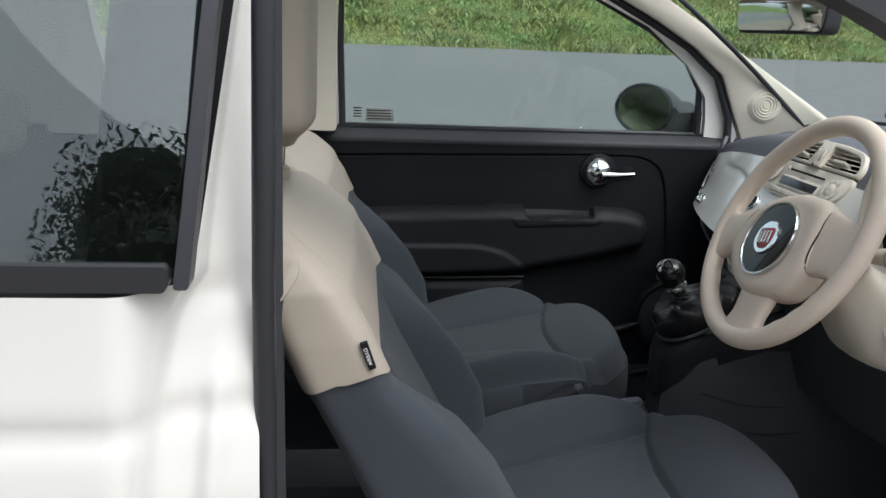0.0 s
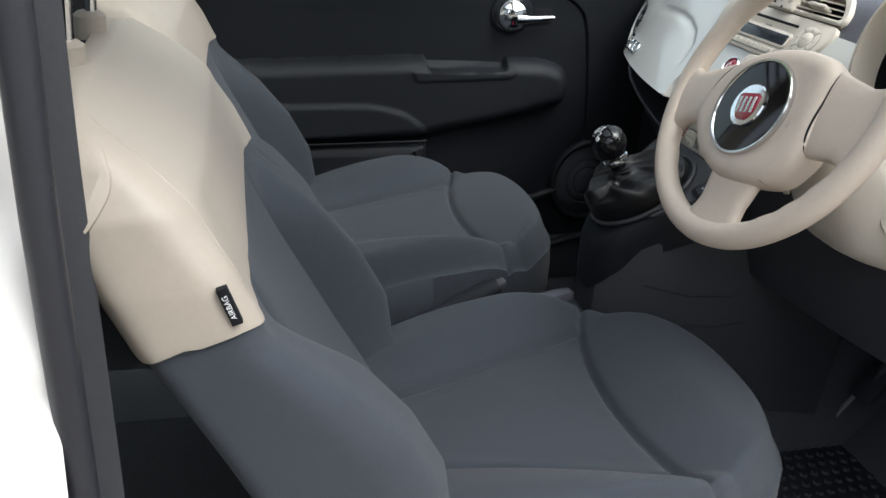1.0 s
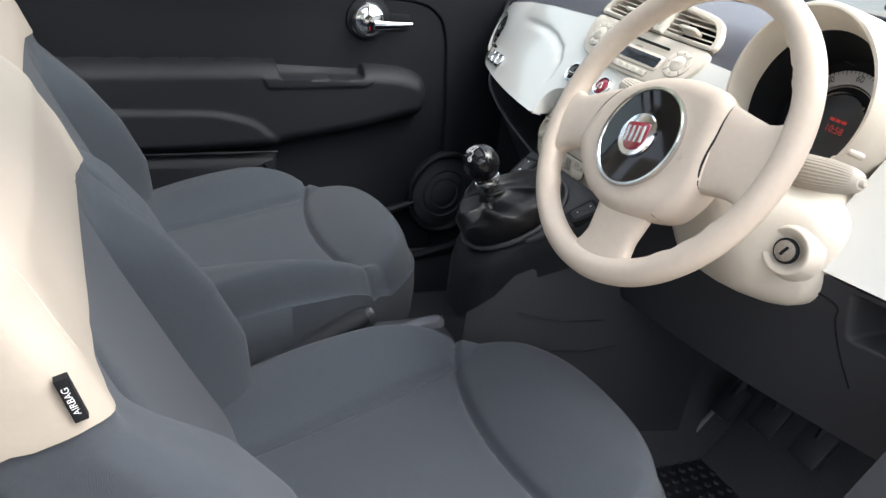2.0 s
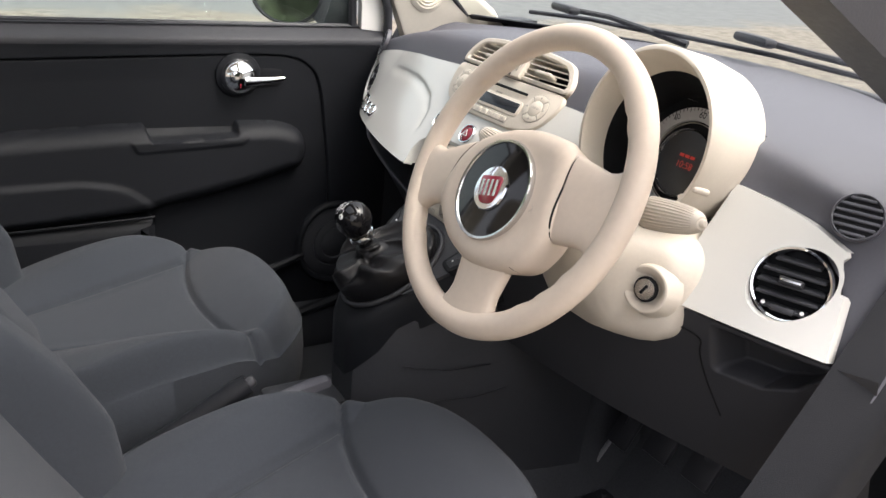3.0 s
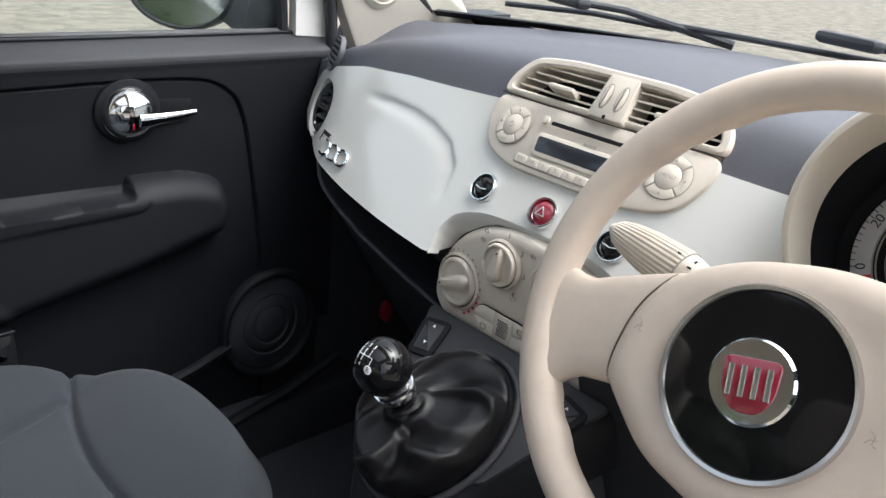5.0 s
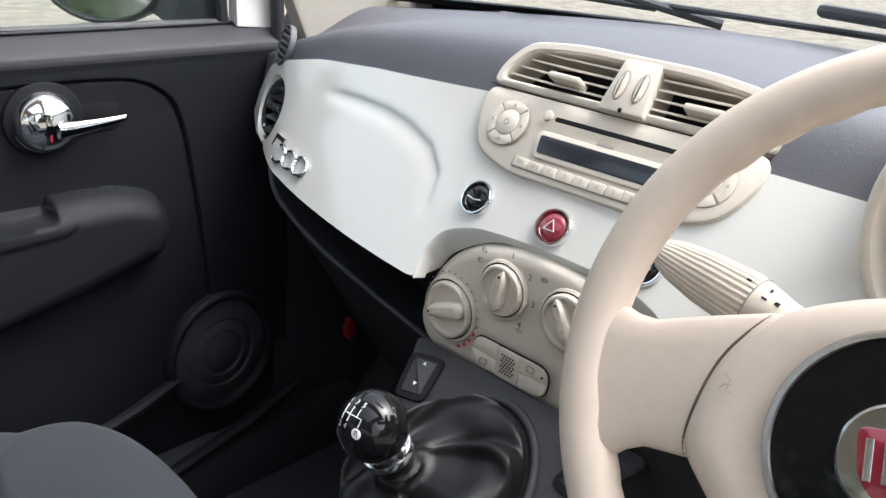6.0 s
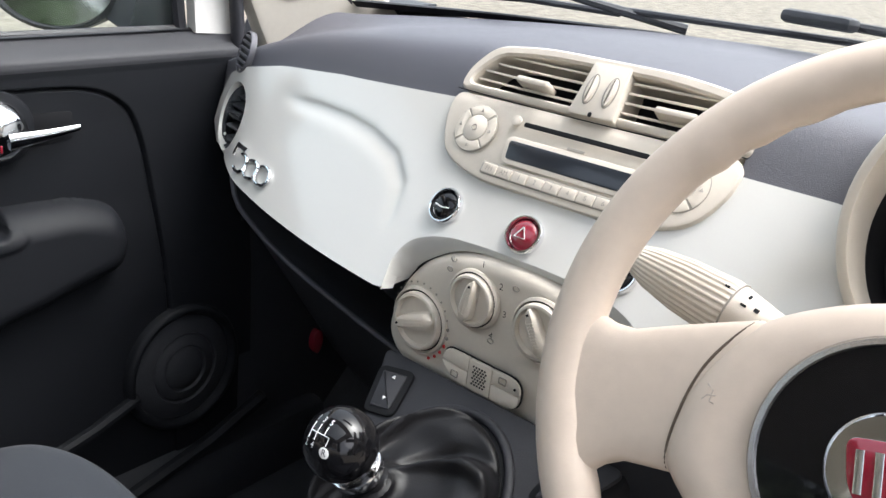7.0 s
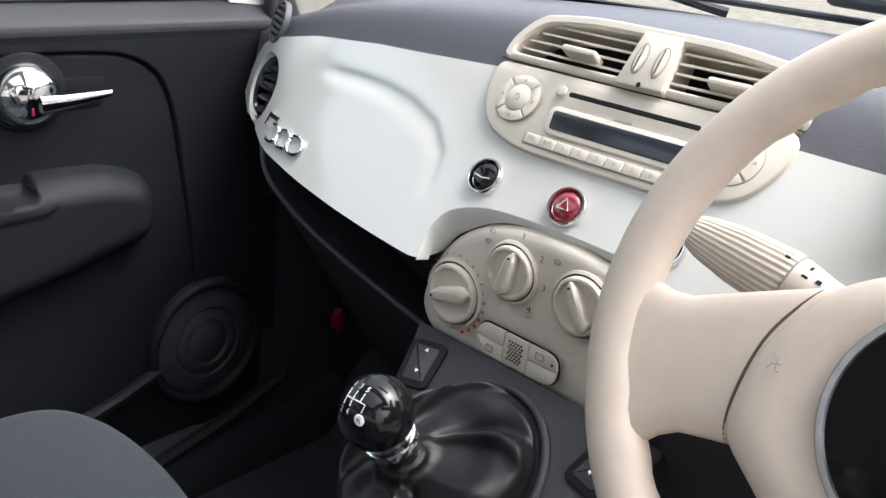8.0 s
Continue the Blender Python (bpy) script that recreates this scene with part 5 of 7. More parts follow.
bmesh.ops.remove_doubles(bm, verts=bm.verts[:], dist=1e-5)
part("rim", bm, M_RIM, sw, "ivory leather rim", 60)


def spoke(name, a0, a1, half0, half1, h0, h1, thick=0.012):
    """From hub to rim; each end an angle, a half width, and a height."""
    bm = bmesh.new()
    rings = []
    for k in range(13):
        t = k / 12
        r = 0.035 + (RIM - 0.006 - 0.035) * t
        ang = a0 + (a1 - a0) * t
        hw = (half0 + (half1 - half0) * t) * (0.45 + 0.55 * smooth(0, 0.25, t)) + 0.016 * smooth(0.75, 1.0, t)
        h = h0 + (h1 - h0) * smooth(0, 1, t)
        d, e = V(math.cos(ang), math.sin(ang), 0), V(-math.sin(ang), math.cos(ang), 0)
        ring = []
        for j in range(20):
            q = 2 * math.pi * j / 20
            w, z = hw * math.copysign(abs(math.cos(q)) ** 0.5, math.cos(q)), thick * math.copysign(abs(math.sin(q)) ** 0.7, math.sin(q))
            p = d * r + e * w
            ring.append(wheel(p.x, p.y, h + z))
        rings.append(ring)
    loft(bm, rings)
    part(name, bm, M_RIM, sw, angle=60)


spoke("spoke", math.pi + 0.26, math.pi + 0.31, 0.046, 0.032, 0.004, -0.002)
spoke("spoke", 0.02, 0.065, 0.058, 0.036, 0.004, -0.002)
spoke("lower_spoke", -1.22, -1.40, 0.052, 0.031, 0.002, -0.002, 0.011)
bm = bmesh.new()
hub = rounded([(-0.097, -0.062), (-0.099, -0.035), (-0.094, -0.010), (-0.076, 0.024), (-0.036, 0.048), (0.017, 0.062), (0.066, 0.062), (0.084, 0.051), (0.096, 0.011), (0.110, -0.040), (0.092, -0.084), (0.055, -0.100), (0.005, -0.110), (-0.050, -0.098)], 0.02, 4)
rings = [[wheel(a, b, h) for a, b in shrink(hub, d)] for d, h in ((0.006, -0.025), (0, 0.0), (0.001, 0.010), (0.005, 0.016), (0.012, 0.0195))]
rings += [[wheel(0.01 + (a - 0.01) * k, -0.02 + (b + 0.02) * k, h) for a, b in shrink(hub, 0.012)] for k, h in ((0.9, 0.0200), (0.75, 0.0190), (0.4, 0.0155), (0.02, 0.0145))]
loft(bm, rings)
part("airbag_cover", bm, M_RIM, sw, "ivory plastic airbag cover", 60)


def drape(line, objs, lift=0.0):
    """Points (a, b) laid on the front of the wheel's parts."""
    out = []
    for a, b in line:
        best = None
        for ob in objs:
            hit, p, n, f = ob.ray_cast(wheel(a, b, 0.1), -WN)
            if hit and (best is None or (p - best).dot(WN) > 0):
                best = p
        if best is not None:
            out.append(best + WN * lift)
    return out


bpy.context.view_layer.update()
front = [ob for ob in sw.children if ob.name.split(".")[0] in ("airbag_cover", "spoke", "lower_spoke")]
M_GROOVE = mat("brown_shadow_gap", (0.10, 0.075, 0.055), 0.8, 0, 80, 0.1, 0)
for line, r, m in (([(-0.0765, 0.0235), (-0.085, 0.0080), (-0.0932, -0.0125), (-0.0962, -0.0370), (-0.0950, -0.0600), (-0.0900, -0.0700)], 0.0009, M_GROOVE),
                   ([(0.0845, 0.0500), (0.0905, 0.0180), (0.0975, -0.014), (0.1060, -0.0395)], 0.0013, M_INK),
                   ([(0.076, -0.086), (0.086, -0.088), (0.098, -0.0905)], 0.0005, M_GROOVE)):
    bm = bmesh.new()
    pts = drape(curve(line, 6), front, -r * 0.3)
    tube(bm, pts, [r * (0.35 + 0.65 * min(1, 4 * min(i, len(pts) - 1 - i) / len(pts))) for i in range(len(pts))], 8)
    part("cover_gap", bm, m, sw)
bc = V(0.004, -0.308, 0.8688) + WN * 0.003
bm = bmesh.new()
lathe(bm, bc, WN, [(0.053, -0.010), (0.0592, -0.008), (0.0602, -0.001), (0.0588, 0.0022), (0.0563, 0.0015), (0.0550, -0.001)], 56)
part("centre_ring", bm, M_SILVER, sw, "chrome ring")
bm = bmesh.new()
lathe(bm, bc, WN, [(0.0553, -0.003), (0.0553, 0.0), (0.035, 0.0014), (0.001, 0.002)], 56)
part("centre_disc", bm, M_GLOSS, sw, "gloss black centre disc")
bm = bmesh.new()
lathe(bm, bc, WN, [(0.0260, 0.001), (0.0265, 0.003), (0.0250, 0.0045), (0.001, 0.0052)], 40)
emb = part("emblem", bm, M_CHROME, sw, "chrome rimmed red emblem")
bm = bmesh.new()
EU, EV = WU * math.cos(0.26) + WV * math.sin(0.26), WV * math.cos(0.26) - WU * math.sin(0.26)
es = lambda a, b, h=0.0: bc + EU * a + EV * b + WN * h
pad(bm, es, rounded([(-0.018, 0.014), (0.018, 0.014), (0.016, -0.008), (0.008, -0.019), (-0.008, -0.019), (-0.016, -0.008)], 0.006), 0.004, 0.0062, 0.0008)
part("emblem_field", bm, M_RED, emb, "dark red enamel field")
for k in range(4):
    bm = bmesh.new()
    x = -0.0115 + 0.0077 * k
    pad(bm, es, [(x - 0.0018, -0.010), (x + 0.0018, -0.010), (x + 0.0018, 0.009), (x - 0.0018, 0.009)], 0.0061, 0.0072, 0.0004)
    part("emblem_bar", bm, M_SILVER, emb)
M_EMBOSS = mat("embossed_mark", (0.46, 0.40, 0.34), 0.5, 0, 80, 0.05, 0)
for c in (-0.083, 0.070):
    bm = bmesh.new()
    tube(bm, drape([(c - 0.003, -0.0165), (c + 0.001, -0.0185), (c + 0.001, -0.024), (c + 0.0035, -0.0245)], front), 0.0004, 6)
    tube(bm, drape([(c - 0.003, -0.0245), (c - 0.001, -0.0215), (c + 0.003, -0.0205)], front), 0.0004, 6)
    part("horn_mark", bm, M_EMBOSS, sw)


# ---- radio and centre vents ----
def RS(a, b, h=0.0):
    """On the slanted centre panel: a to the right, b up, from its middle."""
    return FP(0.002 - a, 0.92 + 0.82 * b, h)


radio = thing("car_radio", FP(CY, 0.86), "cream dashboard radio with centre air vents and a dark display", "radio")
z_cut = (0.926 - 0.92) / 0.82
bm = bmesh.new()
lo = rounded([(-0.137, -0.018), (-0.120, -0.053), (-0.077, -0.0655), (0.077, -0.0655), (0.120, -0.053), (0.137, -0.018), (0.1365, z_cut), (-0.1365, z_cut)], 0.022, 4)
disp = rounded([(-0.051, -0.0415), (0.068, -0.0415), (0.068, -0.0250), (-0.054, -0.0250)], 0.003, 3)
pad(bm, RS, lo, -0.02, 0.006, 0.003)
part("face", bm, M_CREAM, radio)
bm = bmesh.new()
tube(bm, [RS(-0.1365 + 0.273 * i / 12, z_cut + 0.0010, 0.0060) for i in range(13)], 0.0005, 6)
part("face_gap", bm, M_INK, radio)
up_out = [(-0.1365, z_cut + 0.002), (0.1365, z_cut + 0.002), (0.135, 0.030), (0.117, 0.0565), (0.062, 0.0648), (-0.062, 0.0648), (-0.117, 0.0565), (-0.135, 0.030)]
up_in = [(-0.127, z_cut + 0.009), (0.127, z_cut + 0.009), (0.124, 0.028), (0.108, 0.0485), (0.058, 0.0555), (-0.058, 0.0555), (-0.108, 0.0485), (-0.124, 0.028)]
up_out, up_in = rounded(up_out, 0.028, 5), rounded(up_in, 0.024, 5)
bm = bmesh.new()
ring_pad(bm, RS, up_out, up_in, -0.03, 0.007, -0.03, 0.002)
part("vent_frame", bm, M_CREAM, radio)
bm = bmesh.new()
pad(bm, RS, shrink(up_out, 0.002), -0.045, -0.028, 0.001)
part("vent_back", bm, M_INK, radio)
bm = bmesh.new()
pad(bm, RS, rounded([(-0.0155, z_cut + 0.004), (0.0275, z_cut + 0.004), (0.0235, 0.0595), (-0.0115, 0.0595)], 0.003), -0.03, 0.0085, 0.002)
part("vent_divider", bm, M_CREAM, radio)
for x in (-0.003, 0.015):
    bm = bmesh.new()
    pad(bm, RS, oval(x, 0.035, 0.0046, 0.0130, 24), 0.006, 0.0110, 0.003)
    part("thumb_wheel", bm, M_CREAM, radio)
    bm = bmesh.new()
    ring_pad(bm, RS, oval(x, 0.035, 0.0055, 0.0141, 24), oval(x, 0.035, 0.0046, 0.0130, 24), 0.008, 0.0089, 0.008, 0.0002)
    part("thumb_wheel_gap", bm, M_GREYINK, radio)
bm = bmesh.new()
pad(bm, RS, oval(0.006, 0.0135, 0.0018, 0.0022, 12), 0.008, 0.0091, 0.0004)
part("vent_dot", bm, M_INK, radio)
for k in range(4):
    b = z_cut + 0.0165 + 0.0088 * k
    w = interp([0, 0.030, 0.052], [0.1265, 0.1225, 0.098], b)
    for a0, a1 in ((-w, -0.0145), (0.0265, w)):
        bm = bmesh.new()
        rings = []
        for a in (a0, (a0 + a1) / 2, a1):
            f = RS(a, b, 0.001)
            rings.append([f + V(*q) for q in ((0.0, 0, 0.0011), (-0.0006, 0, 0), (0.0, 0, -0.0011), (0.0075, 0, -0.0022), (0.0075, 0, -0.0008))])
        loft(bm, rings)
        part("slat", bm, M_CREAM, radio)
for a in (-0.058, 0.074):
    bm = bmesh.new()
    pad(bm, RS, rounded([(a - 0.017, 0.026), (a + 0.017, 0.026), (a + 0.017, 0.032), (a - 0.017, 0.032)], 0.0028), -0.004, 0.0125, 0.002)
    part("vent_tab", bm, M_CREAM, radio)
bm = bmesh.new()
pad(bm, RS, shrink(disp, -0.0045), 0.005, 0.0072, 0.0015)
part("display_frame", bm, M_CREAM, radio)
bm = bmesh.new()
pad(bm, RS, disp, 0.0068, 0.0076, 0.0003)
part("display", bm, M_SCREEN, radio, "dark blank display")
bm = bmesh.new()
pad(bm, RS, rounded([(-0.049, -0.0100), (0.068, -0.0100), (0.068, -0.0058), (-0.049, -0.0058)], 0.0018, 3), 0.0055, 0.0064, 0.0002)
part("disc_slot", bm, M_INK, radio, "black disc slot")
bm = bmesh.new()
pad(bm, RS, oval(-0.058, -0.0068, 0.0050, 0.0050, 20), 0.005, 0.0075, 0.001)
part("eject_button", bm, M_CREAM, radio)
bm = bmesh.new()
pad(bm, RS, [(0.000, -0.0195), (0.016, -0.0195), (0.016, -0.0170), (0.000, -0.0170)], 0.006, 0.0064, 0.0001)
part("logo_bar", bm, M_GREYINK, radio)
for k, lab in enumerate(["FM", "AM", "1", "2", "3", "4", "5", "6"]):
    a = -0.0612 + 0.01596 * k
    bm = bmesh.new()
    b0 = -0.0540
    pad(bm, RS, rounded([(a - 0.0075, b0 - 0.0045), (a + 0.0075, b0 - 0.0045), (a + 0.0075, b0 + 0.0045), (a - 0.0075, b0 + 0.0045)], 0.001, 2), 0.005, 0.0071, 0.0006)
    key = part("preset_key", bm, M_CREAM, radio)
    text("preset_label", lab, RS, a, b0, 0.0058, M_GREYINK, key, 0.0074)
bm = bmesh.new()
pad(bm, RS, rounded([(-0.0703, -0.0598), (0.0596, -0.0598), (0.0596, -0.0482), (-0.0703, -0.0482)], 0.003), 0.005, 0.0064, 0.0002)
part("preset_gap", bm, M_GREYINK, radio)
for a, mark in ((-0.0955, None), (0.0990, "MENU")):
    c = (a, -0.0235)
    bm = bmesh.new()
    pad(bm, RS, oval(*c, 0.0225, 0.0225, 40), 0.005, 0.0066, 0.0003)
    part("control_gap", bm, M_GREYINK, radio)
    for q in range(4):
        bm = bmesh.new()
        m0 = math.pi / 4 + q * math.pi / 2
        arc = [m0 + 0.05 + (math.pi / 2 - 0.10) * i / 10 for i in range(11)]
        o = [(c[0] + 0.0218 * math.cos(t), c[1] + 0.0218 * math.sin(t)) for t in arc] + [(c[0] + 0.0128 * math.cos(t), c[1] + 0.0128 * math.sin(t)) for t in reversed(arc)]
        pad(bm, RS, o, 0.006, 0.0072, 0.0004)
        part("control_key", bm, M_CREAM, radio)
    bm = bmesh.new()
    lathe(bm, RS(*c, 0.006), RS(*c, 1) - RS(*c, 0), [(0.0124, 0), (0.0124, 0.0012), (0.0116, 0.0019), (0.001, 0.0022)], 28)
    kn = part("control_knob", bm, M_CREAM, radio)
    if mark:
        text("knob_label", mark, RS, c[0], c[1], 0.0055, M_GREYINK, kn, 0.0085)
    else:
        bm = bmesh.new()
        ring_pad(bm, RS, oval(*c, 0.0030, 0.0030, 16), oval(*c, 0.0023, 0.0023, 16), 0.0078, 0.0086, 0.0078, 0.0001)
        part("power_mark", bm, M_GREYINK, radio)
    for q in range(4):
        bm = bmesh.new()
        t = q * math.pi / 2
        p = (c[0] + 0.017 * math.cos(t), c[1] + 0.017 * math.sin(t))
        pad(bm, RS, [(p[0] - 0.0016, p[1] - 0.0012), (p[0] + 0.0016, p[1] - 0.0012), (p[0], p[1] + 0.0018)], 0.0072, 0.0078, 0.0001)
        part("control_mark", bm, M_GREYINK, radio)

# three round push buttons in the white panel
for (y, z), top, lab in (((0.0915, 0.8405), M_GLOSS, "round black push button in a chrome ring"), ((0.0055, 0.841), M_RED, "round red hazard button in a chrome ring"), ((-0.0805, 0.8375), M_GLOSS, "round black push button in a chrome ring")):
    o, n = FP(y, z), (FP(y, z, 1) - FP(y, z)).normalized()
    t = thing("push_button", o, lab, "button", "push buttons in the white panel")
    bm = bmesh.new()
    lathe(bm, o, n, [(0.0166, -0.003), (0.0170, 0.001), (0.0166, 0.0040), (0.0156, 0.0056), (0.0146, 0.0056), (0.0138, 0.0042), (0.0134, 0.001), (0.0132, -0.003)], 32)
    part("bezel", bm, M_CHROME, t, "chrome ring")
    bm = bmesh.new()
    lathe(bm, o, n, [(0.0131, -0.003), (0.0131, 0.0024), (0.0118, 0.0044), (0.007, 0.0064), (0.001, 0.0070)], 28)
    cap = part("cap", bm, top, t)
    if top is M_RED:
        bm = bmesh.new()
        u, v, n = frame_of(n)
        tri = [o + n * 0.0072 + u * (0.0062 * math.cos(a)) + v * (0.0062 * math.sin(a) - 0.001) for a in (math.pi / 2, math.pi * 7 / 6, math.pi * 11 / 6)]
        tube(bm, tri + [tri[0]], 0.0006, 6)
        part("triangle_mark", bm, M_WHITEINK, cap)
    else:
        bm = bmesh.new()
        u, v, n = frame_of(n)
        tube(bm, [o + n * 0.0066 + u * (0.008 * s) + v * (-0.003 + 0.0015 * abs(s)) for s in (-1, -0.5, 0, 0.5, 1)], 0.0005, 6)
        part("icon", bm, M_WHITEINK, cap)


# ---- heater controls ----
def AS(a, b, h=0.0):
    return V(0.150 + 0.5 * a * a + 0.06 * b - h, CY - a, 0.75 + b)


hv = thing("heater_panel", (0.16, CY, 0.69), "cream heater control panel with four rotary knobs", "control panel")
bm = bmesh.new()
hv_out = [(CY - y, z - 0.75) for y, z in HVAC]
rings = [[AS(a, b, h) for a, b in shrink(hv_out, d)] for d, h in ((0, -0.05), (0, -0.006), (0.002, 0.0), (0.006, 0.003), (0.012, 0.004))]
loft(bm, rings)
part("face", bm, M_CREAM, hv)


def knob(a, b, r, turn, pos):
    c = AS(a, b, 0.004)
    n = V(-1, 0, 0.06).normalized()
    bm = bmesh.new()
    lathe(bm, c, n, [(r * 1.12, -0.002), (r * 1.10, 0.0015), (r * 1.02, 0.003), (r * 1.0, 0.001)], 40)
    k = part("knob_collar", bm, M_CREAM, hv)
    bm = bmesh.new()
    lathe(bm, c, n, [(r * 0.99, -0.002), (r * 0.99, 0.0018)], 40)
    part("knob_gap", bm, M_INK, k)
    bm = bmesh.new()
    lathe(bm, c, n, [(r * 0.95, 0.0), (r * 0.95, 0.004), (r * 0.90, 0.0065), (r * 0.82, 0.007), (r * 0.76, 0.003), (0.001, 0.003)], 40)
    dial = part("knob", bm, M_CREAM, hv)
    bm = bmesh.new()
    u, v, n = frame_of(n)
    d, e = u * math.cos(turn) + v * math.sin(turn), -u * math.sin(turn) + v * math.cos(turn)
    rings = []
    for i in range(11):
        s = -1 + 2 * i / 10
        w = r * (0.24 - 0.06 * s) * math.sqrt(max(0.04, 1 - abs(s) ** 4))
        hgt = 0.012 * (0.75 + 0.25 * math.sqrt(max(0, 1 - s ** 4)))
        rings.append([c + d * (r * 0.80 * s) + e * q + n * g for q, g in ((-w * 1.15, 0.003), (-w, hgt - 0.002), (-w * 0.6, hgt), (w * 0.6, hgt), (w, hgt - 0.002), (w * 1.15, 0.003))])
    loft(bm, rings)
    part("finger_bar", bm, M_CREAM, dial)
    bm = bmesh.new()
    for i in range(9):
        for j in (-1, 0, 1):
            p = c + d * (r * (-0.45 + 0.1 * i)) + e * (r * 0.10 * j) + n * 0.0121
            box(bm, p, (0.0011, 0.0011, 0.0008))
    part("finger_bar_pips", bm, M_CREAM, dial)
    bm = bmesh.new()
    lathe(bm, c + d * (r * 0.62) + n * 0.0117, n, [(0.0011, 0), (0.0011, 0.0009)], 10)
    part("pointer_dot", bm, M_INK, dial)
    return c


knob(-0.0847, -0.0124, 0.0285, math.radians(200), 0)
knob(-0.0264, 0.0300, 0.0240, math.radians(80), 1)
knob(0.0425, 0.0280, 0.0250, math.radians(118), 2)
knob(0.1007, -0.0124, 0.0285, math.radians(90), 3)
bm = bmesh.new()
red = bmesh.new()
for i in range(19):
    a = math.radians(-62 + 248 * i / 18)
    p = AS(-0.0847 + 0.0350 * math.cos(a), -0.0124 + 0.0350 * math.sin(a), 0.0036)
    s = 0.0010 + 0.0006 * (i < 6)
    lathe(red if i < 4 else bm, p, (-1, 0, 0.06), [(s, 0), (s, 0.0008)], 8)
part("scale_dots", bm, M_GREYINK, hv)
part("scale_dots_red", red, M_REDINK, hv, "red scale dots")
for lab, ang in (("1", 80), ("2", 38), ("3", -2), ("4", -46)):
    a = math.radians(ang)
    text("scale_number", lab, AS, -0.0264 + 0.0335 * math.cos(a), 0.0300 + 0.0335 * math.sin(a), 0.0080, M_INK, hv, 0.0046)
for a, b in ((-0.056, 0.047), (-0.053, 0.057), (0.014, 0.054), (0.062, -0.024), (-0.003, 0.001)):
    bm = bmesh.new()
    ring_pad(bm, AS, oval(a, b, 0.0032, 0.0024, 12), oval(a, b, 0.0027, 0.0019, 12), 0.0035, 0.0048, 0.0035, 0.0001)
    part("icon", bm, M_GREYINK, hv)
kb = rounded([(-0.050, -0.0492), (0.0355, -0.0492), (0.0355, -0.0205), (-0.050, -0.0205)], 0.0145, 6)
bm = bmesh.new()
pad(bm, AS, shrink(kb, -0.0008), 0.0035, 0.0046, 0.0002)
part("key_gap", bm, M_INK, hv)


def clip(poly, axis, limit, sign):
    """The part of a convex outline on one side of a line."""
    out = []
    for i in range(len(poly)):
        p, q = poly[i - 1], poly[i]
        dp, dq = sign * (p[axis] - limit), sign * (q[axis] - limit)
        if (dp < 0) != (dq < 0):
            t = dp / (dp - dq)
            out.append((p[0] + (q[0] - p[0]) * t, p[1] + (q[1] - p[1]) * t))
        if dq >= 0:
            out.append(q)
    return out


for a_lim, a_sign in ((-0.0201, -1), (0.0057, 1)):
    for b_lim, b_sign in ((-0.0341, 1), (-0.0349, -1)):
        bm = bmesh.new()
        pad(bm, AS, clip(clip(shrink(kb, 0.0004), 0, a_lim, a_sign), 1, b_lim, b_sign), 0.004, 0.0066, 0.0006)
        part("key", bm, M_CREAM, hv)
bm = bmesh.new()
pad(bm, AS, rounded([(-0.0195, -0.0487), (0.0051, -0.0487), (0.0051, -0.0210), (-0.0195, -0.0210)], 0.002), 0.004, 0.0068, 0.0008)
part("sensor_grille", bm, M_CREAM, hv)
bm = bmesh.new()
for i in range(5):
    for j in range(7):
        a, b = -0.0079 + (i - 2) * 0.0030 + (0.0015 if j % 2 else 0), -0.0345 + (j - 3) * 0.0027
        lathe(bm, AS(a, b, 0.0066), (-1, 0, 0.06), [(0.0010, 0), (0.0010, 0.0005)], 8)
part("grille_holes", bm, M_INK, hv)
for a, b in ((-0.034, -0.042), (0.017, -0.027)):
    bm = bmesh.new()
    ring_pad(bm, AS, rounded([(a - 0.004, b - 0.003), (a + 0.004, b - 0.003), (a + 0.004, b + 0.003), (a - 0.004, b + 0.003)], 0.001, 2), rounded([(a - 0.0034, b - 0.0024), (a + 0.0034, b - 0.0024), (a + 0.0034, b + 0.0024), (a - 0.0034, b + 0.0024)], 0.001, 2), 0.006, 0.0076, 0.006, 0.0001)
    part("key_icon", bm, M_GREYINK, hv)
bm = bmesh.new()
lathe(bm, AS(0.0300, -0.029, 0.007), (-1, 0, 0.06), [(0.0012, 0), (0.0012, 0.0006)], 10)
part("key_lamp", bm, M_INK, hv)


# ---- instrument cluster ----
GC, GN = V(0.296, -0.314, 0.880), V(-0.955, 0.0, 0.297).normalized()
GU, GV, GN = frame_of(GN)


def GS(a, b, h=0.0):
    return GC + GU * a + GV * b + GN * h


cl = thing("instrument_cluster", GC - V(0, 0, 0.12), "round speedometer cluster under a cream hood", "instrument cluster")
bm = bmesh.new()
prof = [(0.088, -0.030, 1), (0.105, 0.0, 1), (0.110, 0.05, 1), (0.109, 0.085, 1), (0.108, 0.110, 1), (0.105, 0.115, 0), (0.101, 0.115, 0), (0.098, 0.108, 0), (0.0935, 0.070, 0)]
FC, BC = V(0.198, -0.321, 0.926), V(0.308, -0.306, 0.902)


def hood_ring(r, h, outer):
    if outer:
        c = BC.lerp(FC, h / 0.115)
    else:
        c = GC.lerp(FC, h / 0.115)
    k = max(0, h) / 0.115
    return [c + GU * (r * math.cos(a)) + GV * (r * math.sin(a)) + GN * (0.012 * math.sin(a) * k) for a in (2 * math.pi * i / 72 for i in range(72))]


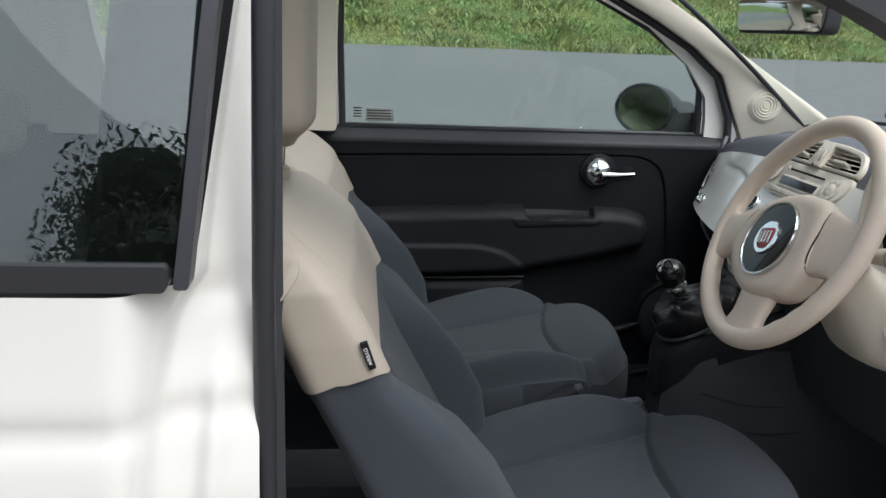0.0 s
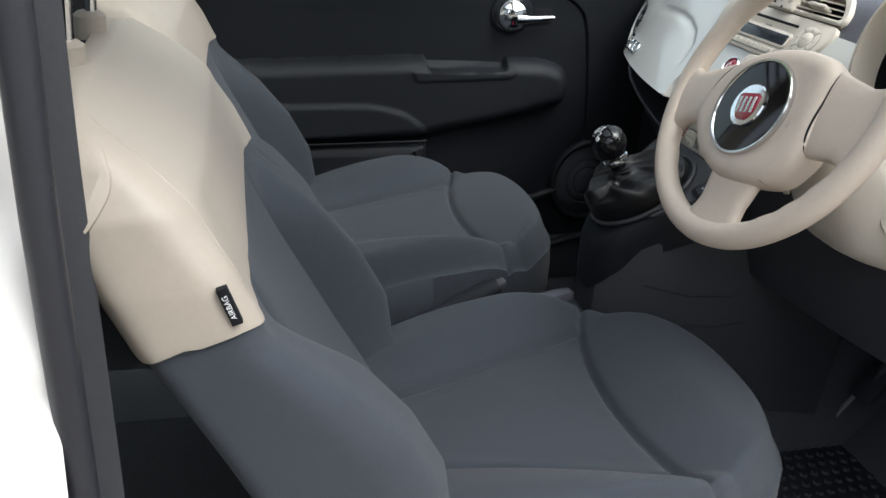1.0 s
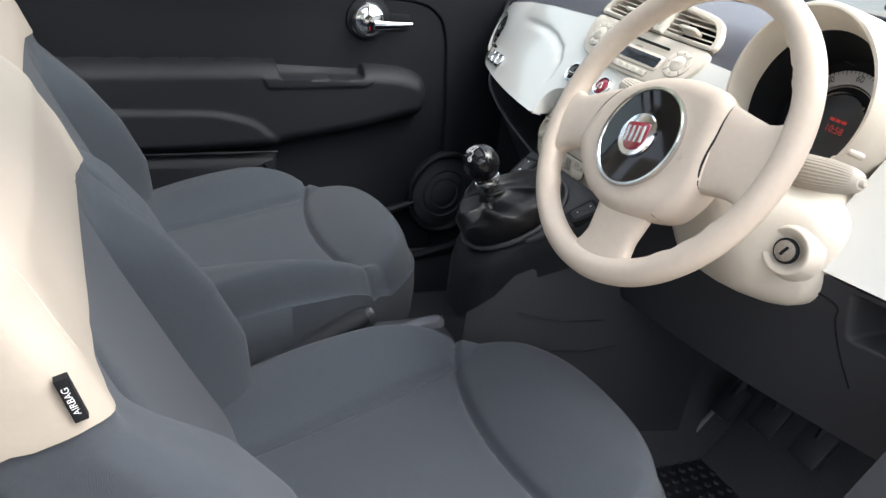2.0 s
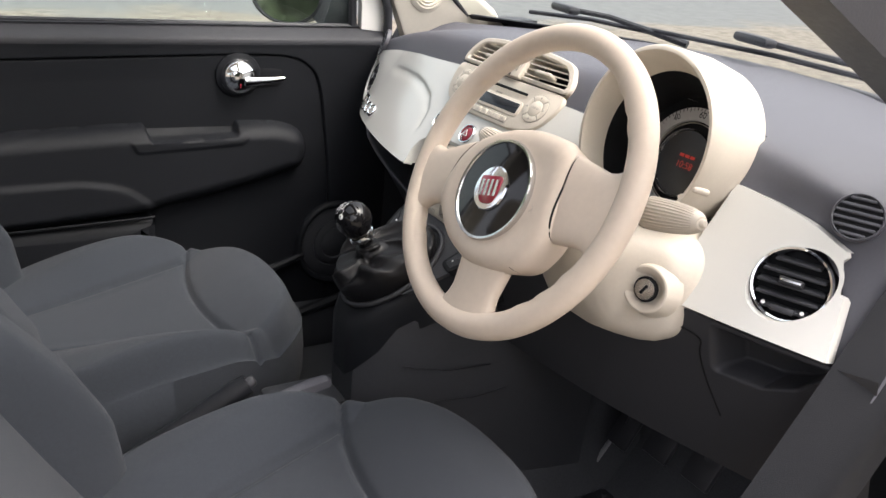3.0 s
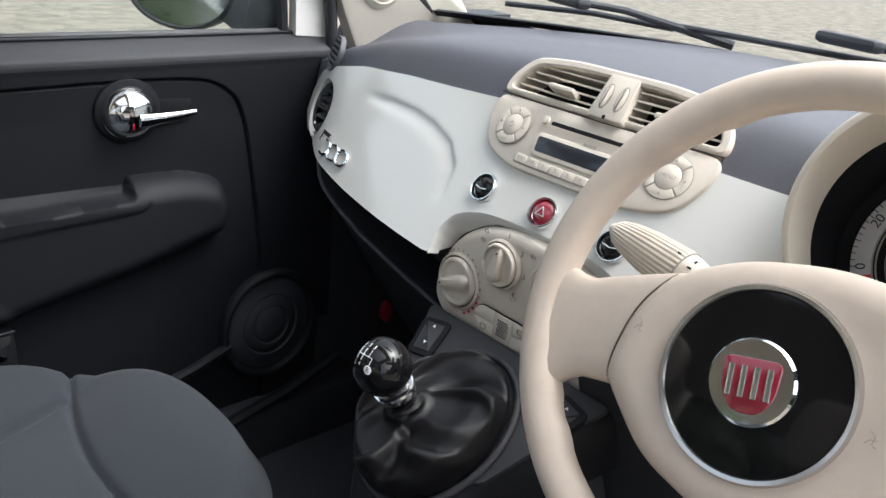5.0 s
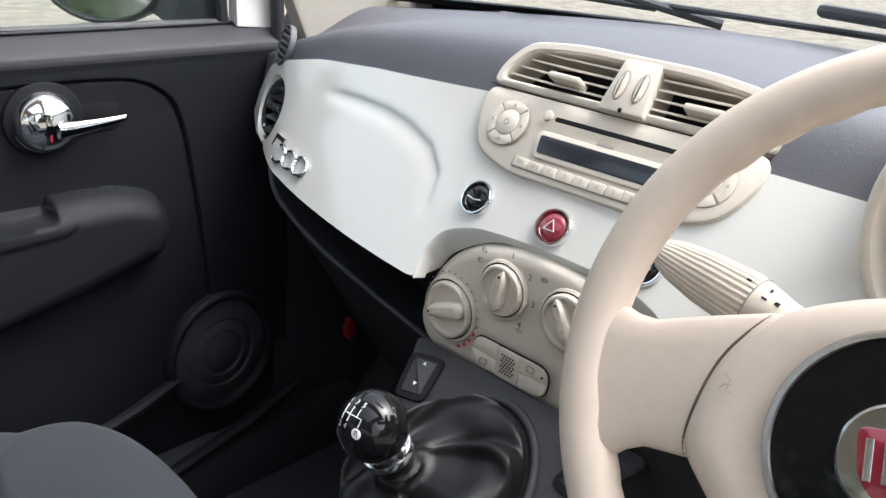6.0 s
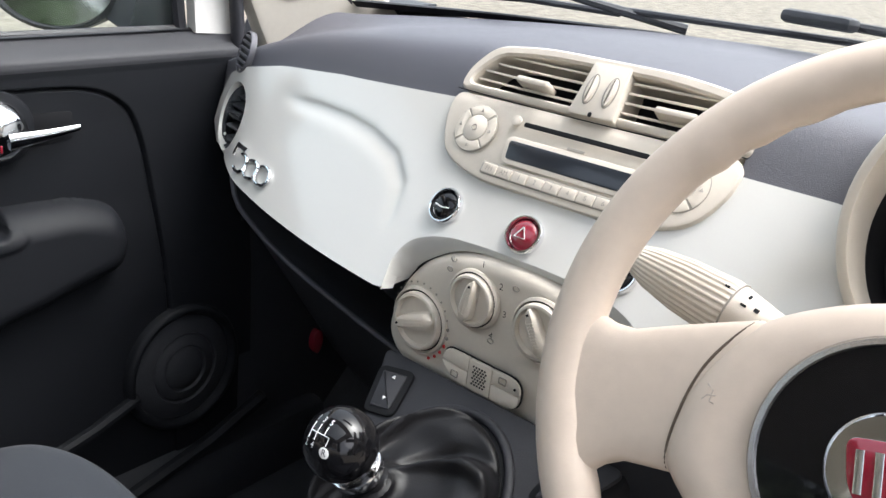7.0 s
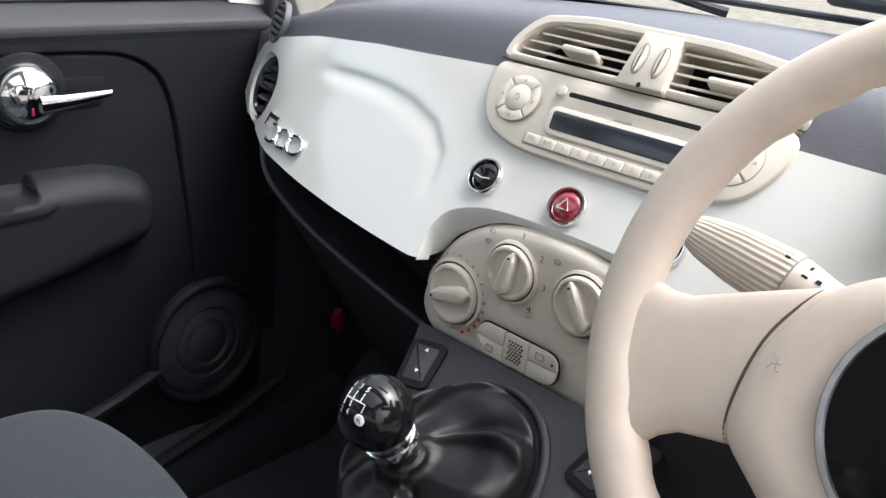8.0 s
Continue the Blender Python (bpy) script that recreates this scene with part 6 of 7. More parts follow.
rings = [hood_ring(*q) for q in prof]
loft(bm, rings, cap0=False, cap1=False)
part("hood", bm, M_CREAM, cl, "cream cluster hood", 60)
bm = bmesh.new()
loft(bm, [hood_ring(0.094, 0.072, 0), hood_ring(0.090, 0.04, 0), hood_ring(0.086, 0.004, 0), hood_ring(0.074, 0.003, 0), hood_ring(0.001, 0.003, 0)], cap0=False)
part("dial_plate", bm, M_INK, cl, "black dial plate", 60)
M_DIAL = mat("dial_ring", (0.42, 0.42, 0.42), 0.5, 0, 80, 0.05, 0)
bm = bmesh.new()
ring_pad(bm, GS, oval(0, 0, 0.073, 0.073, 64), oval(0, 0, 0.056, 0.056, 64), 0.003, 0.0075, 0.003, 0.0006)
dr = part("number_ring", bm, M_DIAL, cl, "pale number ring")
for k in range(7):
    t = math.radians(200 - 37 * k)
    text("number", str(20 * k), GS, 0.0640 * math.cos(t), 0.0640 * math.sin(t), 0.0115, M_INK, dr, 0.0080, t - math.pi / 2)
bm = bmesh.new()
for k in range(49):
    t = math.radians(200 - 37 * k / 8)
    r0 = 0.0690 if k % 4 else 0.0675
    box(bm, GS((r0 + 0.0725) / 2 * math.cos(t), (r0 + 0.0725) / 2 * math.sin(t), 0.0077), (0.0726 - r0, 0.0007, 0.0006), 0, Matrix((GU, GV, GN)).transposed() @ Euler((0, 0, t)).to_matrix())
part("tick_marks", bm, M_INK, dr)
bm = bmesh.new()
box(bm, GS(0.0645 * math.cos(radians(208)), 0.0645 * math.sin(radians(208)), 0.0078), (0.016, 0.0026, 0.0008), 0, Matrix((GU, GV, GN)).transposed() @ Euler((0, 0, radians(208))).to_matrix())
part("needle", bm, M_REDINK, dr, "red needle")
bm = bmesh.new()
lathe(bm, GC + GN * 0.004, GN, [(0.0450, 0.0), (0.0450, 0.006), (0.0435, 0.0075), (0.0425, 0.006), (0.0420, 0.001), (0.0415, -0.003)], 56)
part("inner_ring", bm, M_SILVER, cl, "silver inner ring")
bm = bmesh.new()
lathe(bm, GC + GN * 0.004, GN, [(0.043, 0.0), (0.043, 0.002), (0.001, 0.0025)], 48)
ds = part("display", bm, M_SCREEN, cl, "dark round display")
text("clock_digits", "10:58", GS, 0.003, -0.002, 0.0125, M_LED, ds, 0.0072)
for k in range(3):
    bm = bmesh.new()
    pad(bm, GS, [(-0.010 + 0.009 * k, 0.008), (-0.003 + 0.009 * k, 0.008), (-0.003 + 0.009 * k, 0.012), (-0.010 + 0.009 * k, 0.012)], 0.0066, 0.0072, 0.0001)
    part("display_bar", bm, M_LED, ds)
bm = bmesh.new()
ring_pad(bm, GS, oval(0, 0, 0.054, 0.054, 64), oval(0, 0, 0.0530, 0.0530, 64), 0.003, 0.0055, 0.003, 0.0002)
part("scale_line", bm, M_GREYINK, cl)
for s in (0, 1):
    bm = bmesh.new()
    p = V(0.1956, -0.4205, 0.890) + GU * (-0.012 * s) + GV * (-0.014 * s) - GN * 0.004
    lathe(bm, p, GN, [(0.0042, -0.02), (0.0042, 0.004), (0.003, 0.006), (0.001, 0.0065)], 14)
    part("trip_button", bm, M_CREAM, cl)

# ---- steering column ----
col = thing("steering_column", (0.17, -0.33, 0.69), "cream plastic column shroud with the ignition lock", "steering column")
bm = bmesh.new()
rings = []
for x, cy, cz, w, hgt in ((0.060, -0.305, 0.850, 0.040, 0.030), (0.085, -0.307, 0.838, 0.050, 0.042), (0.115, -0.311, 0.800, 0.062, 0.070), (0.140, -0.316, 0.768, 0.076, 0.076), (0.160, -0.320, 0.758, 0.086, 0.074), (0.173, -0.331, 0.757, 0.102, 0.073), (0.185, -0.335, 0.757, 0.107, 0.073), (0.21, -0.336, 0.758, 0.109, 0.073), (0.26, -0.336, 0.76, 0.109, 0.072)):
    rings.append([V(x + 0.25 * max(0, -(hgt * math.sin(q))) * 0.4, cy + w * math.copysign(abs(math.cos(q)) ** 0.6, math.cos(q)), cz + hgt * math.copysign(abs(math.sin(q)) ** 0.7, math.sin(q))) for q in (2 * math.pi * i / 48 for i in range(48))])
loft(bm, rings)
part("shroud", bm, M_CREAM, col, "cream column shroud", 60)
kc, kn_ = V(0.158, -0.416, 0.7700), V(-0.95, -0.25, 0.2).normalized()
bm = bmesh.new()
lathe(bm, kc, kn_, [(0.036, -0.02), (0.0300, -0.002), (0.0280, 0.004), (0.0262, 0.0050), (0.0240, 0.0045), (0.0165, -0.003), (0.014, -0.006)], 36)
part("lock_surround", bm, M_CREAM, col)
bm = bmesh.new()
lathe(bm, kc, kn_, [(0.0130, -0.004), (0.0130, 0.004), (0.0120, 0.007), (0.001, 0.0075)], 30)
lk = part("ignition_lock", bm, M_SILVER, col, "satin metal ignition lock")
bm = bmesh.new()
u, v, n = frame_of(kn_)
lathe(bm, kc, kn_, [(0.0150, 0.0005), (0.0150, 0.0035), (0.0130, 0.0035), (0.0130, 0.0005)], 30)
part("lock_gap", bm, M_INK, lk)
bm = bmesh.new()
box(bm, kc + n * 0.0078, (0.0032, 0.0125, 0.002), 0.0005, Matrix((u, v, n)).transposed() @ Euler((0, 0, -0.5)).to_matrix())
part("key_slot", bm, M_INK, lk)
bm = bmesh.new()
lathe(bm, (0.125, -0.245, 0.742), (-0.9, 0.1, -0.35), [(0.010, 0.0), (0.009, 0.004), (0.005, 0.003), (0.001, 0.002)], 18)
part("screw_cover", bm, M_CREAM, col)


def stalk(name, p0, p1, r0, r1, label):
    p0, p1 = V(*p0), V(*p1)
    t = thing(name, p0, label, "control stalk", "control stalks")
    d = (p1 - p0)
    bm = bmesh.new()
    rings = []
    n = 112
    for k, (s, f) in enumerate(((0.0, 0.55), (0.25, 0.75), (0.42, 1.0), (0.46, 1.04), (0.7, 1.02), (0.88, 0.86), (0.96, 0.70), (1.0, 0.45))):
        r = (r0 + (r1 - r0) * s) * f
        u, v, _ = frame_of(d)
        c = p0 + d * s
        rib = 0.035 if s > 0.43 and s < 0.95 else 0.0
        rings.append([c + (u * math.cos(q) + v * math.sin(q)) * (r * (1 + rib * (1 if (i // 2) % 2 else -1))) for i, q in enumerate(2 * math.pi * i / n for i in range(n))])
    loft(bm, rings)
    part("grip", bm, M_CREAM, t, angle=25)
    bm = bmesh.new()
    lathe(bm, p1, d, [(0.0045, -0.004), (0.0045, 0.003), (0.003, 0.005), (0.001, 0.005)], 14)
    part("end_button", bm, M_CREAM, t)
    bm = bmesh.new()
    u, v, _ = frame_of(d)
    c, r = p0 + d * 0.42, (r0 + (r1 - r0) * 0.42) * 1.03
    tube(bm, [c + (u * math.cos(q) + v * math.sin(q)) * r for q in (2 * math.pi * i / 24 for i in range(25))], 0.0006, 6)
    part("grip_gap", bm, M_GREYINK, t)
    if r0 > 0.02:
        for s, q, w, g in ((0.36, 0.9, 0.0035, 0.0012), (0.36, 1.35, 0.0015, 0.0030), (0.30, 1.0, 0.0030, 0.0025), (0.47, 1.2, 0.0030, 0.0010)):
            c, r = p0 + d * s, (r0 + (r1 - r0) * s) * interp([0.25, 0.42, 0.47], [0.75, 1.0, 1.045], s)
            nn = (-u * math.cos(q) + v * math.sin(q)) if u.x > 0 else (u * math.cos(q) + v * math.sin(q))
            bm = bmesh.new()
            box(bm, c + nn * r, (w, g, 0.0012), 0, Matrix((d.normalized(), nn.cross(d.normalized()), nn)).transposed())
            part("printed_mark", bm, M_INK, t)


stalk("wiper_stalk", (0.125, -0.375, 0.862), (0.116, -0.508, 0.889), 0.018, 0.0155, "cream ribbed wiper stalk beside the steering column")
stalk("indicator_stalk", (0.100, -0.245, 0.862), (0.111, -0.120, 0.880), 0.0205, 0.0150, "cream ribbed indicator stalk beside the steering column")


# ---- centre console ----
CONSOLE_Y = -0.006


def con_z(x):
    return 0.610 + 0.66 * min(x, 0.125)


con = thing("centre_console", (0.05, 0, 0.3), "dark grey moulded centre console with window switches", "console")
bm = bmesh.new()
rings = []
for x, w, top in ((-0.034, 0.020, 0.558), (-0.029, 0.040, 0.574), (-0.015, 0.054, con_z(-0.015) - 0.006), (0.0, 0.062, con_z(0.0)), (0.05, 0.077, con_z(0.05)), (0.10, 0.108, con_z(0.10)), (0.125, 0.122, con_z(0.125)), (0.20, 0.126, con_z(0.15))):
    e = 0.012
    bot = top - 0.075
    w2 = w * 0.97
    rings.append([V(x, CONSOLE_Y - w2, bot), V(x, CONSOLE_Y - w, top - 0.035), V(x, CONSOLE_Y - w, top - e), V(x, CONSOLE_Y - w + e * 0.3, top - e * 0.3), V(x, CONSOLE_Y - w + e, top), V(x, CONSOLE_Y, top + 0.001), V(x, CONSOLE_Y + w - e, top), V(x, CONSOLE_Y + w - e * 0.3, top - e * 0.3), V(x, CONSOLE_Y + w, top - e), V(x, CONSOLE_Y + w, top - 0.035), V(x, CONSOLE_Y + w2, bot)])
loft(bm, rings)
part("body", bm, M_DOOR, con, "", 50)
bm = bmesh.new()
loft(bm, [[V(x, CONSOLE_Y + s * w, z) for s, z in ((-1, z0), (-1.04, z1 - 0.02), (-0.98, z1), (0.98, z1), (1.04, z1 - 0.02), (1, z0))] for x, w, z0, z1 in ((-0.028, 0.036, 0.28, 0.565), (0.0, 0.058, 0.25, 0.585), (0.10, 0.090, 0.2, 0.62), (0.25, 0.105, 0.2, 0.66), (0.40, 0.11, 0.2, 0.62))])
part("lower_body", bm, M_DARK, con)
bm = bmesh.new()
tube(bm, [(0.02, CONSOLE_Y - 0.1035, 0.53), (0.10, CONSOLE_Y - 0.1035, 0.505), (0.18, CONSOLE_Y - 0.1035, 0.50)], 0.0012, 6)
tube(bm, [(0.08, CONSOLE_Y - 0.1035, 0.455), (0.16, CONSOLE_Y - 0.1035, 0.445), (0.22, CONSOLE_Y - 0.1035, 0.45)], 0.0012, 6)
part("storage_net_edge", bm, M_RUBBER, con)


def CS(a, b, h=0.0):
    """On the sloping console top: a to the right, b forwards."""
    return V(0.10 + 0.835 * b - 0.55 * h, CONSOLE_Y - a, con_z(0.10) + 0.551 * b + 0.835 * h)


bm = bmesh.new()
pad(bm, CS, rounded([(-0.072, -0.085), (0.072, -0.085), (0.104, 0.0), (0.126, 0.046), (-0.126, 0.046), (-0.104, 0.0)], 0.01), -0.004, 0.0015, 0.001)
part("top_plate", bm, M_LOW, con, "grey console top plate")
for s in (-1, 1):
    o = [(s * 0.073, -0.008), (s * 0.100, -0.014), (s * 0.114, 0.027), (s * 0.081, 0.034)]
    o = rounded(o, 0.006, 4)
    t = thing("window_switch", CS(s * 0.0915, 0.012), "black rocker window switch set in the console", "switch", "window switches")
    bm = bmesh.new()
    pad(bm, CS, shrink(o, -0.002), -0.01, 0.0045, 0.001)
    part("surround", bm, M_INK, t)
    bm = bmesh.new()
    pad(bm, CS, shrink(o, 0.0035), 0.0, 0.0060, 0.002)
    rk = part("rocker", bm, M_LOW, t)
    for k, q in ((0.022, 1), (0.002, -1)):
        bm = bmesh.new()
        c = s * (0.0915 + 0.0025 * q)
        pad(bm, CS, [(c - 0.0020, k - 0.0011 * q), (c + 0.0020, k - 0.0011 * q), (c, k + 0.0022 * q)], 0.006, 0.0068, 0.0001)
        part("arrow", bm, M_WHITEINK, rk)

# gear lever with its gaiter
gear = thing("gear_lever", (0.05, 0, 0.6), "gloss black gear knob over a black leather gaiter", "gear lever")
KC = V(-0.0096, 0.0204, 0.7182)
AX = V(-0.46, 0.11, 0.88).normalized()
bc0 = V(0.054, -0.004, con_z(0.056) + 0.002)
GX, GZ = V(0.835, 0, 0.551), V(-0.551, 0, 0.835)
LEVER = ((KC - bc0).dot(GZ) - 0.041) / AX.dot(GZ)  # down the lever to the leather
foot = KC - AX * LEVER - bc0  # where the lever comes out of the leather
foot = (foot.dot(GX), foot.y)


def gaiter(a, t):
    """Round the ring by a, from the ring (0) in to the lever (1): a slack bag, then a tight sleeve up to the collar."""
    sleeve = smooth(0.76, 0.80, t)
    up = max(0.0, t - 0.78) / 0.22
    t = min(1.0, t / 0.80)
    r = interp([0, 0.06, 0.16, 0.30, 0.50, 0.70, 0.85, 1], [0.98, 1.04, 1.04, 0.98, 0.82, 0.56, 0.36, 0.26], t)
    h = interp([0, 0.06, 0.16, 0.30, 0.50, 0.70, 0.85, 1], [-0.004, 0.012, 0.027, 0.039, 0.045, 0.040, 0.035, 0.037], t)
    w = math.sin(math.pi * min(1, t * 1.05)) ** 0.7
    crease = 0.0
    for c, twist, amp, wide in ((0.5, 1.6, 0.011, 0.16), (1.9, -1.2, 0.010, 0.20), (3.2, 1.4, 0.012, 0.15), (4.2, -0.9, 0.010, 0.18), (5.4, 1.1, 0.012, 0.14)):
        d = (a - c - twist * (t - 0.4) + math.pi) % (2 * math.pi) - math.pi
        crease += amp * (math.exp(-(d / wide) ** 2) - 0.6 * math.exp(-((d - 1.7 * wide) / (1.2 * wide)) ** 2))
    soft = 0.004 * noise.noise((2 * math.cos(a), 2 * math.sin(a), 3 * t + 7))
    k = smooth(0.2, 1.0, t)
    x, y = foot[0] * k + 0.081 * r * math.cos(a) - 0.010 * (1 - k), foot[1] * k + 0.064 * r * math.sin(a)
    bag = bc0 + GX * x + V(0, 1, 0) * y + GZ * (h * (1 - 0.55 * max(0.0, math.cos(a)) * smooth(1.0, 0.6, t)) + (crease + soft) * w)
    out = bag - (KC - AX * 0.10)
    out -= AX * out.dot(AX)
    ring = out.normalized() * (0.0185 - 0.003 * up + 0.0016 * math.sin(5 * a + 9 * up))
    return bag.lerp(KC - AX * (LEVER + (0.046 - LEVER) * up) + ring, sleeve)


bm = bmesh.new()
loft(bm, [[gaiter(2 * math.pi * i / 128, k / 36) for i in range(128)] for k in range(37)], cap0=False)
part("gaiter", bm, M_LEATHER, gear, "creased black leather gaiter", 75)
# shadow of the hollow round the gaiter, laid on as a flat black oval
bm = bmesh.new()
pad(bm, lambda a, b, h=0.0: bc0 + GX * a + V(0, b, 0) + GZ * h, oval(-0.006, 0, 0.088, 0.069, 48), -0.006, 0.0012, 0.0006)
part("gaiter_well_shade", bm, M_INK, gear)
bm = bmesh.new()
rim = [bc0 + GX * (0.0885 * math.cos(a) - 0.006) + V(0, 0.0695 * math.sin(a), 0) + GZ * 0.001 for a in (2 * math.pi * i / 64 for i in range(64))]
loft(bm, [circle(rim[i % 64], rim[(i + 1) % 64] - rim[i - 1], 0.0042, 8, GZ) for i in range(65)], cap0=False, cap1=False)
part("gaiter_rim", bm, M_LOW, gear, "dark plastic rim round the gaiter", 60)
bm = bmesh.new()
lathe(bm, KC - AX * 0.075, AX, [(0.0145, -0.085), (0.0135, 0.0), (0.0120, 0.035), (0.0125, 0.050)], 24)
part("shaft", bm, M_GLOSS, gear)
bm = bmesh.new()
lathe(bm, KC, AX, [(0.0135, -0.0375), (0.0185, -0.0365), (0.0203, -0.0345), (0.0206, -0.0290), (0.0200, -0.0265), (0.0165, -0.0255)], 32)
part("collar", bm, M_CHROME, gear, "chrome collar")
bm = bmesh.new()
lathe(bm, KC, AX, [(0.0165, -0.0275), (0.0205, -0.0200)] + [(0.0277 * math.cos(e), 0.0277 * math.sin(e)) for e in (radians(-38 + 128 * i / 20) for i in range(20))] + [(0.0005, 0.0277)], 40)
kb_ = part("knob", bm, M_GLOSS, gear, "gloss black ball knob", 60)


def ball(a, b, h=0.0):
    """On the knob's crown, facing back and up."""
    n = V(-0.78, 0.04, 0.70).normalized()
    r = 0.0279 + h
    d = V(0, -1, 0.10)
    d = (d - n * d.dot(n)).normalized()
    e = n.cross(d)
    p = n * math.sqrt(max(0, 1 - (a * a + b * b) / 0.0279 ** 2)) * 0.0279 + d * a + e * b
    return KC + p.normalized() * r


bm = bmesh.new()
for x in (-0.008, -0.0015, 0.005):
    tube(bm, [ball(x, -0.0055 if x < 0.004 else 0.0, 0), ball(x, 0.0, 0), ball(x, 0.0065, 0)], 0.0004, 6)
tube(bm, [ball(-0.008, 0, 0), ball(0, 0, 0), ball(0.005, 0, 0), ball(0.0092, 0, 0), ball(0.0092, -0.006, 0)], 0.0004, 6)
part("shift_pattern", bm, M_WHITEINK, kb_)
for lab, x, b in (("1", -0.008, 0.0098), ("3", -0.0015, 0.0098), ("5", 0.005, 0.0098), ("2", -0.008, -0.0090), ("4", -0.0015, -0.0090)):
    text("gear_number", lab, ball, x, b, 0.0058, M_WHITEINK, kb_, 0.0003)
bm = bmesh.new()
pad(bm, ball, oval(0.0092, -0.0105, 0.0036, 0.0036, 20), 0.0, 0.0003, 0.0001)
rd = part("reverse_disc", bm, M_WHITEINK, kb_)
text("gear_number", "R", ball, 0.0092, -0.0105, 0.0058, M_INK, kb_, 0.0006)

# handbrake
hb = thing("handbrake", (-0.36, -0.02, 0.33), "black plastic handbrake lever between the seats", "handbrake")
p0, p1 = V(-0.36, -0.020, 0.395), V(-0.186, -0.030, 0.503)
bm = bmesh.new()
tube(bm, [p0, p0.lerp(p1, 0.42), p0.lerp(p1, 0.45), p0.lerp(p1, 0.9), p1], [0.021, 0.0195, 0.0180, 0.0178, 0.0145], 18)
part("grip", bm, M_DOOR, hb)
bm = bmesh.new()
lathe(bm, p1, p1 - p0, [(0.0085, -0.004), (0.0085, 0.008), (0.006, 0.011), (0.001, 0.0115)], 16)
part("release_button", bm, M_LOW, hb)
bm = bmesh.new()
box(bm, (-0.37, -0.015, 0.36), (0.14, 0.07, 0.06), 0.015)
part("base", bm, M_RUBBER, hb)
tr = thing("tunnel_tray", (-0.06, 0.0, 0.33), "black plastic tray with a pale rim on the tunnel", "tray")
bm = bmesh.new()
box(bm, (-0.02, 0.02, 0.385), (0.24, 0.09, 0.10), 0.012)
part("body", bm, M_DARK, tr)
bm = bmesh.new()
loft(bm, [[V(x, -0.010 + w * c, z + g * e) for c, e in ((-1, -0.6), (-0.8, 0.8), (-0.4, 1), (0.4, 1), (0.8, 0.8), (1, -0.6), (0.6, -1), (-0.6, -1))] for x, z, w, g in ((-0.16, 0.446, 0.008, 0.006), (-0.12, 0.456, 0.011, 0.007), (-0.08, 0.464, 0.013, 0.008), (-0.056, 0.467, 0.012, 0.008), (-0.050, 0.466, 0.008, 0.005))])
part("rim", bm, M_DASH, tr)
bk = thing("belt_buckle", (-0.33, -0.055, 0.33), "black belt buckle with a red release", "buckle")
bm = bmesh.new()
box(bm, (-0.335, -0.048, 0.372), (0.06, 0.026, 0.03), 0.006, Euler((0, -0.5, 0)).to_matrix())
part("body", bm, M_DASH, bk)
bm = bmesh.new()
box(bm, (-0.318, -0.048, 0.386), (0.026, 0.018, 0.012), 0.002, Euler((0, -0.5, 0)).to_matrix())
part("release", bm, M_REDINK, bk, "red release button")

# pedals, mat, footwell
for y, z, w, nm in ((-0.250, 0.372, 0.055, "brake_pedal"), (-0.338, 0.380, 0.055, "clutch_pedal"), (-0.165, 0.34, 0.045, "accelerator_pedal")):
    t = thing(nm, (0.46, y, 0.2), "black rubber foot pedal on a steel arm", "pedal", "foot pedals")
    bm = bmesh.new()
    box(bm, (0.45, y, z), (0.012, w, 0.065), 0.004, Euler((0, 0.55, 0)).to_matrix())
    part("pad", bm, M_RUBBER, t)
    bm = bmesh.new()
    tube(bm, [(0.455, y, z + 0.01), (0.50, y + 0.005, z + 0.10), (0.50, y + 0.01, z + 0.26)], 0.007, 8)
    part("arm", bm, M_DARK, t)
rod = thing("footwell_cable", (0.40, -0.09, 0.17), "thin grey cable conduit down the footwell side", "cable")
bm = bmesh.new()
tube(bm, [(0.418, -0.099, 0.168), (0.460, -0.122, 0.280), (0.500, -0.143, 0.388)], [0.0050, 0.0042, 0.0034], 8)
part("conduit", bm, mat("grey_conduit", (0.20, 0.20, 0.205), 0.4), rod)
bm = bmesh.new()
tube(bm, [(0.408, -0.086, 0.186), (0.427, -0.086, 0.243), (0.447, -0.085, 0.299)], 0.0016, 6)
part("thin_cable", bm, M_LOW, rod)
plug = thing("side_plug", (0.495, 0.632, 0.352), "small red plastic plug on the footwell side panel", "plug")
bm = bmesh.new()
pad(bm, lambda a, b, h=0.0: V(a, 0.632 - h, b), oval(0.495, 0.371, 0.0130, 0.0235, 28), -0.002, 0.012, 0.005)
part("cap", bm, M_RED, plug)
fm = thing("floor_mat", (0.25, -0.32, 0.17), "black studded rubber mat in the driver's footwell", "mat")
bm = bmesh.new()
box(bm, (0.23, -0.33, 0.176), (0.50, 0.46, 0.012), 0.005)
part("mat_sheet", bm, M_RUBBER, fm)
verts, faces = [], []
for i in range(22):
    for j in range(20):
        x, y, r = 0.0 + 0.0215 * i + (0.0107 if j % 2 else 0), -0.55 + 0.0225 * j, 0.0075
        b = len(verts)
        verts += [(x + r * math.cos(k * math.pi / 3), y + r * math.sin(k * math.pi / 3), 0.181) for k in range(6)]
        verts += [(x + r * 0.6 * math.cos(k * math.pi / 3), y + r * 0.6 * math.sin(k * math.pi / 3), 0.186) for k in range(6)]
        faces += [(b + k, b + (k + 1) % 6, b + 6 + (k + 1) % 6, b + 6 + k) for k in range(6)] + [tuple(b + 6 + k for k in range(6))]
me = bpy.data.meshes.new("mat_studs")
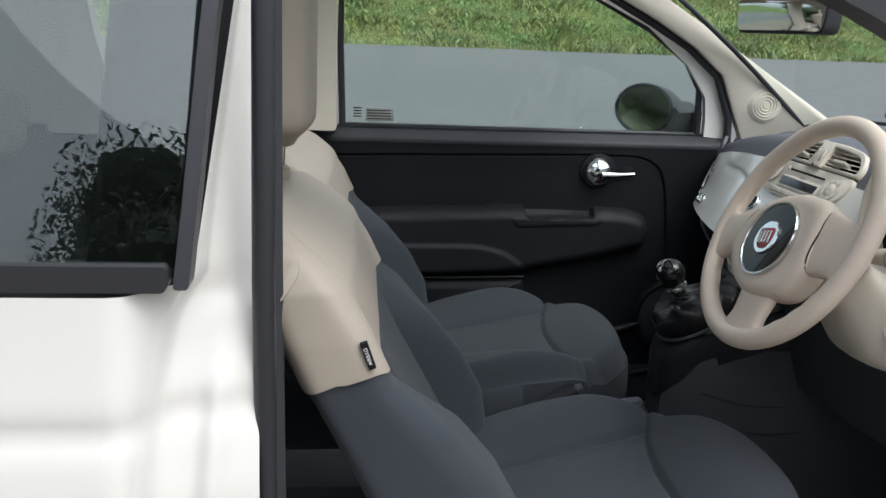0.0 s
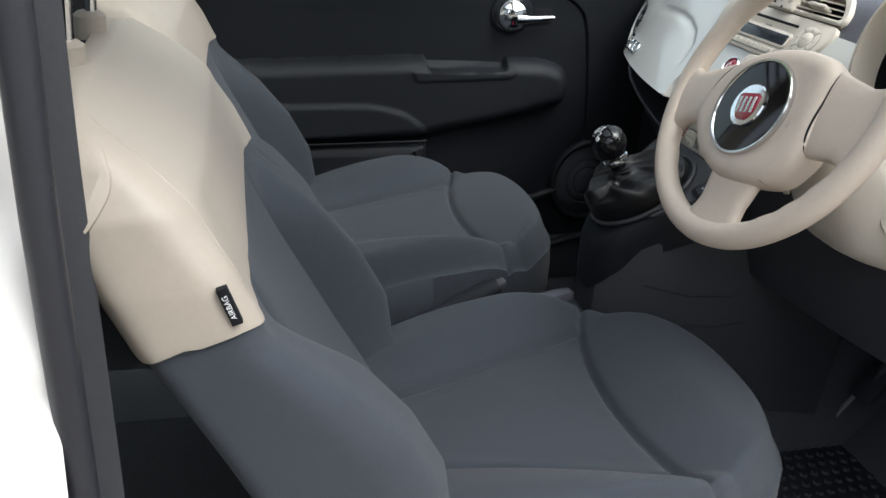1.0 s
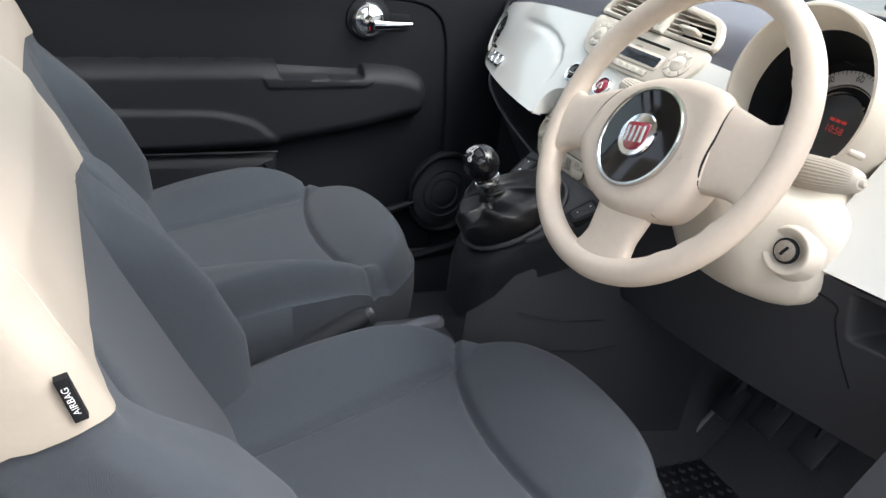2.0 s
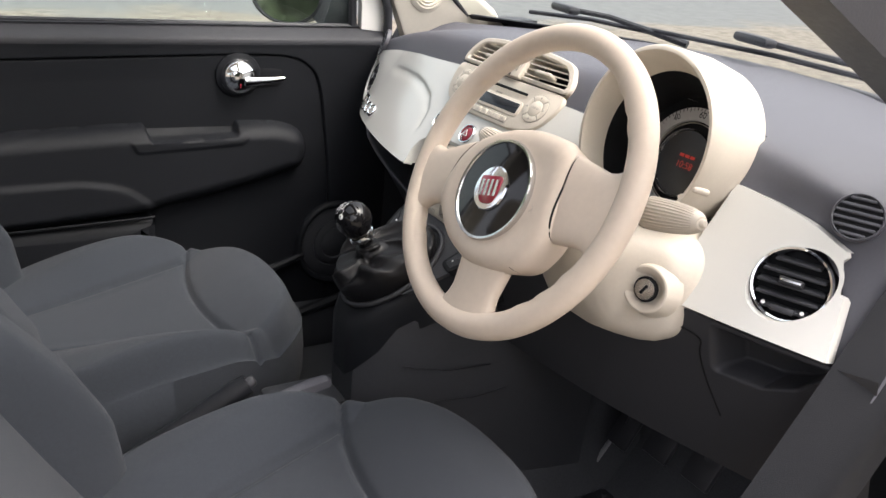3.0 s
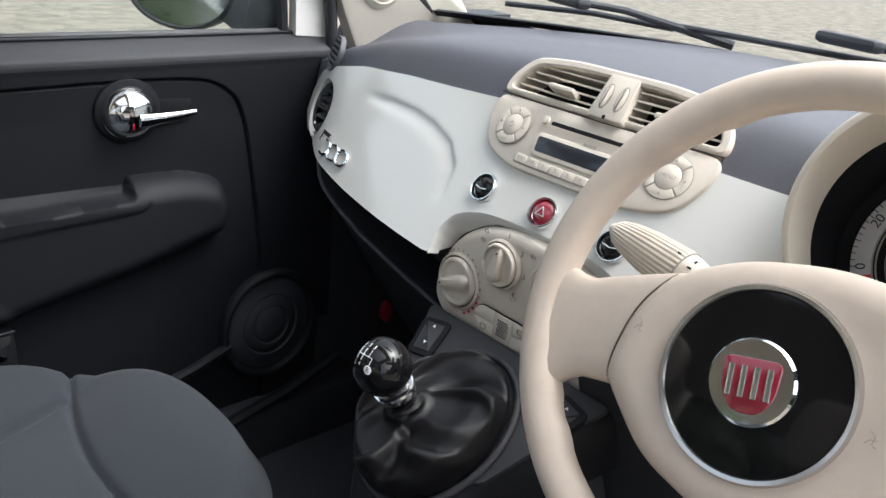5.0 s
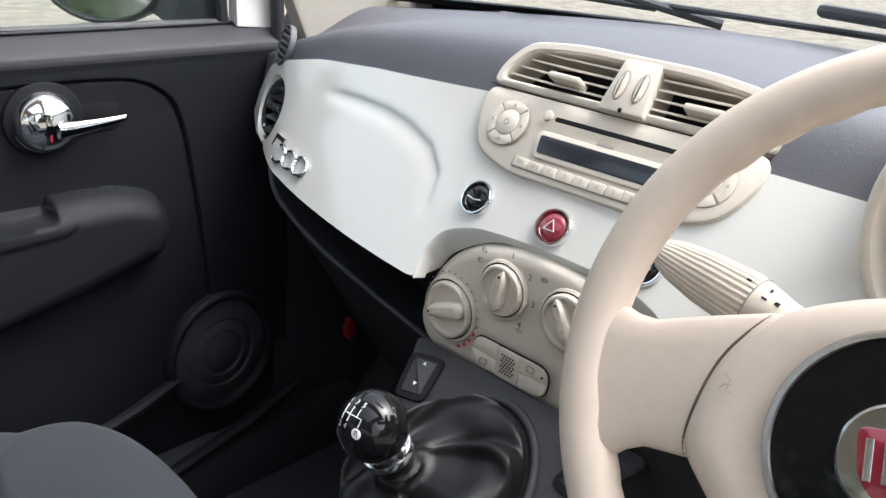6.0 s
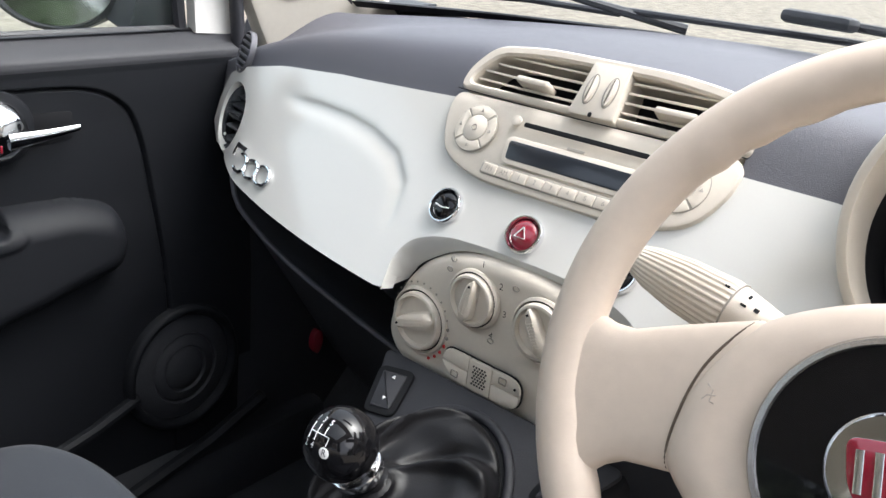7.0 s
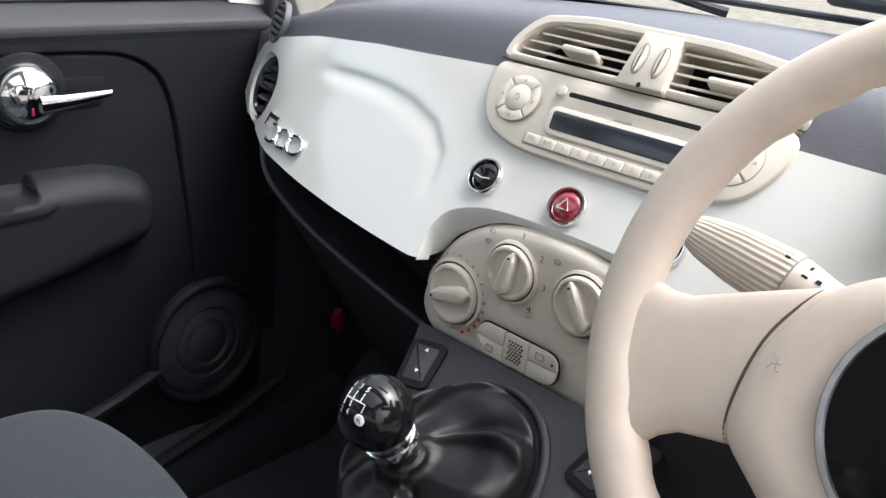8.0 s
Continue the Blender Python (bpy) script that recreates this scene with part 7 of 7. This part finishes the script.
me.from_pydata(verts, [], faces)
me.materials.append(M_RUBBER)
st_ = new("mat_studs", me)
st_.parent, st_.matrix_parent_inverse = fm, Matrix.Translation(fm.location).inverted()
tagged(st_, kind="stuff")
lf = thing("leaflet", (-0.66, 0.16, 0.20), "red and white printed leaflet on the rear floor", "leaflet")
ls = plane_surf((-0.665, 0.16, 0.20), (1, 0.1, 0), (-0.1, 1, 0.25))
bm = bmesh.new()
pad(bm, ls, [(-0.07, -0.09), (0.07, -0.09), (0.07, 0.09), (-0.07, 0.09)], -0.03, 0.002, 0.0005)
part("sheet", bm, M_WHITEINK, lf)
bm = bmesh.new()
for k in range(4):
    pad(bm, ls, [(-0.055, -0.06 + 0.035 * k), (0.05 - 0.02 * (k % 2), -0.06 + 0.035 * k), (0.05 - 0.02 * (k % 2), -0.042 + 0.035 * k), (-0.055, -0.042 + 0.035 * k)], 0.002, 0.003, 0.0003)
part("print", bm, M_REDINK, lf, "red print")

# demister grilles on the dash ends
for s, y in ((1, 0.556), (-1, -0.5415)):
    p = FP(y, (z_top(y) + z_crest(y)) / 2 + 0.008 if s > 0 else 0.886, 0.0005)
    n = V(-1, 0.8 * (y - CY), tilt(y)).normalized()
    t = thing("demister_vent", p, "small slotted grey demister grille on the dashboard end", "air vent", "demister grilles")
    u, v, n = frame_of(n)
    bm = bmesh.new()
    lathe(bm, p, n, [(0.0275, -0.006), (0.0275, 0.0012), (0.0262, 0.0022), (0.0250, 0.0012), (0.0245, -0.002)], 32)
    part("surround", bm, M_DASH, t)
    bm = bmesh.new()
    lathe(bm, p, n, [(0.0248, -0.006), (0.0248, -0.001), (0.001, -0.001)], 28)
    part("opening", bm, M_INK, t)
    for k in range(6):
        d = (-2.5 + k) * 0.0082
        w = math.sqrt(max(1e-5, 0.0245 ** 2 - d * d))
        bm = bmesh.new()
        box(bm, p + v * d + n * 0.0004, (2 * w, 0.0036, 0.003), 0.0008, Matrix((u, v, n)).transposed())
        part("bar", bm, M_DASH, t)
